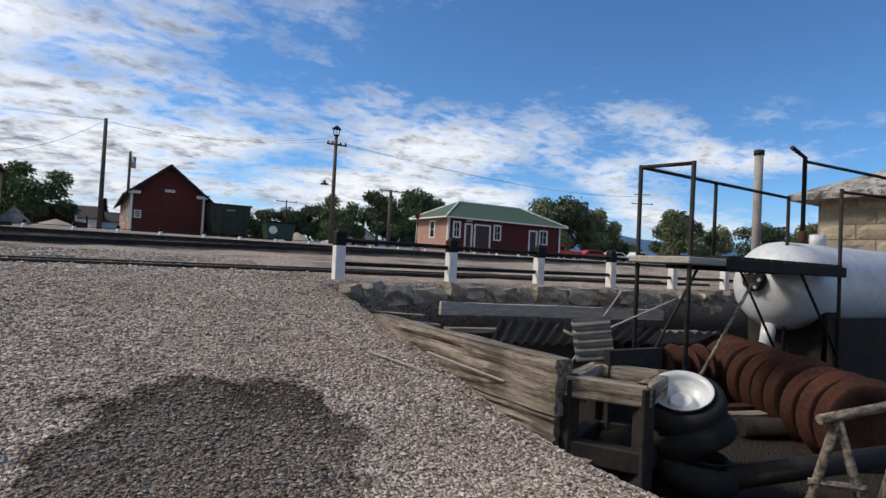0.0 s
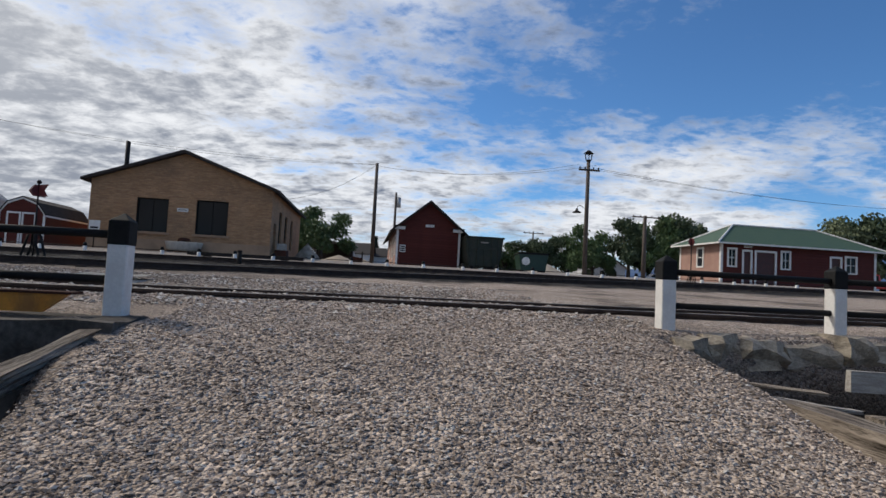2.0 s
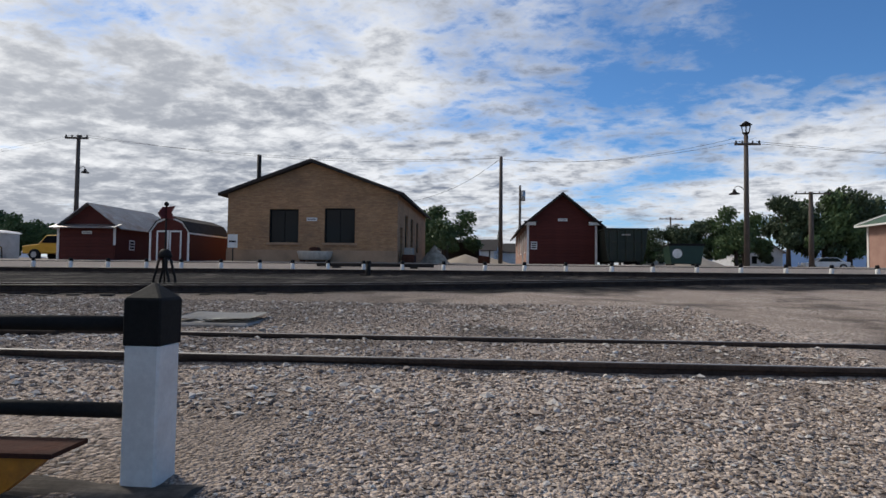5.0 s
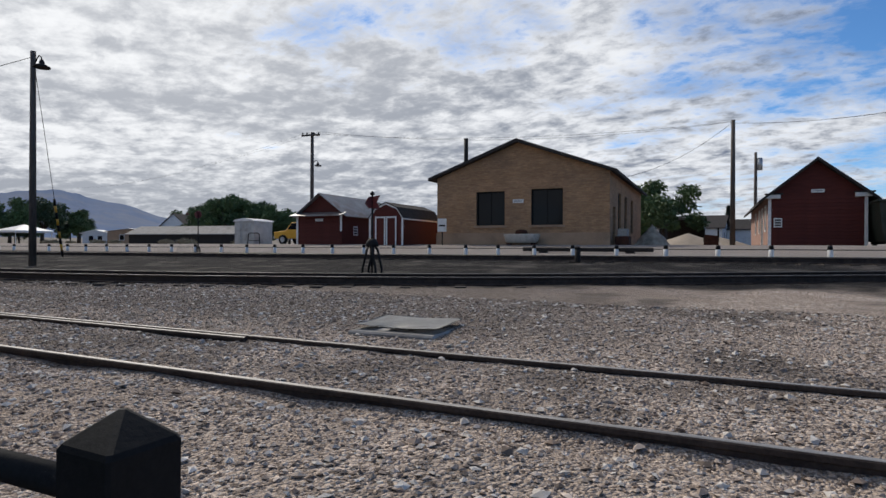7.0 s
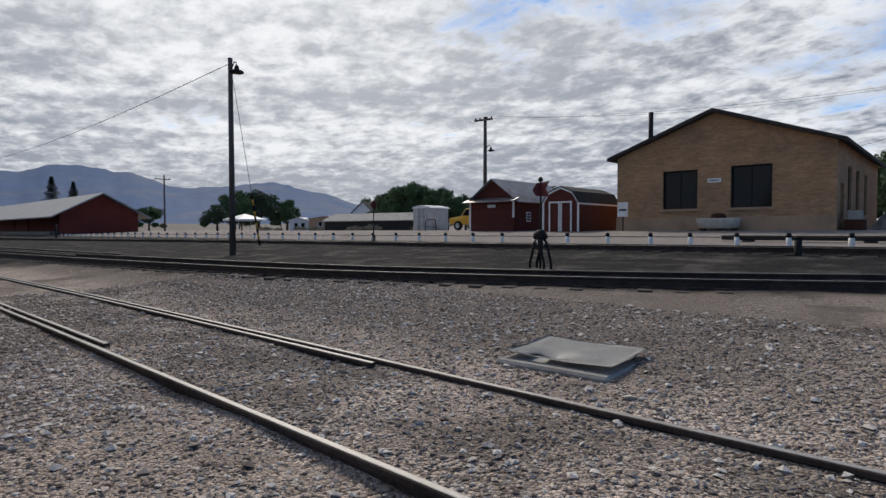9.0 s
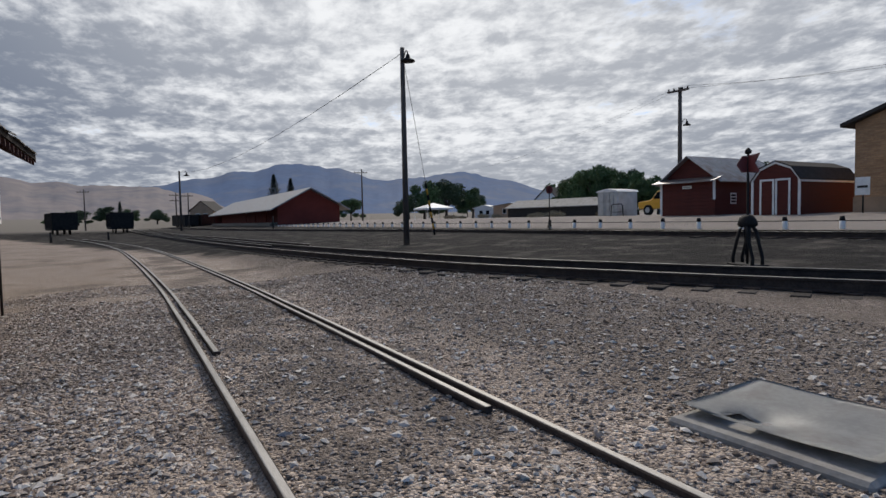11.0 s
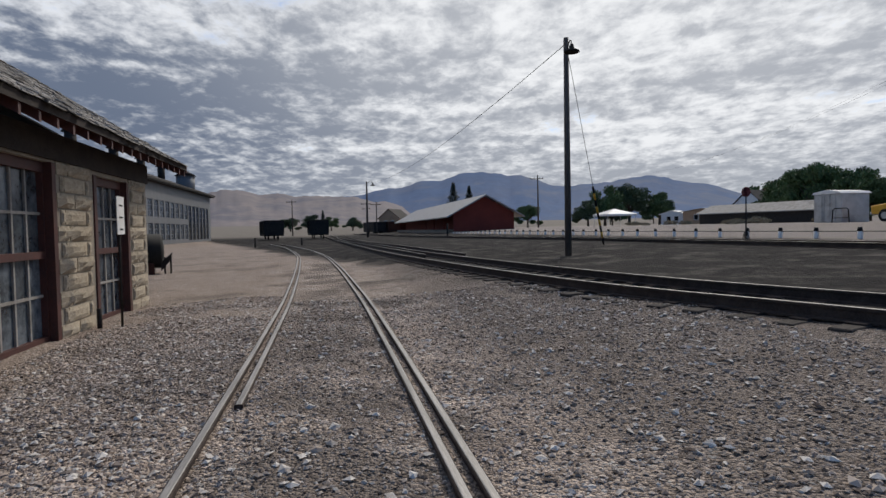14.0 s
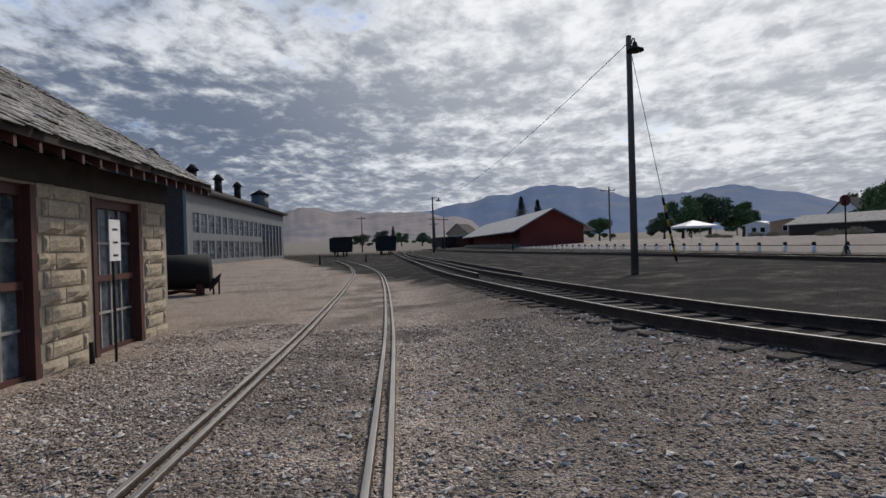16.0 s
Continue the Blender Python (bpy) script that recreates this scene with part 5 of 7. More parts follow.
for k in range(6):
    a = k * math.pi / 3
    part("cage_bar", tube(B(), (0.2 * math.cos(a), 0.2 * math.sin(a), 8.5), (0.28 * math.cos(a), 0.28 * math.sin(a), 8.95), 0.02, seg=5), IRON, lan)
part("lantern_roof", tube(B(), (0, 0, 8.95), (0, 0, 9.2), 0.36, 0.05, 12), IRON, lan)
gooseneck(p1, (-0.12, 0, 5.0), (-1, -0.1, 0), 0.9)
p2 = utility_pole(0.6, 47.0, 2.1, 10.4, 0.15, "tall bare wooden utility pole")
wire(p2, (0, 0, 8.2), (-6.0, -5.0, 4.3), 0.5, 0.012)
p3 = utility_pole(-28.5, 40.4, 2.1, 10.7, 0.15, "wooden pole with a crossarm and yard lamp", [(8.35, 1.5, 10)])
gooseneck(p3, (0.1, 0, 6.2), (1, -0.2, 0), 0.8)
for dx, sag in ((-0.6, 0.7), (0.6, 0.9)):
    wire(p3, (dx, 0, 8.6), (29.1 + dx * 0.1, 6.6, 8.2), sag, 0.009)
    wire(p2, (0, 0, 8.1), (14.6 + dx, -7.9, 8.2 - 0.4), 0.7, 0.009)
    wire(p1, (dx, 0, 7.95), (75, 30, 14), 1.5, 0.012)
    wire(p3, (dx, 0, 8.6), (-60, 20, 8.6), 1.0, 0.005)
p6 = utility_pole(3.3, 70, 2.1, 11.6, 0.16, "wooden pole with a grey transformer")
part("transformer", tube(B(), (0.35, 0, 7.7), (0.35, 0, 8.9), 0.26, seg=14), GALV, p6, "grey transformer can")
utility_pole(30.1, 60, 2.1, 9.5, 0.22, "pale wooden pole with a short crossarm", [(7.2, 3.2, 0)])
utility_pole(26.4, 90, 2.1, 9.9, 0.14, "far wooden pole with a crossarm", [(7.5, 3.4, 0)])
utility_pole(86, 70, 3.0, 17.8, 0.3, "tall far pole with crossarms", [(12.5, 3, -30), (10.8, 4, -30)])
fp = utility_pole(-90, 14.3, 1.2, 9.5, 0.14, "far lamp pole beside the tracks")
gooseneck(fp, (0, 0.1, 8.0), (0.1, 1, 0), 1.2)
for x, y, h in ((-140, 0.5, 9.6), (-140, 17.5, 9.0), (-150, 18.2, 8.2), (-130, 19.0, 8.4), (-92, 42, 10.6), (-150, 85, 10), (-150, 98, 10)):
    utility_pole(x, y, 1.5, h, 0.13, "far wooden utility pole", [(h - 2.1, 2.2, 80)])


# ---- switch stands ----
def switch_stand(x, y, z, target, label, scale=1.0, turn=0.0, height=1.95):
    t = thing("switch_stand", pose(x, y, z, 0, 0, turn), label, "switch stand", "switch stands")
    k = scale
    for s in (-1, 1):
        for d in (-0.09, 0.09):
            pts = [(s * 0.29 * k, d * k, 0.0), (s * 0.30 * k, d * k, 0.14 * k), (s * 0.19 * k, d * k, 0.40 * k), (s * 0.15 * k, d * 0.7 * k, 0.62 * k), (s * 0.07 * k, 0, 0.74 * k)]
            part("leg", pipe(B(), pts, 0.030 * k, 8), IRON, t)
    part("base", box(B(), (-0.36 * k, -0.18 * k, -0.06), (0.36 * k, 0.18 * k, 0.03)), IRON, t, "", 0.01)
    part("head", lathe(B(), [(0.12 * k, 0.68 * k), (0.17 * k, 0.72 * k), (0.14 * k, 0.82 * k), (0.08 * k, 0.90 * k)], 12), IRON, t)
    part("mast", tube(B(), (0, 0, 0.03), (0, 0, height), 0.022, seg=8), IRON, t)
    part("lever", pipe(B(), [(0.05 * k, -0.05, 0.76 * k), (0.20 * k, -0.14, 0.60 * k), (0.22 * k, -0.16, 0.2 * k)], 0.02, 6), IRON, t)
    if target == "arrow":
        out = [(-0.34, height - 0.18), (-0.18, height - 0.04), (0.34, height - 0.02), (0.20, height - 0.18), (0.34, height - 0.34), (-0.18, height - 0.32)]
        part("target", prism(B(), out, "y", -0.008, 0.008), SIGN_RED, t, "red arrow-shaped target")
        part("target", prism(B(), [(p[0] * 0.6, p[1]) for p in out], "x", -0.008, 0.008), SIGN_RED, t, "red cross target")
        part("finial", lathe(B(), [(0.05, height), (0.06, height + 0.05), (0.02, height + 0.1)], 10), IRON, t)
    elif target == "disc":
        m = pose(0, 0, height, 90)
        part("target", lathe(B(), [(0.165, -0.01), (0.175, 0.0), (0.165, 0.01)], 20, m), SIGN_RED, t, "round red target")
        part("target", box(B(), (-0.006, -0.14, height - 0.14), (0.006, 0.14, height + 0.14)), SIGN_RED, t)
    return t


switch_stand(-8.30, 16.85, 1.22, "arrow", "black iron switch stand with a red arrow target", turn=-25, height=1.98)
switch_stand(-20.7, 22.6, 1.52, "disc", "low black iron switch stand with a round red target", 0.45, 15, 1.75)
switch_stand(14.6, 24.9, 1.62, "disc", "low black iron switch stand with a round red target", 0.62, 10, 1.95)


def stub_post(x, y, h, label):
    t = thing("marker_post", pose(x, y, ground_z(x, y)), label, "post", "marker posts")
    part("post", tube(B(), (0, 0, -0.2), (0, 0, h), 0.085, seg=8), IRON, t)
    part("top", tube(B(), (0, 0, h), (0, 0, h + 0.08), 0.10, 0.08, 8), IRON, t)


stub_post(-4.3, 22.1, 0.4, "short dark marker post beside the back track")
stub_post(-56, 2.2, 0.75, "short dark marker post beside the spur")
stub_post(-60, 6.0, 0.6, "short dark marker post beside the spur")
stub_post(-66, 21.5, 1.3, "dark marker post beside the back track")


# ---- plate over a pit ----
def build_plate():
    t = thing("cover_plate", pose(-3.70, 10.30, 1.0, 0, 0, 2), "bent grey steel plate with a torn hole on a concrete rim", "cover")
    curb = part("rim", box(B(), (-0.50, -0.50, -0.16), (0.52, 0.36, 0.008)), CONCRETE, t, "broken concrete rim", 0.02)
    n = 16
    bm = B()
    grid = []
    for j in range(n + 1):
        row = []
        for i in range(n + 1):
            u, v = i / n - 0.5, j / n - 0.5
            z = 0.05 + 0.05 * max(0.0, v) + 0.045 * abs(u) ** 1.5 - 0.05 * math.exp(-((u + 0.12) ** 2 + (v + 0.22) ** 2) / 0.02) + 0.006 * noise.noise(Vector((u * 5, v * 5, 0)))
            row.append(bm.verts.new((u * 1.0, v * 0.78, z)))
        grid.append(row)
    for j in range(n):
        for i in range(n):
            u, v = (i + 0.5) / n - 0.5, (j + 0.5) / n - 0.5
            if (-0.26 < u < -0.12 and -0.42 < v < -0.28) or (0.10 < u < 0.15 and -0.26 < v < -0.2):
                continue
            f = bm.faces.new((grid[j][i], grid[j][i + 1], grid[j + 1][i + 1], grid[j + 1][i]))
            f.smooth = True
    bmesh.ops.solidify(bm, geom=bm.faces[:], thickness=0.012)
    part("plate", bm, PLATE, t)


build_plate()


# ---- sunken ground beside the ramp ----
def build_rubble_wall(name, label, x0, x1, y0, y1, zb, zt, courses):
    t = thing(name, Matrix(), label, "wall", kind="structure")
    part("core", box(B(), (x0 + 0.4, y0 + 0.16, zb), (x1, y1 - 0.1, zt - 0.14)), DARK_CONCRETE, t)
    shapes = []
    for k in range(8):
        bm = B()
        bmesh.ops.create_cube(bm, size=1.0)
        bmesh.ops.subdivide_edges(bm, edges=bm.edges[:], cuts=2, use_grid_fill=True)
        for v in bm.verts:
            v.co = v.co * (1 - 0.46 * (v.co.length - 0.5)) + noise.noise_vector(v.co * 2.6 + Vector((k * 7, 0, 0))) * 0.15
        shapes.append(mesh_of("stone", bm, RUBBLE))
    z = zt
    for c in range(courses):
        h = 0.25 if c == 0 else 0.19
        x = x0 - 0.05
        while x < x1:
            w = random.uniform(0.28, 0.62)
            d = (y1 - y0) * (1.0 if c == 0 else 0.4)
            m = pose(x + w / 2, y0 + d / 2 + random.uniform(-0.07, 0.05), z - h / 2 + random.uniform(-0.04, 0.05), random.uniform(-4, 4), random.uniform(-4, 4), random.uniform(-6, 6)) @ Matrix.Diagonal((w * 1.12, d * 1.12, h * 1.2, 1))
            piece("stone", random.choice(shapes), t, m)
            x += w
        z -= h
    return t


build_rubble_wall("rubble_wall", "low rubble stone retaining wall under the fence", 3.0, 13.5, 5.6, 6.25, -0.45, 0.86, 3)


def slab(name, a, b, width, height, material, label, category, worn=0.02, group=""):
    """A timber or sheet from a to b, with worn, uneven edges."""
    a, b = Vector(a), Vector(b)
    length = (b - a).length
    bm = B()
    n = max(4, int(length / 0.07))
    steps = 8 if worn >= 0.02 else 1
    outline = [(1, -1 + 2 * k / steps) for k in range(steps + 1)] + [(-1, 1 - 2 * k / steps) for k in range(steps + 1)]
    rings = []
    for i in range(n + 1):
        x = -length / 2 + length * i / n
        r = []
        for sy, sz in outline:
            j = noise.noise(Vector((x * 2.5 + a.x * 9, sy * 3, sz * 3 + a.y))) * worn
            crack = min(0.0, noise.noise(Vector((x * 0.8 + a.y, sz * 4.5, sy * 2 + b.y)))) * worn * 1.6
            r.append(bm.verts.new((x + noise.noise(Vector((sz * 6, sy * 4, x))) * worn * (1.6 if i in (0, n) else 0.2), sy * (width / 2 + j + crack), sz * (height / 2 + noise.noise(Vector((x * 1.7, sy * 5 + 2, b.x))) * worn))))
        rings.append(r)
    m = len(outline)
    for p, q in zip(rings, rings[1:]):
        for k in range(m):
            bm.faces.new((p[k], p[(k + 1) % m], q[(k + 1) % m], q[k]))
    bm.faces.new(rings[0][::-1])
    bm.faces.new(rings[-1])
    bmesh.ops.recalc_face_normals(bm, faces=bm.faces[:])
    ob = new(name, mesh_of(name, bm, material))
    ob.matrix_world = Matrix.Translation((a + b) / 2) @ (b - a).to_track_quat("X", "Z").to_matrix().to_4x4()
    return tagged(ob, label, category, group)


slab("timber", (2.66, 3.95, 0.46), (2.87, 1.42, 0.41), 0.17, 0.37, WOOD, "weathered cracked timber lying along the ramp", "timber", 0.025, "ramp timbers")
slab("timber", (2.72, 3.0, 0.13), (2.90, 1.45, 0.10), 0.17, 0.24, WOOD, "weathered lower timber on the gravel slope", "timber", 0.03, "ramp timbers")
slab("timber", (2.80, 2.3, -0.10), (2.97, 1.25, -0.13), 0.17, 0.2, WOOD, "half-buried weathered timber on the gravel slope", "timber", 0.03, "ramp timbers")
slab("timber", (-1.60, 3.1, 0.50), (-1.40, 4.46, 0.79), 0.10, 0.12, WOOD, "split grey log lying along the pit edge", "timber", 0.03)
slab("plank", (4.1, 5.05, 0.60), (8.4, 4.9, 0.50), 0.06, 0.17, WOOD_LIGHT, "long pale plank below the rubble wall", "plank", 0.01)
slab("plank", (4.0, 4.7, 0.36), (8.4, 4.2, 0.30), 0.2, 0.05, WOOD, "grey plank in the sunken yard", "plank", 0.01)
slab("plank", (3.0, 5.2, 0.55), (3.75, 4.9, 0.52), 0.18, 0.03, WOOD, "broken grey board on the slope", "plank", 0.02)
slab("plank", (3.05, 4.9, 0.50), (3.9, 4.75, 0.42), 0.12, 0.03, WOOD_LIGHT, "broken pale board on the slope", "plank", 0.02)
for k in range(4):
    slab("plank", (4.6 + 0.3 * k, 2.6 - 0.32 * k, -0.20), (6.4 + 0.2 * k, 2.0 - 0.35 * k, -0.16), 0.16, 0.04, WOOD if k % 2 else RUST, "loose board lying among the scrap", "plank", 0.015, "loose boards")
for a, b in (((2.05, 2.75, 0.47), (2.35, 2.2, 0.37)), ((2.5, 2.6, 0.47), (2.75, 1.9, 0.36)), ((4.3, 2.7, 0.5), (5.2, 2.3, 0.95)), ((4.6, 3.2, 0.1), (5.1, 2.9, 1.0))):
    bm = tube(B(), a, b, 0.012, 0.009, 6)
    tagged(new("stick", mesh_of("stick", bm, WOOD_LIGHT)), "thin dry stick lying on the gravel", "stick", "dry sticks")


def corrugated(name, m, w, h, waves, label):
    bm = B()
    n = waves * 6
    top = [bm.verts.new((-w / 2 + w * i / n, 0.022 * math.sin(2 * math.pi * i / 6), h / 2)) for i in range(n + 1)]
    low = [bm.verts.new((-w / 2 + w * i / n, 0.022 * math.sin(2 * math.pi * i / 6), -h / 2)) for i in range(n + 1)]
    for i in range(n):
        bm.faces.new((low[i], low[i + 1], top[i + 1], top[i])).smooth = True
    bmesh.ops.solidify(bm, geom=bm.faces[:], thickness=0.004)
    ob = new(name, mesh_of(name, bm, GALV))
    ob.matrix_world = m
    return tagged(ob, label, "metal sheet", "roofing sheets")


corrugated("roofing_sheet", pose(5.1, 3.6, 0.42, 62, 0, -28), 1.9, 0.7, 14, "weathered corrugated sheet leaning over the scrap")
corrugated("roofing_sheet", pose(6.4, 3.7, 0.34, 70, 0, -12), 2.2, 0.7, 14, "weathered corrugated sheet lying on the scrap")
corrugated("roofing_sheet", pose(4.15, 2.4, 0.56, 20, 80, -25), 0.4, 0.35, 5, "bent corrugated sheet standing on edge")


def wheel_rings(name, a, b, n, r, label):
    a, b = Vector(a), Vector(b)
    axis = (b - a).normalized()
    q = axis.to_track_quat("Z", "Y").to_matrix().to_4x4()
    me = mesh_of("wheel_ring", lathe(B(), [(r - 0.12, 0.01), (r + 0.02, 0.0), (r + 0.045, 0.01), (r + 0.045, 0.025), (r + 0.005, 0.035), (r, 0.095), (r - 0.02, 0.10), (r - 0.15, 0.105), (r - 0.16, 0.04)], 28), RUST)
    for i in range(n):
        ob = new(name, me)
        ob.matrix_world = Matrix.Translation(a.lerp(b, i / (n - 1)) + Vector((random.uniform(-0.02, 0.02), 0, random.uniform(-0.02, 0.02)))) @ q @ pose(0, 0, 0, random.uniform(-6, 6), random.uniform(-6, 6), random.uniform(0, 90))
        tagged(ob, label, "wheel rim", "stacked wheel rims")


wheel_rings("scrap_wheel", (5.5, 3.3, 0.08), (6.5, 2.9, 0.06), 7, 0.25, "rusty steel wheel rim stacked in a row")
wheel_rings("scrap_wheel", (7.45, 3.2, 0.05), (5.55, 0.75, 0.05), 11, 0.35, "rusty steel wheel rim stacked in a row")


def build_platform():
    """An iron stand: four legs with rails, a deck and diagonal braces."""
    t = thing("iron_stand", Matrix(), "tall iron pipe stand with a plank deck", "stand")
    xa, xb, ya, yb = 4.92, 7.75, 1.96, 2.57
    tops = {(xa, yb): 2.30, (xa, ya): 2.27, (xb, yb): 2.27, (xb, ya): 2.32}
    for (x, y), z in tops.items():
        part("leg", tube(B(), (x + random.uniform(-0.04, 0.04), y, -0.32), (x, y, z), 0.022, seg=8), IRON, t)
    part("leg", tube(B(), (6.2, yb, 1.3), (6.2, yb, 2.28), 0.020, seg=8), IRON, t)
    for a, b in (((xa, yb, 2.28), (xb, yb, 2.25)), ((xa, ya, 2.25), (xa, yb, 2.28)), ((xb, ya, 2.28), (xb + 1.6, ya - 0.5, 2.25))):
        part("top_rail", tube(B(), a, b, 0.019, seg=8), IRON, t)
    part("deck", box(B(), (xa - 0.08, ya - 0.05, 1.30), (xa + 0.5, yb + 0.05, 1.37)), WOOD_LIGHT, t, "grey plank deck", 0.01)
    part("deck_beam", box(B(), (xa + 0.5, ya - 0.05, 1.26), (xb + 0.08, ya + 0.03, 1.38)), IRON, t, "", 0.008)
    part("deck_beam", box(B(), (xa + 0.5, yb - 0.03, 1.26), (xb + 0.08, yb + 0.05, 1.38)), IRON, t, "", 0.008)
    for k in range(9):
        part("deck_slat", box(B(), (xa + 0.55 + k * 0.26, ya - 0.03, 1.381), (xa + 0.76 + k * 0.26, yb + 0.03, 1.405)), IRON, t)
    for a, b in (((xa, ya, 0.0), (xa + 1.15, ya, 1.28)), ((xa + 0.1, yb, 0.1), (xa + 1.0, yb, 1.27)), ((xb, ya, 0.35), (xb - 0.85, ya, 1.27)), ((xb - 0.1, yb, 0.2), (xb - 1.0, yb, 1.27)), ((xa, ya, 0.1), (xa - 0.5, yb + 0.5, 0.55))):
        part("brace", tube(B(), a, b, 0.016, seg=7), WOOD if a[0] == xa else IRON, t)
    return t


build_platform()


def build_white_tank():
    t = thing("white_tank", pose(7.45, 2.75, 1.12, 0, 0, -4), "white horizontal gas tank with a domed end", "tank")
    r = 0.58
    prof = [(0.02, -0.0), (0.2, 0.03), (0.38, 0.10), (0.50, 0.20), (0.56, 0.32), (r, 0.45), (r, 3.6), (0.5, 3.85), (0.2, 4.0)]
    part("shell", lathe(B(), prof, 32, pose(0, 0, 0, 0, 90, 0)), TANK_WHITE, t)
    g = part("gauge", lathe(B(), [(0.15, 0.0), (0.15, 0.08), (0.10, 0.10)], 16, pose(0.03, 0.05, 0.06, 0, -90, 0)), IRON, t, "black gauge flange")
    for k in range(6):
        a = k * math.pi / 3
        part("bolt", tube(B(), (-0.03, 0.05 + 0.11 * math.cos(a), 0.06 + 0.11 * math.sin(a)), (-0.09, 0.05 + 0.11 * math.cos(a), 0.06 + 0.11 * math.sin(a)), 0.025, seg=6), GALV, g)
    for x in (0.55, 3.2):
        part("cradle", prism(B(), [(-0.45, -1.4), (0.45, -1.4), (0.52, -0.3), (0.3, -0.45), (0, -0.56), (-0.3, -0.45), (-0.52, -0.3)], "x", x, x + 0.25), IRON, t)
    v = part("valve", tube(B(), (0.9, 0, 0.55), (0.9, 0, 0.75), 0.05, seg=10), RUST, t, "rusty valve on top")
    part("dome", tube(B(), (1.25, 0, 0.55), (1.25, 0, 0.72), 0.10, seg=14), TANK_WHITE, t)
    part("riser", pipe(B(), [(0.9, 0, 0.75), (0.9, 0, 1.75), (0.6, 0, 1.85)], 0.03, 8), IRON, v)
    part("feed_pipe", tube(B(), (0.9, 0, 1.7), (3.0, -0.6, 1.5), 0.022, seg=8), IRON, v)
    # dark panel along the space below the shell
    part("lower_panel", box(B(), (0.3, -0.75, -1.42), (4.2, -0.69, -0.35)), IRON, t, "dark panel below the tank")
    part("drain", pipe(B(), [(0.25, 0, -0.5), (0.2, 0, -0.75), (0.35, 0, -0.9)], 0.09, 10), TANK_WHITE, t)


build_white_tank()


def build_crate():
    t = thing("timber_crate", Matrix(), "open dark timber crate frame full of scrap", "crate")
    c = [(2.93, 1.42), (3.18, 1.02), (3.75, 1.30), (3.5, 1.72)]
    for x, y in c:
        part("post", box(B(), (x - 0.05, y - 0.05, -0.3), (x + 0.05, y + 0.05, 0.47)), IRON, t, "", 0.008)
    for z, mat in ((0.42, WOOD), (0.0, IRON)):
        for (xa, ya), (xb, yb) in zip(c, c[1:] + c[:1]):
            a, b = Vector((xa, ya, z)), Vector((xb, yb, z))
            q = Matrix.Translation((a + b) / 2) @ (b - a).to_track_quat("X", "Z").to_matrix().to_4x4()
            ob = part("rail", box(B(), (-(b - a).length / 2 - 0.03, -0.055, -0.07), ((b - a).length / 2 + 0.03, 0.055, 0.07)), mat, t, "worn timber rail", 0.01)
            ob.matrix_basis = q
    part("back_panel", box(B(), (3.5, 1.6, -0.3), (4.1, 1.66, 0.6)), IRON, t)
    for k, (x, y, z) in enumerate(((3.2, 1.35, -0.2), (3.45, 1.4, -0.12))):
        part("scrap", lathe(B(), [(0.18, -0.1), (0.22, 0.0), (0.15, 0.12), (0.05, 0.14)], 12, pose(x, y, z, 40, 20 * k)), IRON, t)


build_crate()


def build_tyre(m, label, rim):
    t = thing("wheel", m, label, "wheel", "scrap wheels")
    prof = [(0.19, -0.08), (0.24, -0.09), (0.275, -0.06), (0.285, 0.0), (0.275, 0.06), (0.24, 0.09), (0.19, 0.08), (0.18, 0.0)]
    bm = B()
    seg = 28
    rings = [[bm.verts.new((r * math.cos(2 * math.pi * i / seg), r * math.sin(2 * math.pi * i / seg), z)) for i in range(seg)] for r, z in prof]
    for a, b in zip(rings, rings[1:] + rings[:1]):
        for i in range(seg):
            bm.faces.new((a[i], a[(i + 1) % seg], b[(i + 1) % seg], b[i])).smooth = True
    bmesh.ops.recalc_face_normals(bm, faces=bm.faces[:])
    part("tyre", bm, TYRE, t)
    part("rim", lathe(B(), [(0.02, 0.0), (0.055, 0.01), (0.06, 0.035), (0.075, 0.035), (0.08, 0.0), (0.125, -0.01), (0.135, 0.03), (0.15, 0.03), (0.155, 0.06), (0.175, 0.065), (0.18, 0.10), (0.205, 0.115), (0.20, 0.12), (0.17, 0.09), (0.16, -0.02)], 28), rim, t, "steel wheel rim")


build_tyre(pose(3.66, 0.98, -0.10, 6, 4), "black tyre on a rim in the scrap pile", IRON)
build_tyre(pose(3.66, 1.0, 0.12, -22, -14), "black tyre on a rim in the scrap pile", GALV)
build_tyre(pose(3.60, 1.05, 0.33, 14, -26), "tilted wheel with a clean white rim on tyres", TANK_WHITE)
for k, (a, b, r) in enumerate((((3.7, 0.78, -0.1), (4.9, 0.35, 0.02), 0.075), ((3.6, 0.6, -0.2), (4.9, 0.0, -0.18), 0.05), ((5.4, 1.7, -0.2), (6.9, 0.9, -0.15), 0.09))):
    bm = tube(B(), a, b, r, seg=14)
    tagged(new("pipe", mesh_of("pipe", bm, IRON)), "dark iron pipe lying among the scrap", "pipe", "scrap pipes")


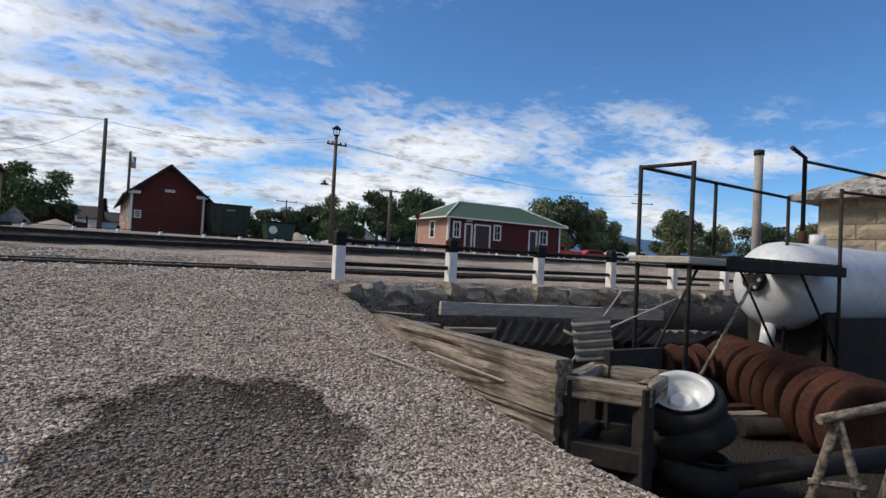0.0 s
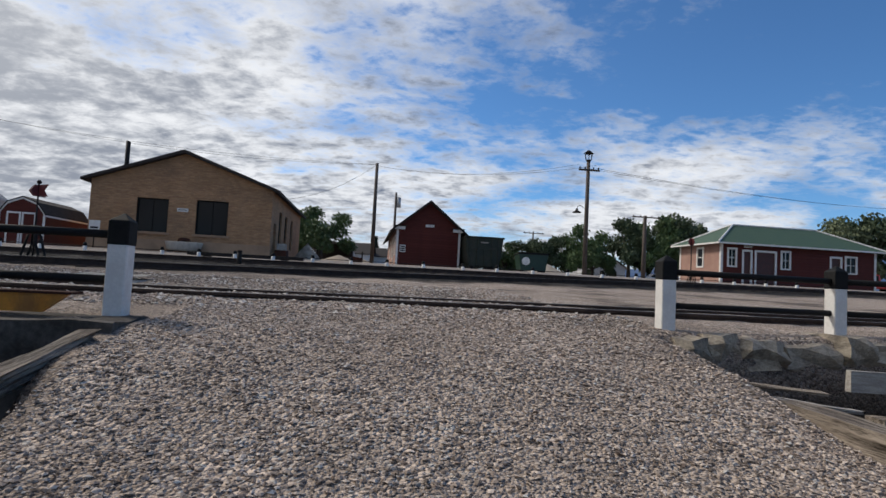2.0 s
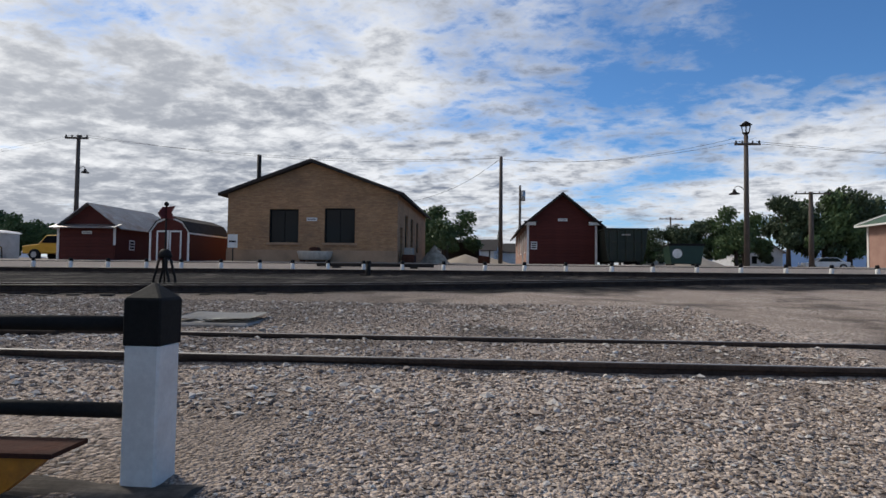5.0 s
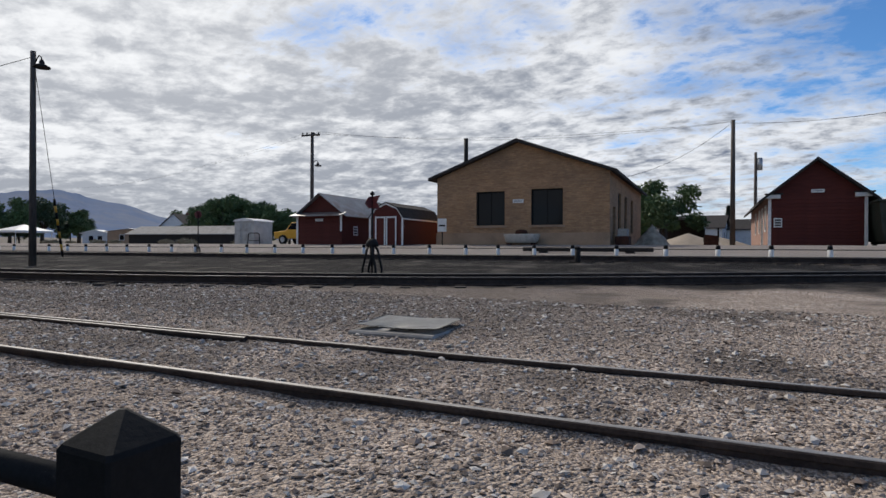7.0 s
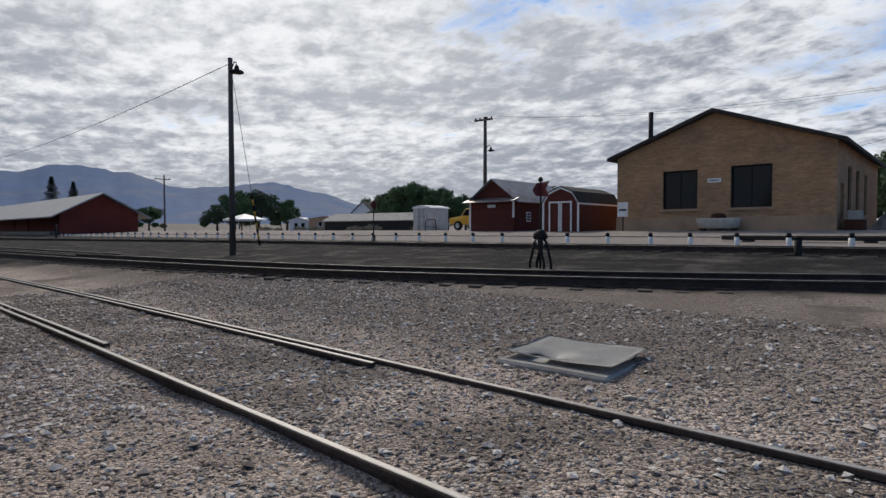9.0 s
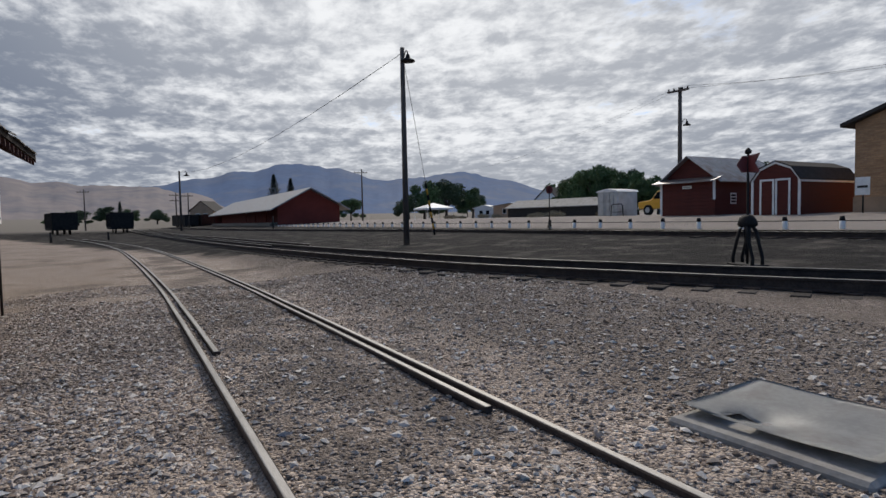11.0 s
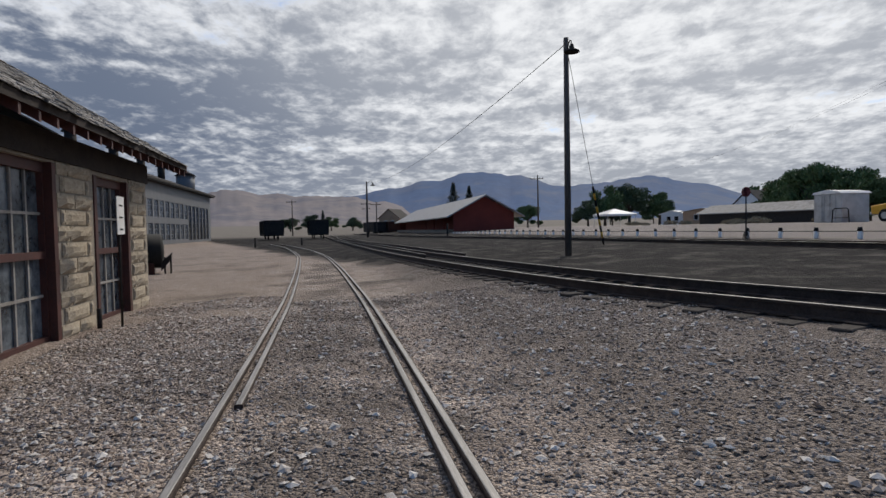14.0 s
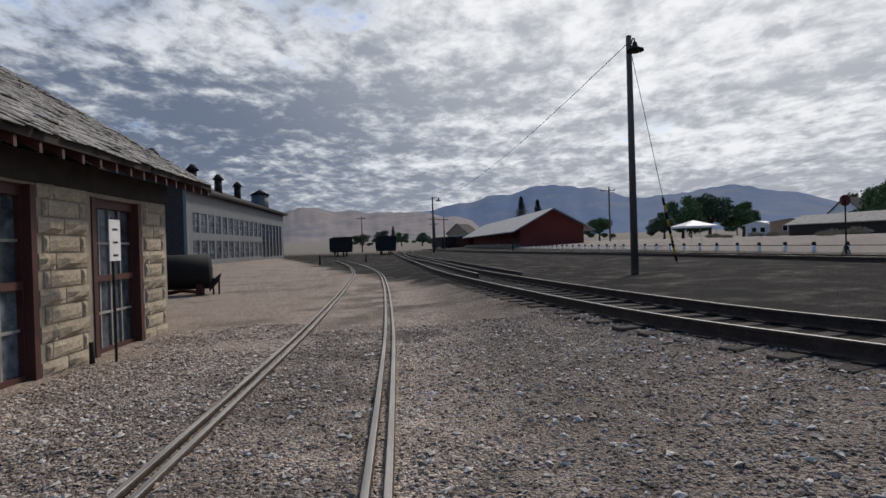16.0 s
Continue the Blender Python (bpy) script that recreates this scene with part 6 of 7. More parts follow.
def build_sawhorse():
    t = thing("sawhorse", Matrix(), "weathered wooden sawhorse on the scrap yard's floor", "sawhorse")
    part("beam", tube(B(), (3.88, 0.32, 0.38), (4.55, 0.02, 0.52), 0.032, seg=8), WOOD, t)
    for a, b in (((3.98, 0.27, 0.38), (3.86, 0.40, -0.3)), ((3.98, 0.27, 0.38), (4.12, 0.12, -0.3)), ((4.45, 0.07, 0.48), (4.32, 0.2, -0.3)), ((4.45, 0.07, 0.48), (4.6, -0.1, -0.3))):
        part("leg", tube(B(), a, b, 0.030, 0.026, 8), WOOD, t)
    part("tie_bar", tube(B(), (3.88, 0.37, 0.0), (4.08, 0.15, 0.0), 0.022, seg=6), WOOD, t)


build_sawhorse()


def build_side_stone():
    """The stone house beyond the tank."""
    t = thing("stone_house", Matrix(), "small sandstone block house with a shingled hip roof", "building")
    x0, x1, y0, y1, zb, ze = 15.7, 23, -2.5, 6.0, -0.6, 3.35
    core = part("wall", box(B(), (x0, y0, zb), (x1, y1, ze)), STONE_JOINT, t)
    me = [stone_block(90 + k, 0.8, 0.36, k > 0) for k in range(3)]
    for r in range(10):
        for c in range(10):
            y = y1 - 0.45 - c * 0.82 + (0.4 if r % 2 else 0)
            if y0 + 0.4 < y < y1 - 0.35:
                piece("stone_block", random.choice(me), core, pose(x0 - 0.004, y, ze - 0.2 - r * 0.365, 0, 0, 90))
    o = 0.5
    a = [(x0 - o, y0 - o, ze), (x1 + o, y0 - o, ze), (x1 + o, y1 + o, ze), (x0 - o, y1 + o, ze)]
    apex = ((x0 + x1) / 2, (y0 + y1) / 2, ze + 2.0)
    bm = B()
    v = [bm.verts.new(p) for p in a]
    w = [bm.verts.new((p[0], p[1], p[2] - 0.14)) for p in a]
    tip = bm.verts.new(apex)
    for i in range(4):
        bm.faces.new((v[i], v[(i + 1) % 4], tip))
        bm.faces.new((v[i], w[i], w[(i + 1) % 4], v[(i + 1) % 4]))
    bm.faces.new(w)
    bmesh.ops.recalc_face_normals(bm, faces=bm.faces[:])
    part("roof", bm, SHINGLE, t, "weathered shingle roof")
    tt = thing("vent_stack", pose(13.9, 6.53, 0.6), "tall pale steel stack", "pipe")
    part("stack", tube(B(), (0, 0, 0), (0, 0, 3.7), 0.10, seg=14), CONCRETE, tt)
    part("collar", tube(B(), (0, 0, 3.6), (0, 0, 3.72), 0.12, seg=14), IRON, tt)


build_side_stone()
# the pit on the other side
pit = thing("pit_wall", Matrix(), "old concrete pit wall under the fence post", "wall", kind="structure")
part("wall", box(B(), (-7.2, 4.74, -1.1), (-1.40, 5.12, 0.50)), DARK_CONCRETE, pit)
bm = B()
bmesh.ops.create_cube(bm, size=1.0, matrix=Matrix.Translation((-4.3, 4.98, 0.70)) @ Matrix.Diagonal((5.86, 0.62, 0.34, 1)))
bmesh.ops.subdivide_edges(bm, edges=bm.edges[:], cuts=22, use_grid_fill=True)
for v in bm.verts:
    v.co += noise.noise_vector(v.co * 3.1) * 0.04 + noise.noise_vector(v.co * 9.0) * 0.018
part("coping", bm, DARK_CONCRETE, pit, "crumbling concrete coping")
ch = thing("steel_channel", pose(-2.60, 5.06, 0.885, 0, 0, 2), "orange painted steel channel on the pit wall", "steel channel")
part("web", prism(B(), [(-0.95, 0.0), (0.62, 0.0), (0.78, 0.125), (-0.95, 0.125)], "y", -0.02, 0.02), ORANGE, ch)
part("flange", prism(B(), [(-0.95, 0.125), (0.80, 0.125), (0.80, 0.142), (-0.95, 0.142)], "y", -0.03, 0.16), RUST, ch, "blackened flange")


# ---- beside the stone shop ----
def build_side_tank():
    t = thing("iron_tank", pose(-24.0, 1.95, 0.86, 0, 0, 104), "black riveted iron tank on rusty legs", "tank")
    part("shell", lathe(B(), [(0.1, -1.1), (0.42, -1.05), (0.5, -1.0), (0.5, 1.0), (0.42, 1.05), (0.1, 1.1)], 24, pose(0, 0, 0.68, 0, 90, 0)), BLACK, t)
    for x in (-0.7, 0.7):
        part("cradle", box(B(), (x - 0.10, -0.45, -0.05), (x + 0.10, 0.45, 0.34)), RUST, t, "", 0.01)
    part("chute", prism(B(), [(1.0, 0.1), (1.3, 0.4), (1.36, 0.62), (1.0, 0.35)], "y", -0.3, 0.3), IRON, t, "sheet iron chute")
    for x in (1.12, 1.3):
        part("leg", tube(B(), (x, -0.2, -0.05), (x, -0.2, 0.5), 0.03, seg=6), IRON, t)
    t.scale = (1.0, 1.15, 1.15)
    part("hose", pipe(B(), [(-0.9, 0.4, 0.1), (-0.5, 0.6, 0.05), (0.1, 0.55, 0.12), (0.5, 0.7, 0.06)], 0.06, 8), RUST, t)


build_side_tank()
sp = thing("post_sign", pose(-12.3, 5.55, 0.87), "white sign on a thin black post", "sign")
part("post", tube(B(), (0, 0, -0.2), (0, 0, 1.9), 0.018, seg=8), IRON, sp)
bd = part("board", box(B(), (-0.145, 0.02, 1.34), (0.145, 0.032, 1.88)), WHITE, sp, "white board")
for k in range(3):
    part("lettering", box(B(), (-0.07, 0.033, 1.74 - k * 0.17), (0.06, 0.036, 1.765 - k * 0.17)), IRON, bd)
for x, y in ((-12.75, 5.15), ):
    o = thing("pipe_stub", pose(x + 0.5, y + 0.12, 0.86), "short black pipe stub against the wall", "pipe")
    part("stub", tube(B(), (0, 0, -0.1), (0, 0, 0.3), 0.035, seg=8), IRON, o)
np_ = thing("post_sign", pose(-14.6, 34.4, ground_z(-14, 34.4)), "small white notice on a black post", "sign")
part("post", tube(B(), (0, 0, -0.2), (0, 0, 1.2), 0.035, seg=8), IRON, np_)
part("board", box(B(), (-0.28, -0.06, 0.75), (0.28, -0.036, 1.5)), WHITE, np_, "white board")
part("lettering", box(B(), (-0.2, -0.064, 1.05), (0.2, -0.061, 1.15)), IRON, np_)


# ---- yard things farther off ----
def freight_car(name, m, label, body_mat, open_top=True):
    t = thing(name, m, label, "freight car", "freight cars")
    w, l = 1.5, 5.5
    part("body", box(B(), (-l, -w, 0.62), (l, w, 3.0)), body_mat, t, "", 0.03)
    for k in range(9):
        for s in (-1, 1):
            part("rib", box(B(), (-l + 0.3 + k * 1.32, s * w - 0.06, 0.95), (-l + 0.42 + k * 1.32, s * w + 0.06, 3.0)), IRON, t)
    part("top_edge", box(B(), (-l - 0.05, -w - 0.05, 3.0), (l + 0.05, w + 0.05, 3.12)), IRON, t, "", 0.02)
    part("frame", box(B(), (-l - 0.3, -0.9, 0.7), (l + 0.3, 0.9, 0.98)), IRON, t)
    part("coupler", box(B(), (l + 0.3, -0.14, 0.72), (l + 0.85, 0.14, 0.95)), IRON, t, "", 0.03)
    for x in (-4.1, -2.6, 2.6, 4.1):
        for y in (-0.75, 0.75):
            part("wheel", tube(B(), (x, y - 0.06, 0.43), (x, y + 0.06, 0.43), 0.43, seg=18), IRON, t)
    return t


freight_car("freight_car", pose(-104, -0.9, 0.95, 0, 0, 10), "black open freight car standing on a far track", IRON)
freight_car("freight_car", pose(-106, 6.7, 0.95, 0, 0, 4), "black open freight car standing on a far track", IRON)
freight_car("freight_car", pose(-150, 20.0, 1.1, 0, 0, 10), "dark freight car far down the yard", IRON)
freight_car("freight_car", pose(-150, 23.5, 1.1, 0, 0, 10), "rusty work car far down the yard", RUST)


def build_container():
    t = thing("waste_container", pose(8.05, 40.1, ground_z(8, 40)), "dark olive steel roll-off waste container beside the red shed", "container")
    part("body", prism(B(), [(-1.05, 0.22), (1.0, 0.22), (1.18, 0.9), (1.30, 2.15), (-1.28, 2.15), (-1.2, 0.9)], "y", -1.1, 2.6), OLIVE, t, "", 0.02)
    part("top_rim", box(B(), (-1.36, -1.18, 2.15), (1.38, 2.68, 2.27)), OLIVE, t, "", 0.02)
    for x in (-0.95, -0.45, 0.05, 0.55, 1.0):
        part("rib", prism(B(), [(-1.11, 0.25), (-1.19, 0.3), (-1.19, 2.12), (-1.11, 2.14)], "x", x - 0.05, x + 0.05), OLIVE, t)
    part("mid_rail", box(B(), (-1.2, -1.21, 1.42), (1.22, -1.105, 1.54)), OLIVE, t)
    part("marking", box(B(), (-0.28, -1.2, 1.82), (0.25, -1.192, 1.90)), WOOD_LIGHT, t, "faint pale marking")
    for x in (-0.8, 0.75):
        part("skid", box(B(), (x - 0.09, -1.05, 0.08), (x + 0.09, 2.5, 0.22)), IRON, t)
        part("roller", tube(B(), (x - 0.12, -0.9, 0.11), (x + 0.12, -0.9, 0.11), 0.11, seg=14), IRON, t)


build_container()


def build_dumpster():
    t = thing("dumpster", pose(10.6, 36.5, ground_z(10, 36)), "dark green steel dumpster with a white emblem", "dumpster")
    part("body", prism(B(), [(-0.8, 0.08), (0.8, 0.08), (0.95, 1.1), (-0.95, 1.1)], "y", -0.6, 0.6), GREEN_BIN, t, "", 0.02)
    part("lid", prism(B(), [(-0.65, 1.09), (0.65, 1.02), (0.65, 1.08), (-0.65, 1.2)], "x", -0.97, 0.97), BLACK, t)
    part("emblem", lathe(B(), [(0.26, -0.006), (0.26, 0.006)], 20, pose(-0.5, -0.61, 0.65, 90)), WHITE, t, "round white emblem")
    for x in (-0.7, 0.7):
        part("foot", box(B(), (x - 0.1, -0.5, 0), (x + 0.1, 0.5, 0.08)), IRON, t)


build_dumpster()


def vehicle(m, paint, label, kind="pickup"):
    t = thing("pickup_truck" if kind == "pickup" else "car", m, label, "truck" if kind == "pickup" else "car", "parked vehicles")
    if kind == "pickup":
        out = [(-2.5, 0.45), (2.45, 0.45), (2.5, 0.95), (1.3, 1.1), (0.75, 1.7), (-0.5, 1.72), (-0.62, 1.12), (-2.5, 1.1)]
        cab = [(-0.42, 1.15), (1.12, 1.15), (0.70, 1.63), (-0.40, 1.65)]
    else:
        out = [(-2.2, 0.4), (2.2, 0.4), (2.25, 0.85), (1.2, 0.98), (0.6, 1.45), (-1.0, 1.47), (-1.7, 1.0), (-2.25, 0.95)]
        cab = [(-1.4, 1.0), (1.0, 1.0), (0.55, 1.40), (-0.95, 1.41)]
    part("body", prism(B(), out, "y", -0.88, 0.88), paint, t, "", 0.05)
    for s in (-1, 1):
        part("side_glass", prism(B(), cab, "y", s * 0.89 - 0.008, s * 0.89 + 0.008), GLASS, t)
    for x in (-1.5, 1.5):
        for s in (-1, 1):
            w = part("wheel", tube(B(), (x, s * 0.9 - 0.12, 0.37), (x, s * 0.9 + 0.12, 0.37), 0.37, seg=18), TYRE, t)
            part("hub", tube(B(), (x, s * 1.025 - 0.01, 0.37), (x, s * 1.025 + 0.01, 0.37), 0.2, seg=14), GALV, w)
    part("bumper", box(B(), (2.4, -0.85, 0.42), (2.58, 0.85, 0.6)), GALV, t, "", 0.03)
    part("rear_bumper", box(B(), (-2.6, -0.85, 0.42), (-2.45, 0.85, 0.58)), GALV, t, "", 0.03)
    for s in (-0.6, 0.6):
        part("headlight", tube(B(), (2.48, s, 0.78), (2.52, s, 0.78), 0.11, seg=12), WHITE, t)
    return t


for x, y, paint, label, kind in ((46, 48, CAR_RED, "red pickup truck parked by the trees", "pickup"), (52, 49, CAR_RED, "red car parked by the trees", "car"), (57, 50, CAR_WHITE, "white car parked by the trees", "car"), (62, 50, CAR_WHITE, "white pickup truck parked by the trees", "pickup"), (68, 50, CAR_TEAL, "teal car parked by the trees", "car"), (74, 49, CAR_TEAL, "teal pickup truck parked by the trees", "pickup"), (80, 48, CAR_RED, "red pickup truck parked by the trees", "pickup"), (86, 46, CAR_RED, "red car parked by the trees", "car"), (92, 45, CAR_WHITE, "white car parked by the trees", "car"), (38, 72, CAR_WHITE, "white car parked far off under trees", "car")):
    vehicle(pose(x, y, ground_z(x, y), 0, 0, 160 + random.uniform(-8, 8)), paint, label, kind)
vehicle(pose(-33.7, 46.2, ground_z(-35, 46), 0, 0, 182), YELLOW, "old yellow pickup truck beside the red outbuilding", "pickup").scale = (1.12, 1.1, 1.15)


def build_cabinet():
    t = thing("utility_cabinet", pose(-39.6, 46, ground_z(-39, 46)), "tall pale grey metal shed with a domed roof", "shed")
    part("body", box(B(), (-1.2, -1.2, 0), (1.2, 1.2, 2.1)), GALV, t, "", 0.02)
    part("roof", prism(B(), [(-1.3, 2.1), (1.3, 2.1), (1.05, 2.26), (0, 2.4), (-1.05, 2.26)], "y", -1.35, 1.35), WHITE, t, "pale domed roof")
    for x in (-0.3, 0.2, 0.7):
        part("rib", box(B(), (x - 0.03, -1.23, 0.05), (x + 0.03, -1.202, 2.05)), GALV, t)
    part("door", box(B(), (-1.1, -1.235, 0.1), (-0.45, -1.203, 1.95)), GALV, t, "sheet metal door")
    fr = thing("rack", pose(-37.9, 44.2, ground_z(-38, 44)), "small black metal rack in front of the shed", "rack")
    for x in (-0.7, 0.7):
        part("hoop", pipe(B(), [(x, 0, 0), (x * 0.9, 0, 0.9), (x * 0.7, 0, 1.0)], 0.04, 6), IRON, fr)
    part("bar", tube(B(), (-0.5, 0, 1.0), (0.5, 0, 1.0), 0.04, seg=6), IRON, fr)
    part("mesh_panel", box(B(), (-0.6, -0.01, 0.3), (0.6, 0.01, 0.34)), IRON, fr)


build_cabinet()


def house(name, x, y, w, d, h, rise, wall, roof, label, turn=0.0, windows=2):
    t = thing(name, pose(x, y, ground_z(x, y) - 0.1, 0, 0, turn), label, "house", "far houses")
    part("wall", box(B(), (-w / 2, -d / 2, 0), (w / 2, d / 2, h)), wall, t)
    for s in (-1, 1):
        part("gable", prism(B(), [(-w / 2, h), (w / 2, h), (0, h + rise)], "y", s * d / 2 - 0.05, s * d / 2 + 0.0), wall, t)
    part("roof", gable_roof(B(), -w / 2, w / 2, -d / 2, d / 2, h, h + rise, 0.4, 0.12), roof, t)
    for k in range(windows):
        u = -w / 2 + w * (k + 1) / (windows + 1)
        win = part("window", box(B(), (u - 0.5, -d / 2 - 0.05, h * 0.35), (u + 0.5, -d / 2 - 0.003, h * 0.8)), WHITE, t)
        part("pane", box(B(), (u - 0.42, -d / 2 - 0.06, h * 0.38), (u + 0.42, -d / 2 - 0.052, h * 0.77)), GLASS, win)
    part("door", box(B(), (w / 2 + 0.003, -0.5, 0.1), (w / 2 + 0.05, 0.5, 2.1)), TRIM_RED, t)
    return t


house("house", -3.0, 92, 10, 8, 2.6, 1.7, CAR_WHITE, ROOF_DARK, "low white house with a dark roof", 85)
house("house", 3.5, 98, 8, 8, 2.6, 1.4, CAR_WHITE, ROOF_DARK, "low white house with a dark roof", 85)
house("house", -95.5, 86, 5.5, 8, 3.4, 2.6, CAR_WHITE, ROOF_DARK, "white gabled house among trees", 25, 1)
house("house", -104, 82, 9, 4, 2.6, 0.5, PLINTH, METAL_ROOF, "beige mobile home with a flat roof", 20)
house("house", -112, 80, 5, 3, 2.3, 0.6, CAR_WHITE, WHITE, "small white trailer in a yard", 30)
house("house", -68, 64, 5, 18, 1.6, 1.0, TIE, CONCRETE, "long low shed with a pale metal roof", 97, 0)
house("house", -165, 27, 6, 8, 3.6, 2.4, PLINTH, ROOF_DARK, "pale house beyond the barn", 60)
house("house", -100, 92, 4, 6, 4.6, 2.6, BARN, ROOF_DARK, "dark red house with a chimney", 40, 1)
house("house", 21, 84, 5, 5, 2.2, 1.2, CAR_WHITE, METAL_ROOF, "small white house under trees", 20)
house("house", 38, 92, 7, 6, 2.8, 1.8, CAR_WHITE, METAL_ROOF, "pale house behind dark trees", 15)


def canopy(x, y, w, label):
    t = thing("canopy_tent", pose(x, y, ground_z(x, y)), label, "canopy", "canopies")
    for a in (-1, 1):
        for b in (-1, 1):
            part("pole", tube(B(), (a * w / 2, b * w / 2, 0), (a * w / 2, b * w / 2, 2.2), 0.05, seg=6), WHITE, t)
    bm = B()
    v = [bm.verts.new((a * (w / 2 + 0.2), b * (w / 2 + 0.2), 2.0)) for a, b in ((-1, -1), (1, -1), (1, 1), (-1, 1))]
    u = [bm.verts.new((p.co.x, p.co.y, 2.35)) for p in v]
    tip = bm.verts.new((0, 0, 3.5))
    for i in range(4):
        bm.faces.new((v[i], v[(i + 1) % 4], u[(i + 1) % 4], u[i]))
        bm.faces.new((u[i], u[(i + 1) % 4], tip))
    bmesh.ops.recalc_face_normals(bm, faces=bm.faces[:])
    part("roof", bm, WHITE, t, "white cloth roof")


canopy(-112, 66, 6, "white canopy tent in the far yard")


def build_carport():
    t = thing("carport", pose(-3.6, 69, 2.15), "pale grey arched carport", "carport")
    w, d = 4.6, 6.0
    out = [(-w / 2, 0), (-w / 2, 1.9), (-w / 2 + 0.6, 2.5), (0, 2.9), (w / 2 - 0.6, 2.5), (w / 2, 1.9), (w / 2, 0)]
    for (xa, za), (xb, zb) in zip(out[1:], out[2:-1]):
        part("roof_panel", prism(B(), [(xa, za), (xb, zb), (xb, zb + 0.06), (xa, za + 0.06)], "y", -d / 2, d / 2), GALV, t)
    for y in (-d / 2, 0, d / 2):
        for s in (-1, 1):
            part("post", tube(B(), (s * w / 2, y, 0), (s * w / 2, y, 1.9), 0.05, seg=6), GALV, t)
    part("side_panel", box(B(), (w / 2 - 0.02, -d / 2, 0), (w / 2 + 0.02, d / 2, 1.9)), CAR_WHITE, t)
    part("back_panel", prism(B(), out, "y", d / 2 - 0.04, d / 2), TIE, t)


build_carport()


def heap(name, x, y, r, h, mat, label):
    bm = B()
    rings = []
    seg = 22
    for j in range(6):
        f = j / 5
        rings.append([bm.verts.new((x + (1 - f) * r * math.cos(2 * math.pi * i / seg) * (1 + 0.2 * noise.noise(Vector((i * 0.5, j, x)))), y + (1 - f) * r * 0.8 * math.sin(2 * math.pi * i / seg), ground_z(x, y) - 0.05 + h * (f ** 0.9) * (1 + 0.12 * noise.noise(Vector((i, j * 2, y)))))) for i in range(seg)])
    for a, b in zip(rings, rings[1:]):
        for i in range(seg):
            bm.faces.new((a[i], a[(i + 1) % seg], b[(i + 1) % seg], b[i])).smooth = True
    tagged(new(name, mesh_of(name, bm, mat)), label, "heap", "heaps")


heap("sand_mound", -2.4, 56, 2.9, 1.1, SAND, "pale heap of sand")
heap("sand_mound", -0.2, 57, 2.6, 0.85, SAND, "pale heap of sand")
heap("rock_mound", -4.0, 42.5, 1.1, 1.3, RUBBLE, "heap of brown rock beside the brick workshop")
heap("sand_mound", -10.0, 58, 2.5, 0.8, SAND, "pale heap of sand")
heap("sand_mound", 18.5, 58, 3.0, 1.5, SAND, "pale heap of sand under trees")
bx = thing("crate", pose(-4.9, 36.4, ground_z(-5, 36.4)), "small pale box on a rusty cart", "crate")
part("cart", box(B(), (-0.35, -0.5, 0), (0.35, 0.5, 0.45)), RUST, bx, "", 0.02)
part("box", box(B(), (-0.25, -0.35, 0.45), (0.25, 0.35, 0.85)), WOOD_LIGHT, bx, "", 0.02)
sc = thing("loader_bucket", pose(-0.7, 52, ground_z(-0.7, 52)), "rusty bucket with two upright arms", "bucket")
part("bucket", prism(B(), [(-0.5, 0), (0.55, 0), (0.45, 0.75), (-0.4, 0.85)], "y", -0.4, 0.4), RUST, sc, "", 0.03)
for x in (-0.45, 0.5):
    part("arm", box(B(), (x - 0.06, -0.06, 0.3), (x + 0.06, 0.06, 1.3)), IRON, sc)
bp = thing("buffer_beam", pose(-4.9, 26.3, ground_z(-5, 26.3)), "long dark timber beam on blocks", "beam")
part("beam", box(B(), (-2.4, -0.10, 0.05), (2.4, 0.10, 0.20)), IRON, bp, "", 0.02)
for x in (-1.6, 1.6):
    part("block", box(B(), (x - 0.15, -0.15, -0.05), (x + 0.15, 0.15, 0.05)), TIE, bp)


# ---- trees ----
def leaf_mesh(name, seed, blobs, count, size, material, squash=0.8):
    rnd = random.Random(seed)
    vs, fs = [], []
    for _ in range(count):
        cx, cy, cz, r = blobs[rnd.randrange(len(blobs))]
        d = Vector((rnd.gauss(0, 1), rnd.gauss(0, 1), rnd.gauss(0, 1))).normalized() * r * (rnd.random() ** 0.4) * rnd.uniform(0.7, 1.08)
        p = Vector((cx, cy, cz)) + Vector((d.x, d.y, d.z * squash))
        a = Vector((rnd.gauss(0, 1), rnd.gauss(0, 1), rnd.gauss(0, 0.6))).normalized()
        b = a.orthogonal().normalized()
        q = a.cross(b)
        s = size * rnd.uniform(0.6, 1.4)
        k = len(vs)
        vs += [p + b * s, p + q * s * 0.6, p - b * s, p - q * s * 0.6]
        fs.append((k, k + 1, k + 2, k + 3))
    me = bpy.data.meshes.new(name)
    me.from_pydata([tuple(v) for v in vs], [], fs)
    me.materials.append(material)
    return me


def crown_blobs(seed, n, spread, top, low):
    rnd = random.Random(seed)
    return [(rnd.uniform(-spread, spread), rnd.uniform(-spread, spread), rnd.uniform(low, top), rnd.uniform(0.16, 0.30)) for _ in range(n)]


TREES = {}


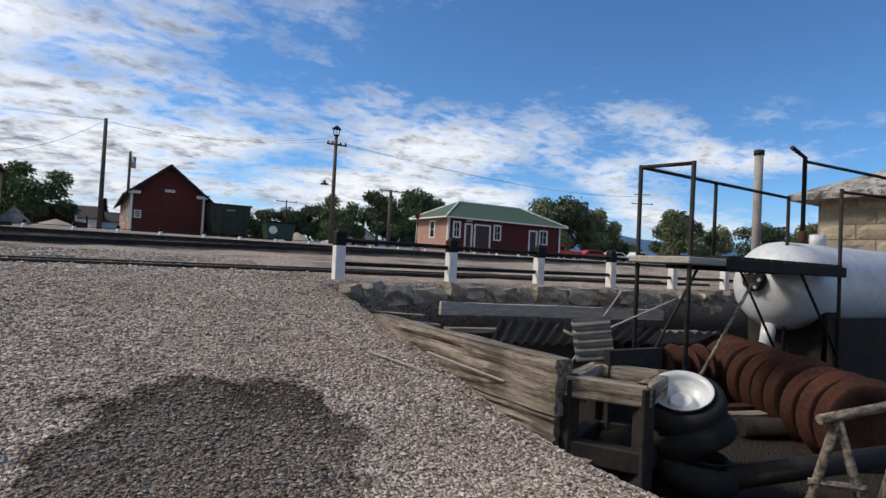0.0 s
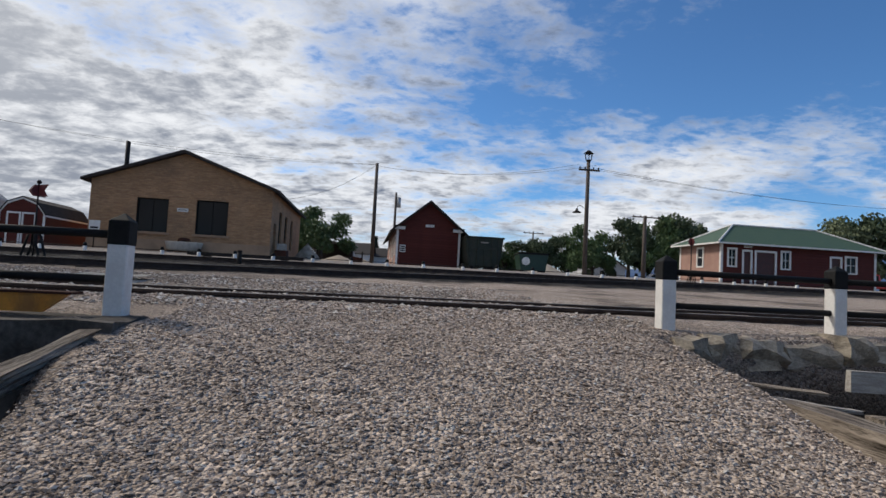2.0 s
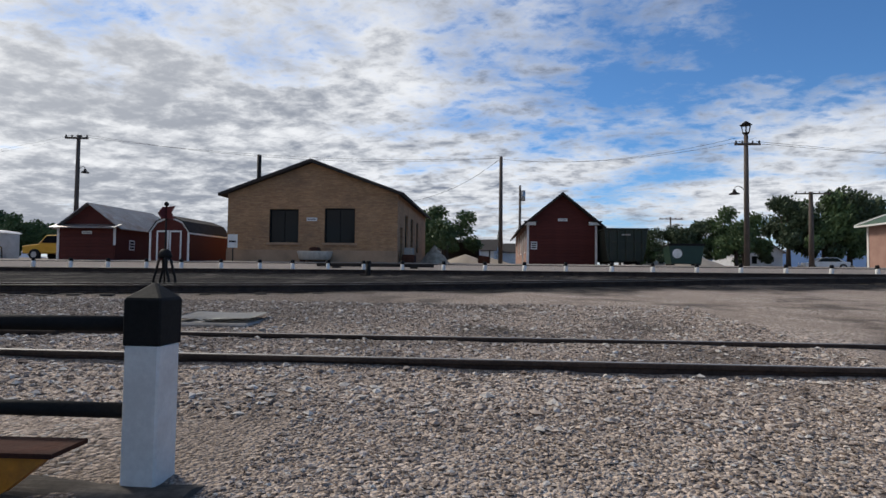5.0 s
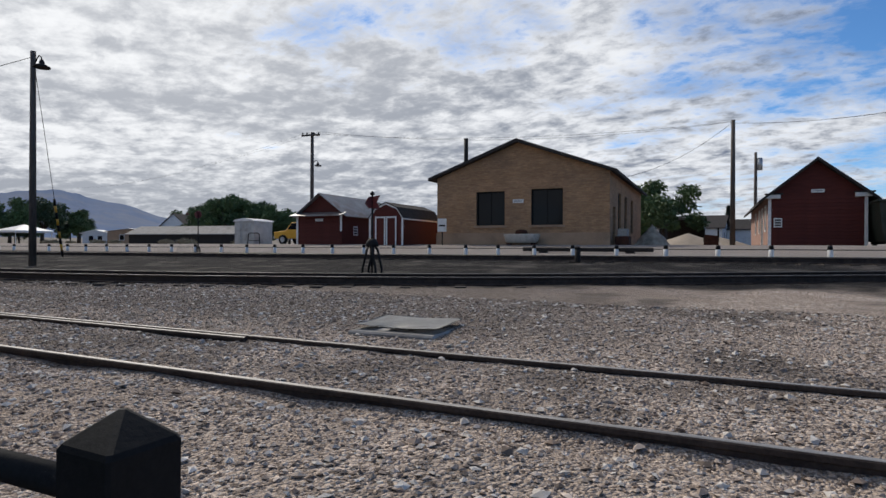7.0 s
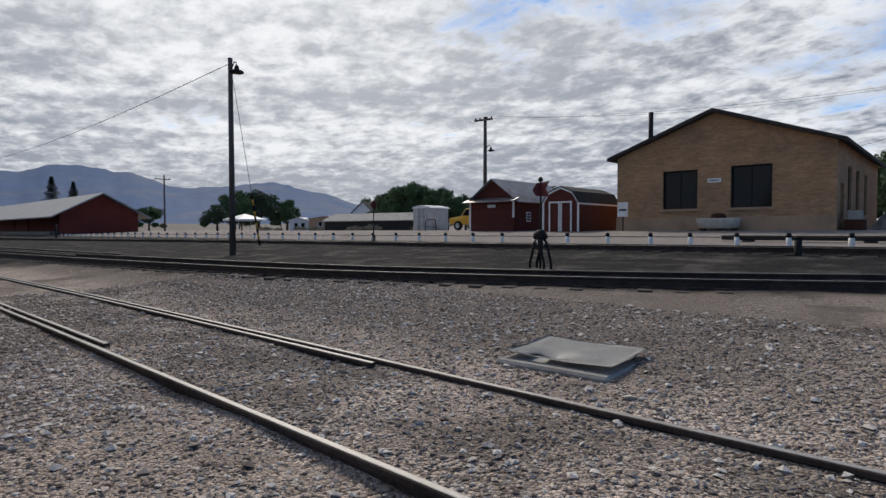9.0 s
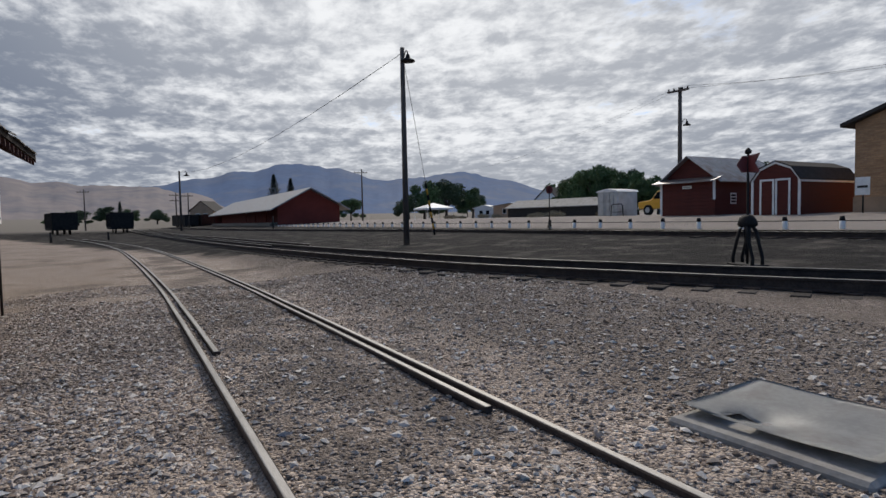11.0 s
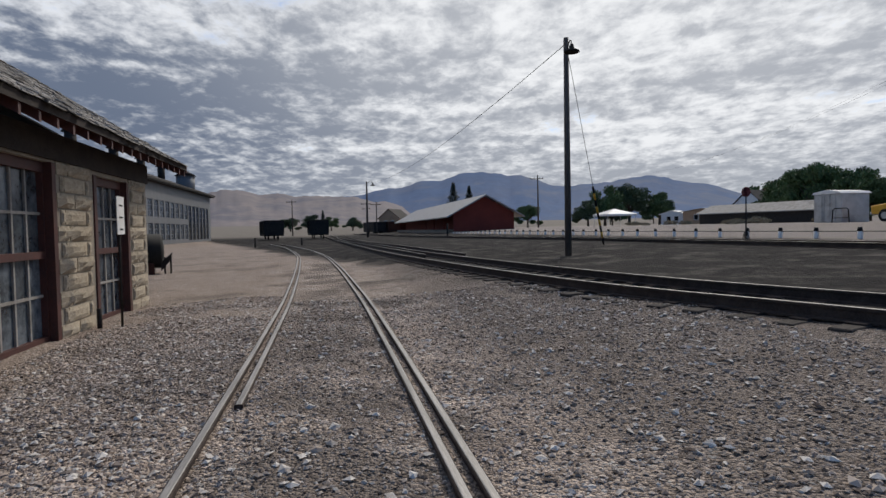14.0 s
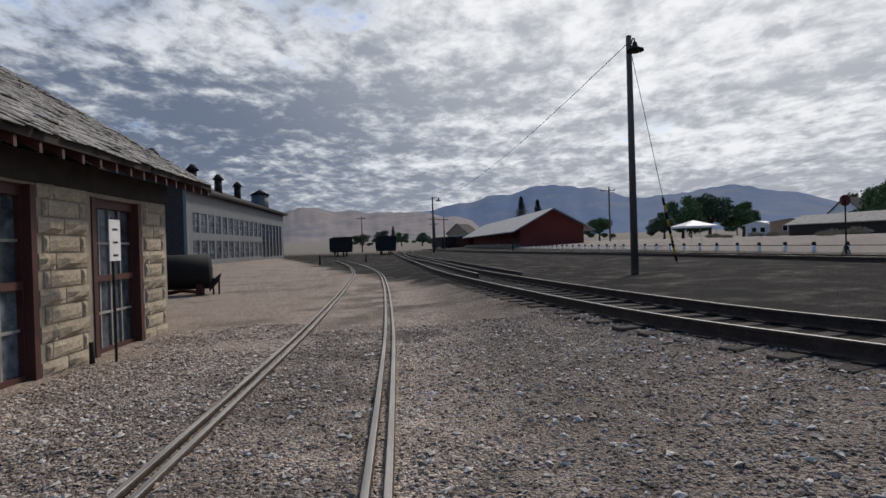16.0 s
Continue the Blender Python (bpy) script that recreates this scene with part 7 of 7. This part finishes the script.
def tree(x, y, h, w, kind, label, seed=0):
    """A broad tree of unit height, scaled to h metres high and w wide."""
    key = (kind, seed % 3)
    if key not in TREES:
        mat = {"green": LEAF, "dark": LEAF_DARK, "pale": LEAF_PALE}[kind]
        rnd = random.Random(seed + 5)
        trunk = B()
        tube(trunk, (0, 0, 0), (0.01, 0, 0.32), 0.035, 0.024, 8)
        blobs = []
        for k in range(13):
            a = rnd.uniform(0, 6.28)
            rr = rnd.uniform(0.05, 0.34)
            top = Vector((rr * math.cos(a), rr * math.sin(a), rnd.uniform(0.40, 0.84) - rr * 0.25))
            tube(trunk, (0.01, 0, 0.26), top, 0.014, 0.005, 5)
            blobs.append((top.x, top.y, top.z, rnd.uniform(0.14, 0.22)))
        for k in range(5):
            a = rnd.uniform(0, 6.28)
            blobs.append((0.4 * math.cos(a), 0.4 * math.sin(a), rnd.uniform(0.2, 0.42), 0.12))
        TREES[key] = (mesh_of("trunk", trunk, BARK), leaf_mesh("crown", seed + 9, blobs, 9500, 0.020, mat))
    tr, cr = TREES[key]
    t = thing("tree", pose(x, y, ground_z(x, y) - 0.1, 0, 0, seed * 47 % 360), label, "tree", "trees")
    t.scale = (w * 1.1, w * 1.1, h * 1.14)
    piece("trunk", tr, t, Matrix())
    piece("crown", cr, t, Matrix())
    return t


tree(-4.6, 62, 6.0, 7.4, "green", "round dense green tree", 3)
for i, (x, y, h, w) in enumerate(((19, 78, 4.8, 6), (22.5, 76, 5.4, 6), (26, 77, 6.2, 6.5), (29.5, 75, 7.4, 7), (32.5, 80, 6.2, 6.5), (36, 76, 9.0, 8), (39.5, 75, 9.2, 8), (43.0, 76, 10.0, 9), (46.5, 78, 8.8, 8), (13.5, 72, 4.6, 5.5), (16, 76, 4.2, 5))):
    tree(x, y, h, w, "green" if i % 3 == 0 else "dark", "dark leafy tree behind the yard", i)
for i, (x, y, h, w) in enumerate(((61, 68, 9.5, 9), (67, 70, 11.0, 10), (73, 69, 9.5, 9), (79, 72, 8.5, 8), (96, 70, 11.5, 10), (103, 74, 12.0, 11), (109, 70, 9.0, 9), (120, 66, 10.5, 12), (131, 62, 11.5, 12), (140, 58, 10.5, 12), (88, 75, 5.5, 7))):
    tree(x, y, h, w, "dark" if i % 2 else "pale", "tall dark tree beyond the parked vehicles", i)
for i, (x, y, h, w) in enumerate(((-9.5, 76, 7.0, 7.5), (-13, 78, 6.0, 7), (-75, 72, 6.2, 6.5), (-71, 71, 6.8, 6.5), (-67, 70, 7.6, 7), (-63, 71, 6.4, 6.5), (-59, 70, 5.8, 6), (-55.5, 70, 5.2, 5.5), (-52, 71, 5.0, 5.5), (-45, 66, 5.0, 5.5), (-40, 68, 5.4, 6), (-23.5, 60, 5.2, 5), (-20.5, 61, 4.8, 5))):
    tree(x, y, h, w, ("green", "dark", "pale")[i % 3] if i > 8 else "green", "leafy tree behind the outbuildings", i)
for i, (x, y, h, w) in enumerate(((-122, 69, 8.6, 9), (-124, 76, 9.4, 10), (-123, 83, 7.4, 8), (-120, 64, 5.5, 7), (-125, 52, 5.0, 6), (-128, 45, 5.2, 7), (-128, 112, 8.5, 10), (-126, 120, 11.0, 11), (-122, 128, 13.0, 12), (-124, 138, 12.5, 12), (-150, 100, 7, 9), (-250, 2, 7, 10), (-260, 10, 6, 9), (-270, -8, 6, 10), (-255, -14, 5, 9), (-230, 18, 5, 8))):
    tree(x, y, h, w, "dark" if i % 2 else "green", "far dark tree below the mountains", i)


def conifer(x, y, h, w, seed):
    rnd = random.Random(seed)
    t = thing("conifer", pose(x, y, ground_z(x, y) - 0.1), "dark far conifer behind the barn", "tree", "conifers")
    part("trunk", tube(B(), (0, 0, 0), (0, 0, h * 0.9), 0.18, 0.04, 7), BARK, t)
    vs, fs = [], []
    for _ in range(2200):
        z = rnd.random() ** 0.8
        r = w / 2 * (1 - z) * (0.55 + 0.45 * abs(math.sin(z * 26))) * (rnd.random() ** 0.5)
        a = rnd.uniform(0, 6.28)
        p = Vector((r * math.cos(a), r * math.sin(a), h * (0.1 + 0.9 * z)))
        d = Vector((math.cos(a), math.sin(a), -0.35)) * 0.4
        s = Vector((-math.sin(a), math.cos(a), 0)) * 0.14
        k = len(vs)
        vs += [tuple(p - s), tuple(p + s), tuple(p + d)]
        fs.append((k, k + 1, k + 2))
    me = bpy.data.meshes.new("needles")
    me.from_pydata(vs, [], fs)
    me.materials.append(CONIFER)
    piece("needles", me, t, Matrix())


conifer(-125, 35.2, 10.2, 7.6, 1)
conifer(-127, 39.2, 9.6, 6.4, 2)
conifer(-130, 75, 9.8, 4.5, 3)
conifer(-250, 6.5, 9, 5, 4)
conifer(1.8, 110, 7.0, 3.0, 5)
for k, (x, y, s) in enumerate(((-47, 52, 1.5), (-60, 56, 1.9), (-66, 58, 1.6), (-72, 55, 1.4), (-80, 58, 1.7), (-88, 57, 1.5), (-44, 40, 1.0), (-95, 60, 1.6), (-70, 48, 1.0))):
    me = leaf_mesh("brush", 40 + k, [(0, 0, 0.28, 0.5), (0.45, 0.1, 0.2, 0.38), (-0.45, 0, 0.22, 0.4)], 700, 0.055, BRUSH, 0.6)
    ob = new("sagebrush", me)
    ob.matrix_world = pose(x, y, ground_z(x, y)) @ Matrix.Diagonal((s, s, s * 0.8, 1))
    tagged(ob, "dry tan brush on bare ground", "bush", "dry brush")


# ---- loose gravel ----
def scatter_stones(name, label, count, seed, region, size, material):
    rng = np.random.default_rng(seed)
    base = np.array([(1, 0, 0), (-0.9, 0.15, 0.1), (0.1, 1, 0), (0, -1, 0.1), (0.1, 0, 0.8), (0, 0.1, -0.7)], float)
    tri = np.array([(0, 2, 4), (2, 1, 4), (1, 3, 4), (3, 0, 4), (2, 0, 5), (1, 2, 5), (3, 1, 5), (0, 3, 5)])
    pts = []
    while len(pts) < count:
        for x, y in zip(*region(rng, 4000)):
            # none in the flangeways or on the rails
            if any(abs(y - c) < 0.055 for c in (7.70, 9.205)) and x > -30:
                continue
            pts.append((x, y))
            if len(pts) == count:
                break
    verts = np.empty((count, 6, 3))
    for i, (x, y) in enumerate(pts):
        s = size[0] + (size[1] - size[0]) * rng.random() ** 2.4
        q = base * (1 + rng.normal(0, 0.2, (6, 1))) * np.array([1.15, 0.85, 0.6]) * s
        a, b = rng.uniform(0, 6.283), rng.normal(0, 0.35)
        ca, sa, cb, sb = math.cos(a), math.sin(a), math.cos(b), math.sin(b)
        r = np.array([[ca, -sa * cb, sa * sb], [sa, ca * cb, -ca * sb], [0, sb, cb]])
        verts[i] = q @ r.T + (x, y, ground_top(x, y) + s * 0.26)
    faces = (tri[None] + 6 * np.arange(count)[:, None, None]).reshape(-1, 3)
    me = bpy.data.meshes.new(name)
    me.from_pydata(verts.reshape(-1, 3).tolist(), [], faces.tolist())
    me.materials.append(material)
    return tagged(new(name, me), label, "gravel", kind="stuff")


def stone_material():
    m = bpy.data.materials.new("loose_stones")
    m.use_nodes = True
    tr = m.node_tree
    bsdf = tr.nodes["Principled BSDF"]
    geo = tr.nodes.new("ShaderNodeNewGeometry")
    r = geo.outputs["Random Per Island"]
    col = mix_node(tr, r, (0.12, 0.092, 0.073), (0.80, 0.665, 0.555))
    pale = math_node(tr, "FRACT", math_node(tr, "MULTIPLY", r, 37.0))
    col = mix_node(tr, ramp_node(tr, pale, 0.90, 0.99), col, (0.62, 0.59, 0.55))
    brown = math_node(tr, "FRACT", math_node(tr, "MULTIPLY", r, 91.0))
    col = mix_node(tr, math_node(tr, "MULTIPLY", ramp_node(tr, brown, 0.7, 0.95), 0.6), col, (0.20, 0.135, 0.10))
    n = noise_node(tr, geo.outputs["Position"], 60.0, 3.0)
    col = mix_node(tr, math_node(tr, "MULTIPLY", n, 0.35), col, (0.14, 0.12, 0.105))
    sep = tr.nodes.new("ShaderNodeSeparateXYZ")
    tr.links.new(geo.outputs["Position"], sep.inputs[0])
    col = mix_node(tr, 0.62, col, oil_mix(tr, geo.outputs["Position"], sep.outputs[0], sep.outputs[1], col))
    tr.links.new(col, bsdf.inputs["Base Color"])
    bsdf.inputs["Roughness"].default_value = 0.95
    bsdf.inputs["Specular IOR Level"].default_value = 0.15
    return m


LOOSE = stone_material()
PALE_STONE = surf("pale_stones", (0.42, 0.37, 0.32), (0.70, 0.645, 0.58), 9, 0.95, 0.3, 60)


def ramp_region(rng, n):
    return rng.uniform(-1.3, 3.0, n), rng.uniform(-0.3, 6.5, n)


def yard_region(rng, n):
    return rng.uniform(-14, 3.0, n), 6.0 + 7.2 * rng.random(n)


def shop_region(rng, n):
    return rng.uniform(-15, -5, n), rng.uniform(5.3, 7.6, n)


scatter_stones("ramp_gravel", "loose grey and brown gravel on the ramp", 62000, 1, ramp_region, (0.006, 0.018), LOOSE)
scatter_stones("yard_gravel", "loose grey gravel between the rails", 92000, 2, yard_region, (0.007, 0.024), LOOSE)
scatter_stones("shop_gravel", "loose pale gravel beside the stone shop", 26000, 3, shop_region, (0.007, 0.027), LOOSE)
scatter_stones("large_stones", "scattered larger grey stones", 1800, 4, yard_region, (0.018, 0.042), LOOSE)
scatter_stones("pale_gravel", "scattered small pale stones in the yard", 6000, 5, yard_region, (0.010, 0.040), PALE_STONE)
scatter_stones("pale_gravel", "scattered small pale stones beside the stone shop", 1500, 6, shop_region, (0.010, 0.034), PALE_STONE)
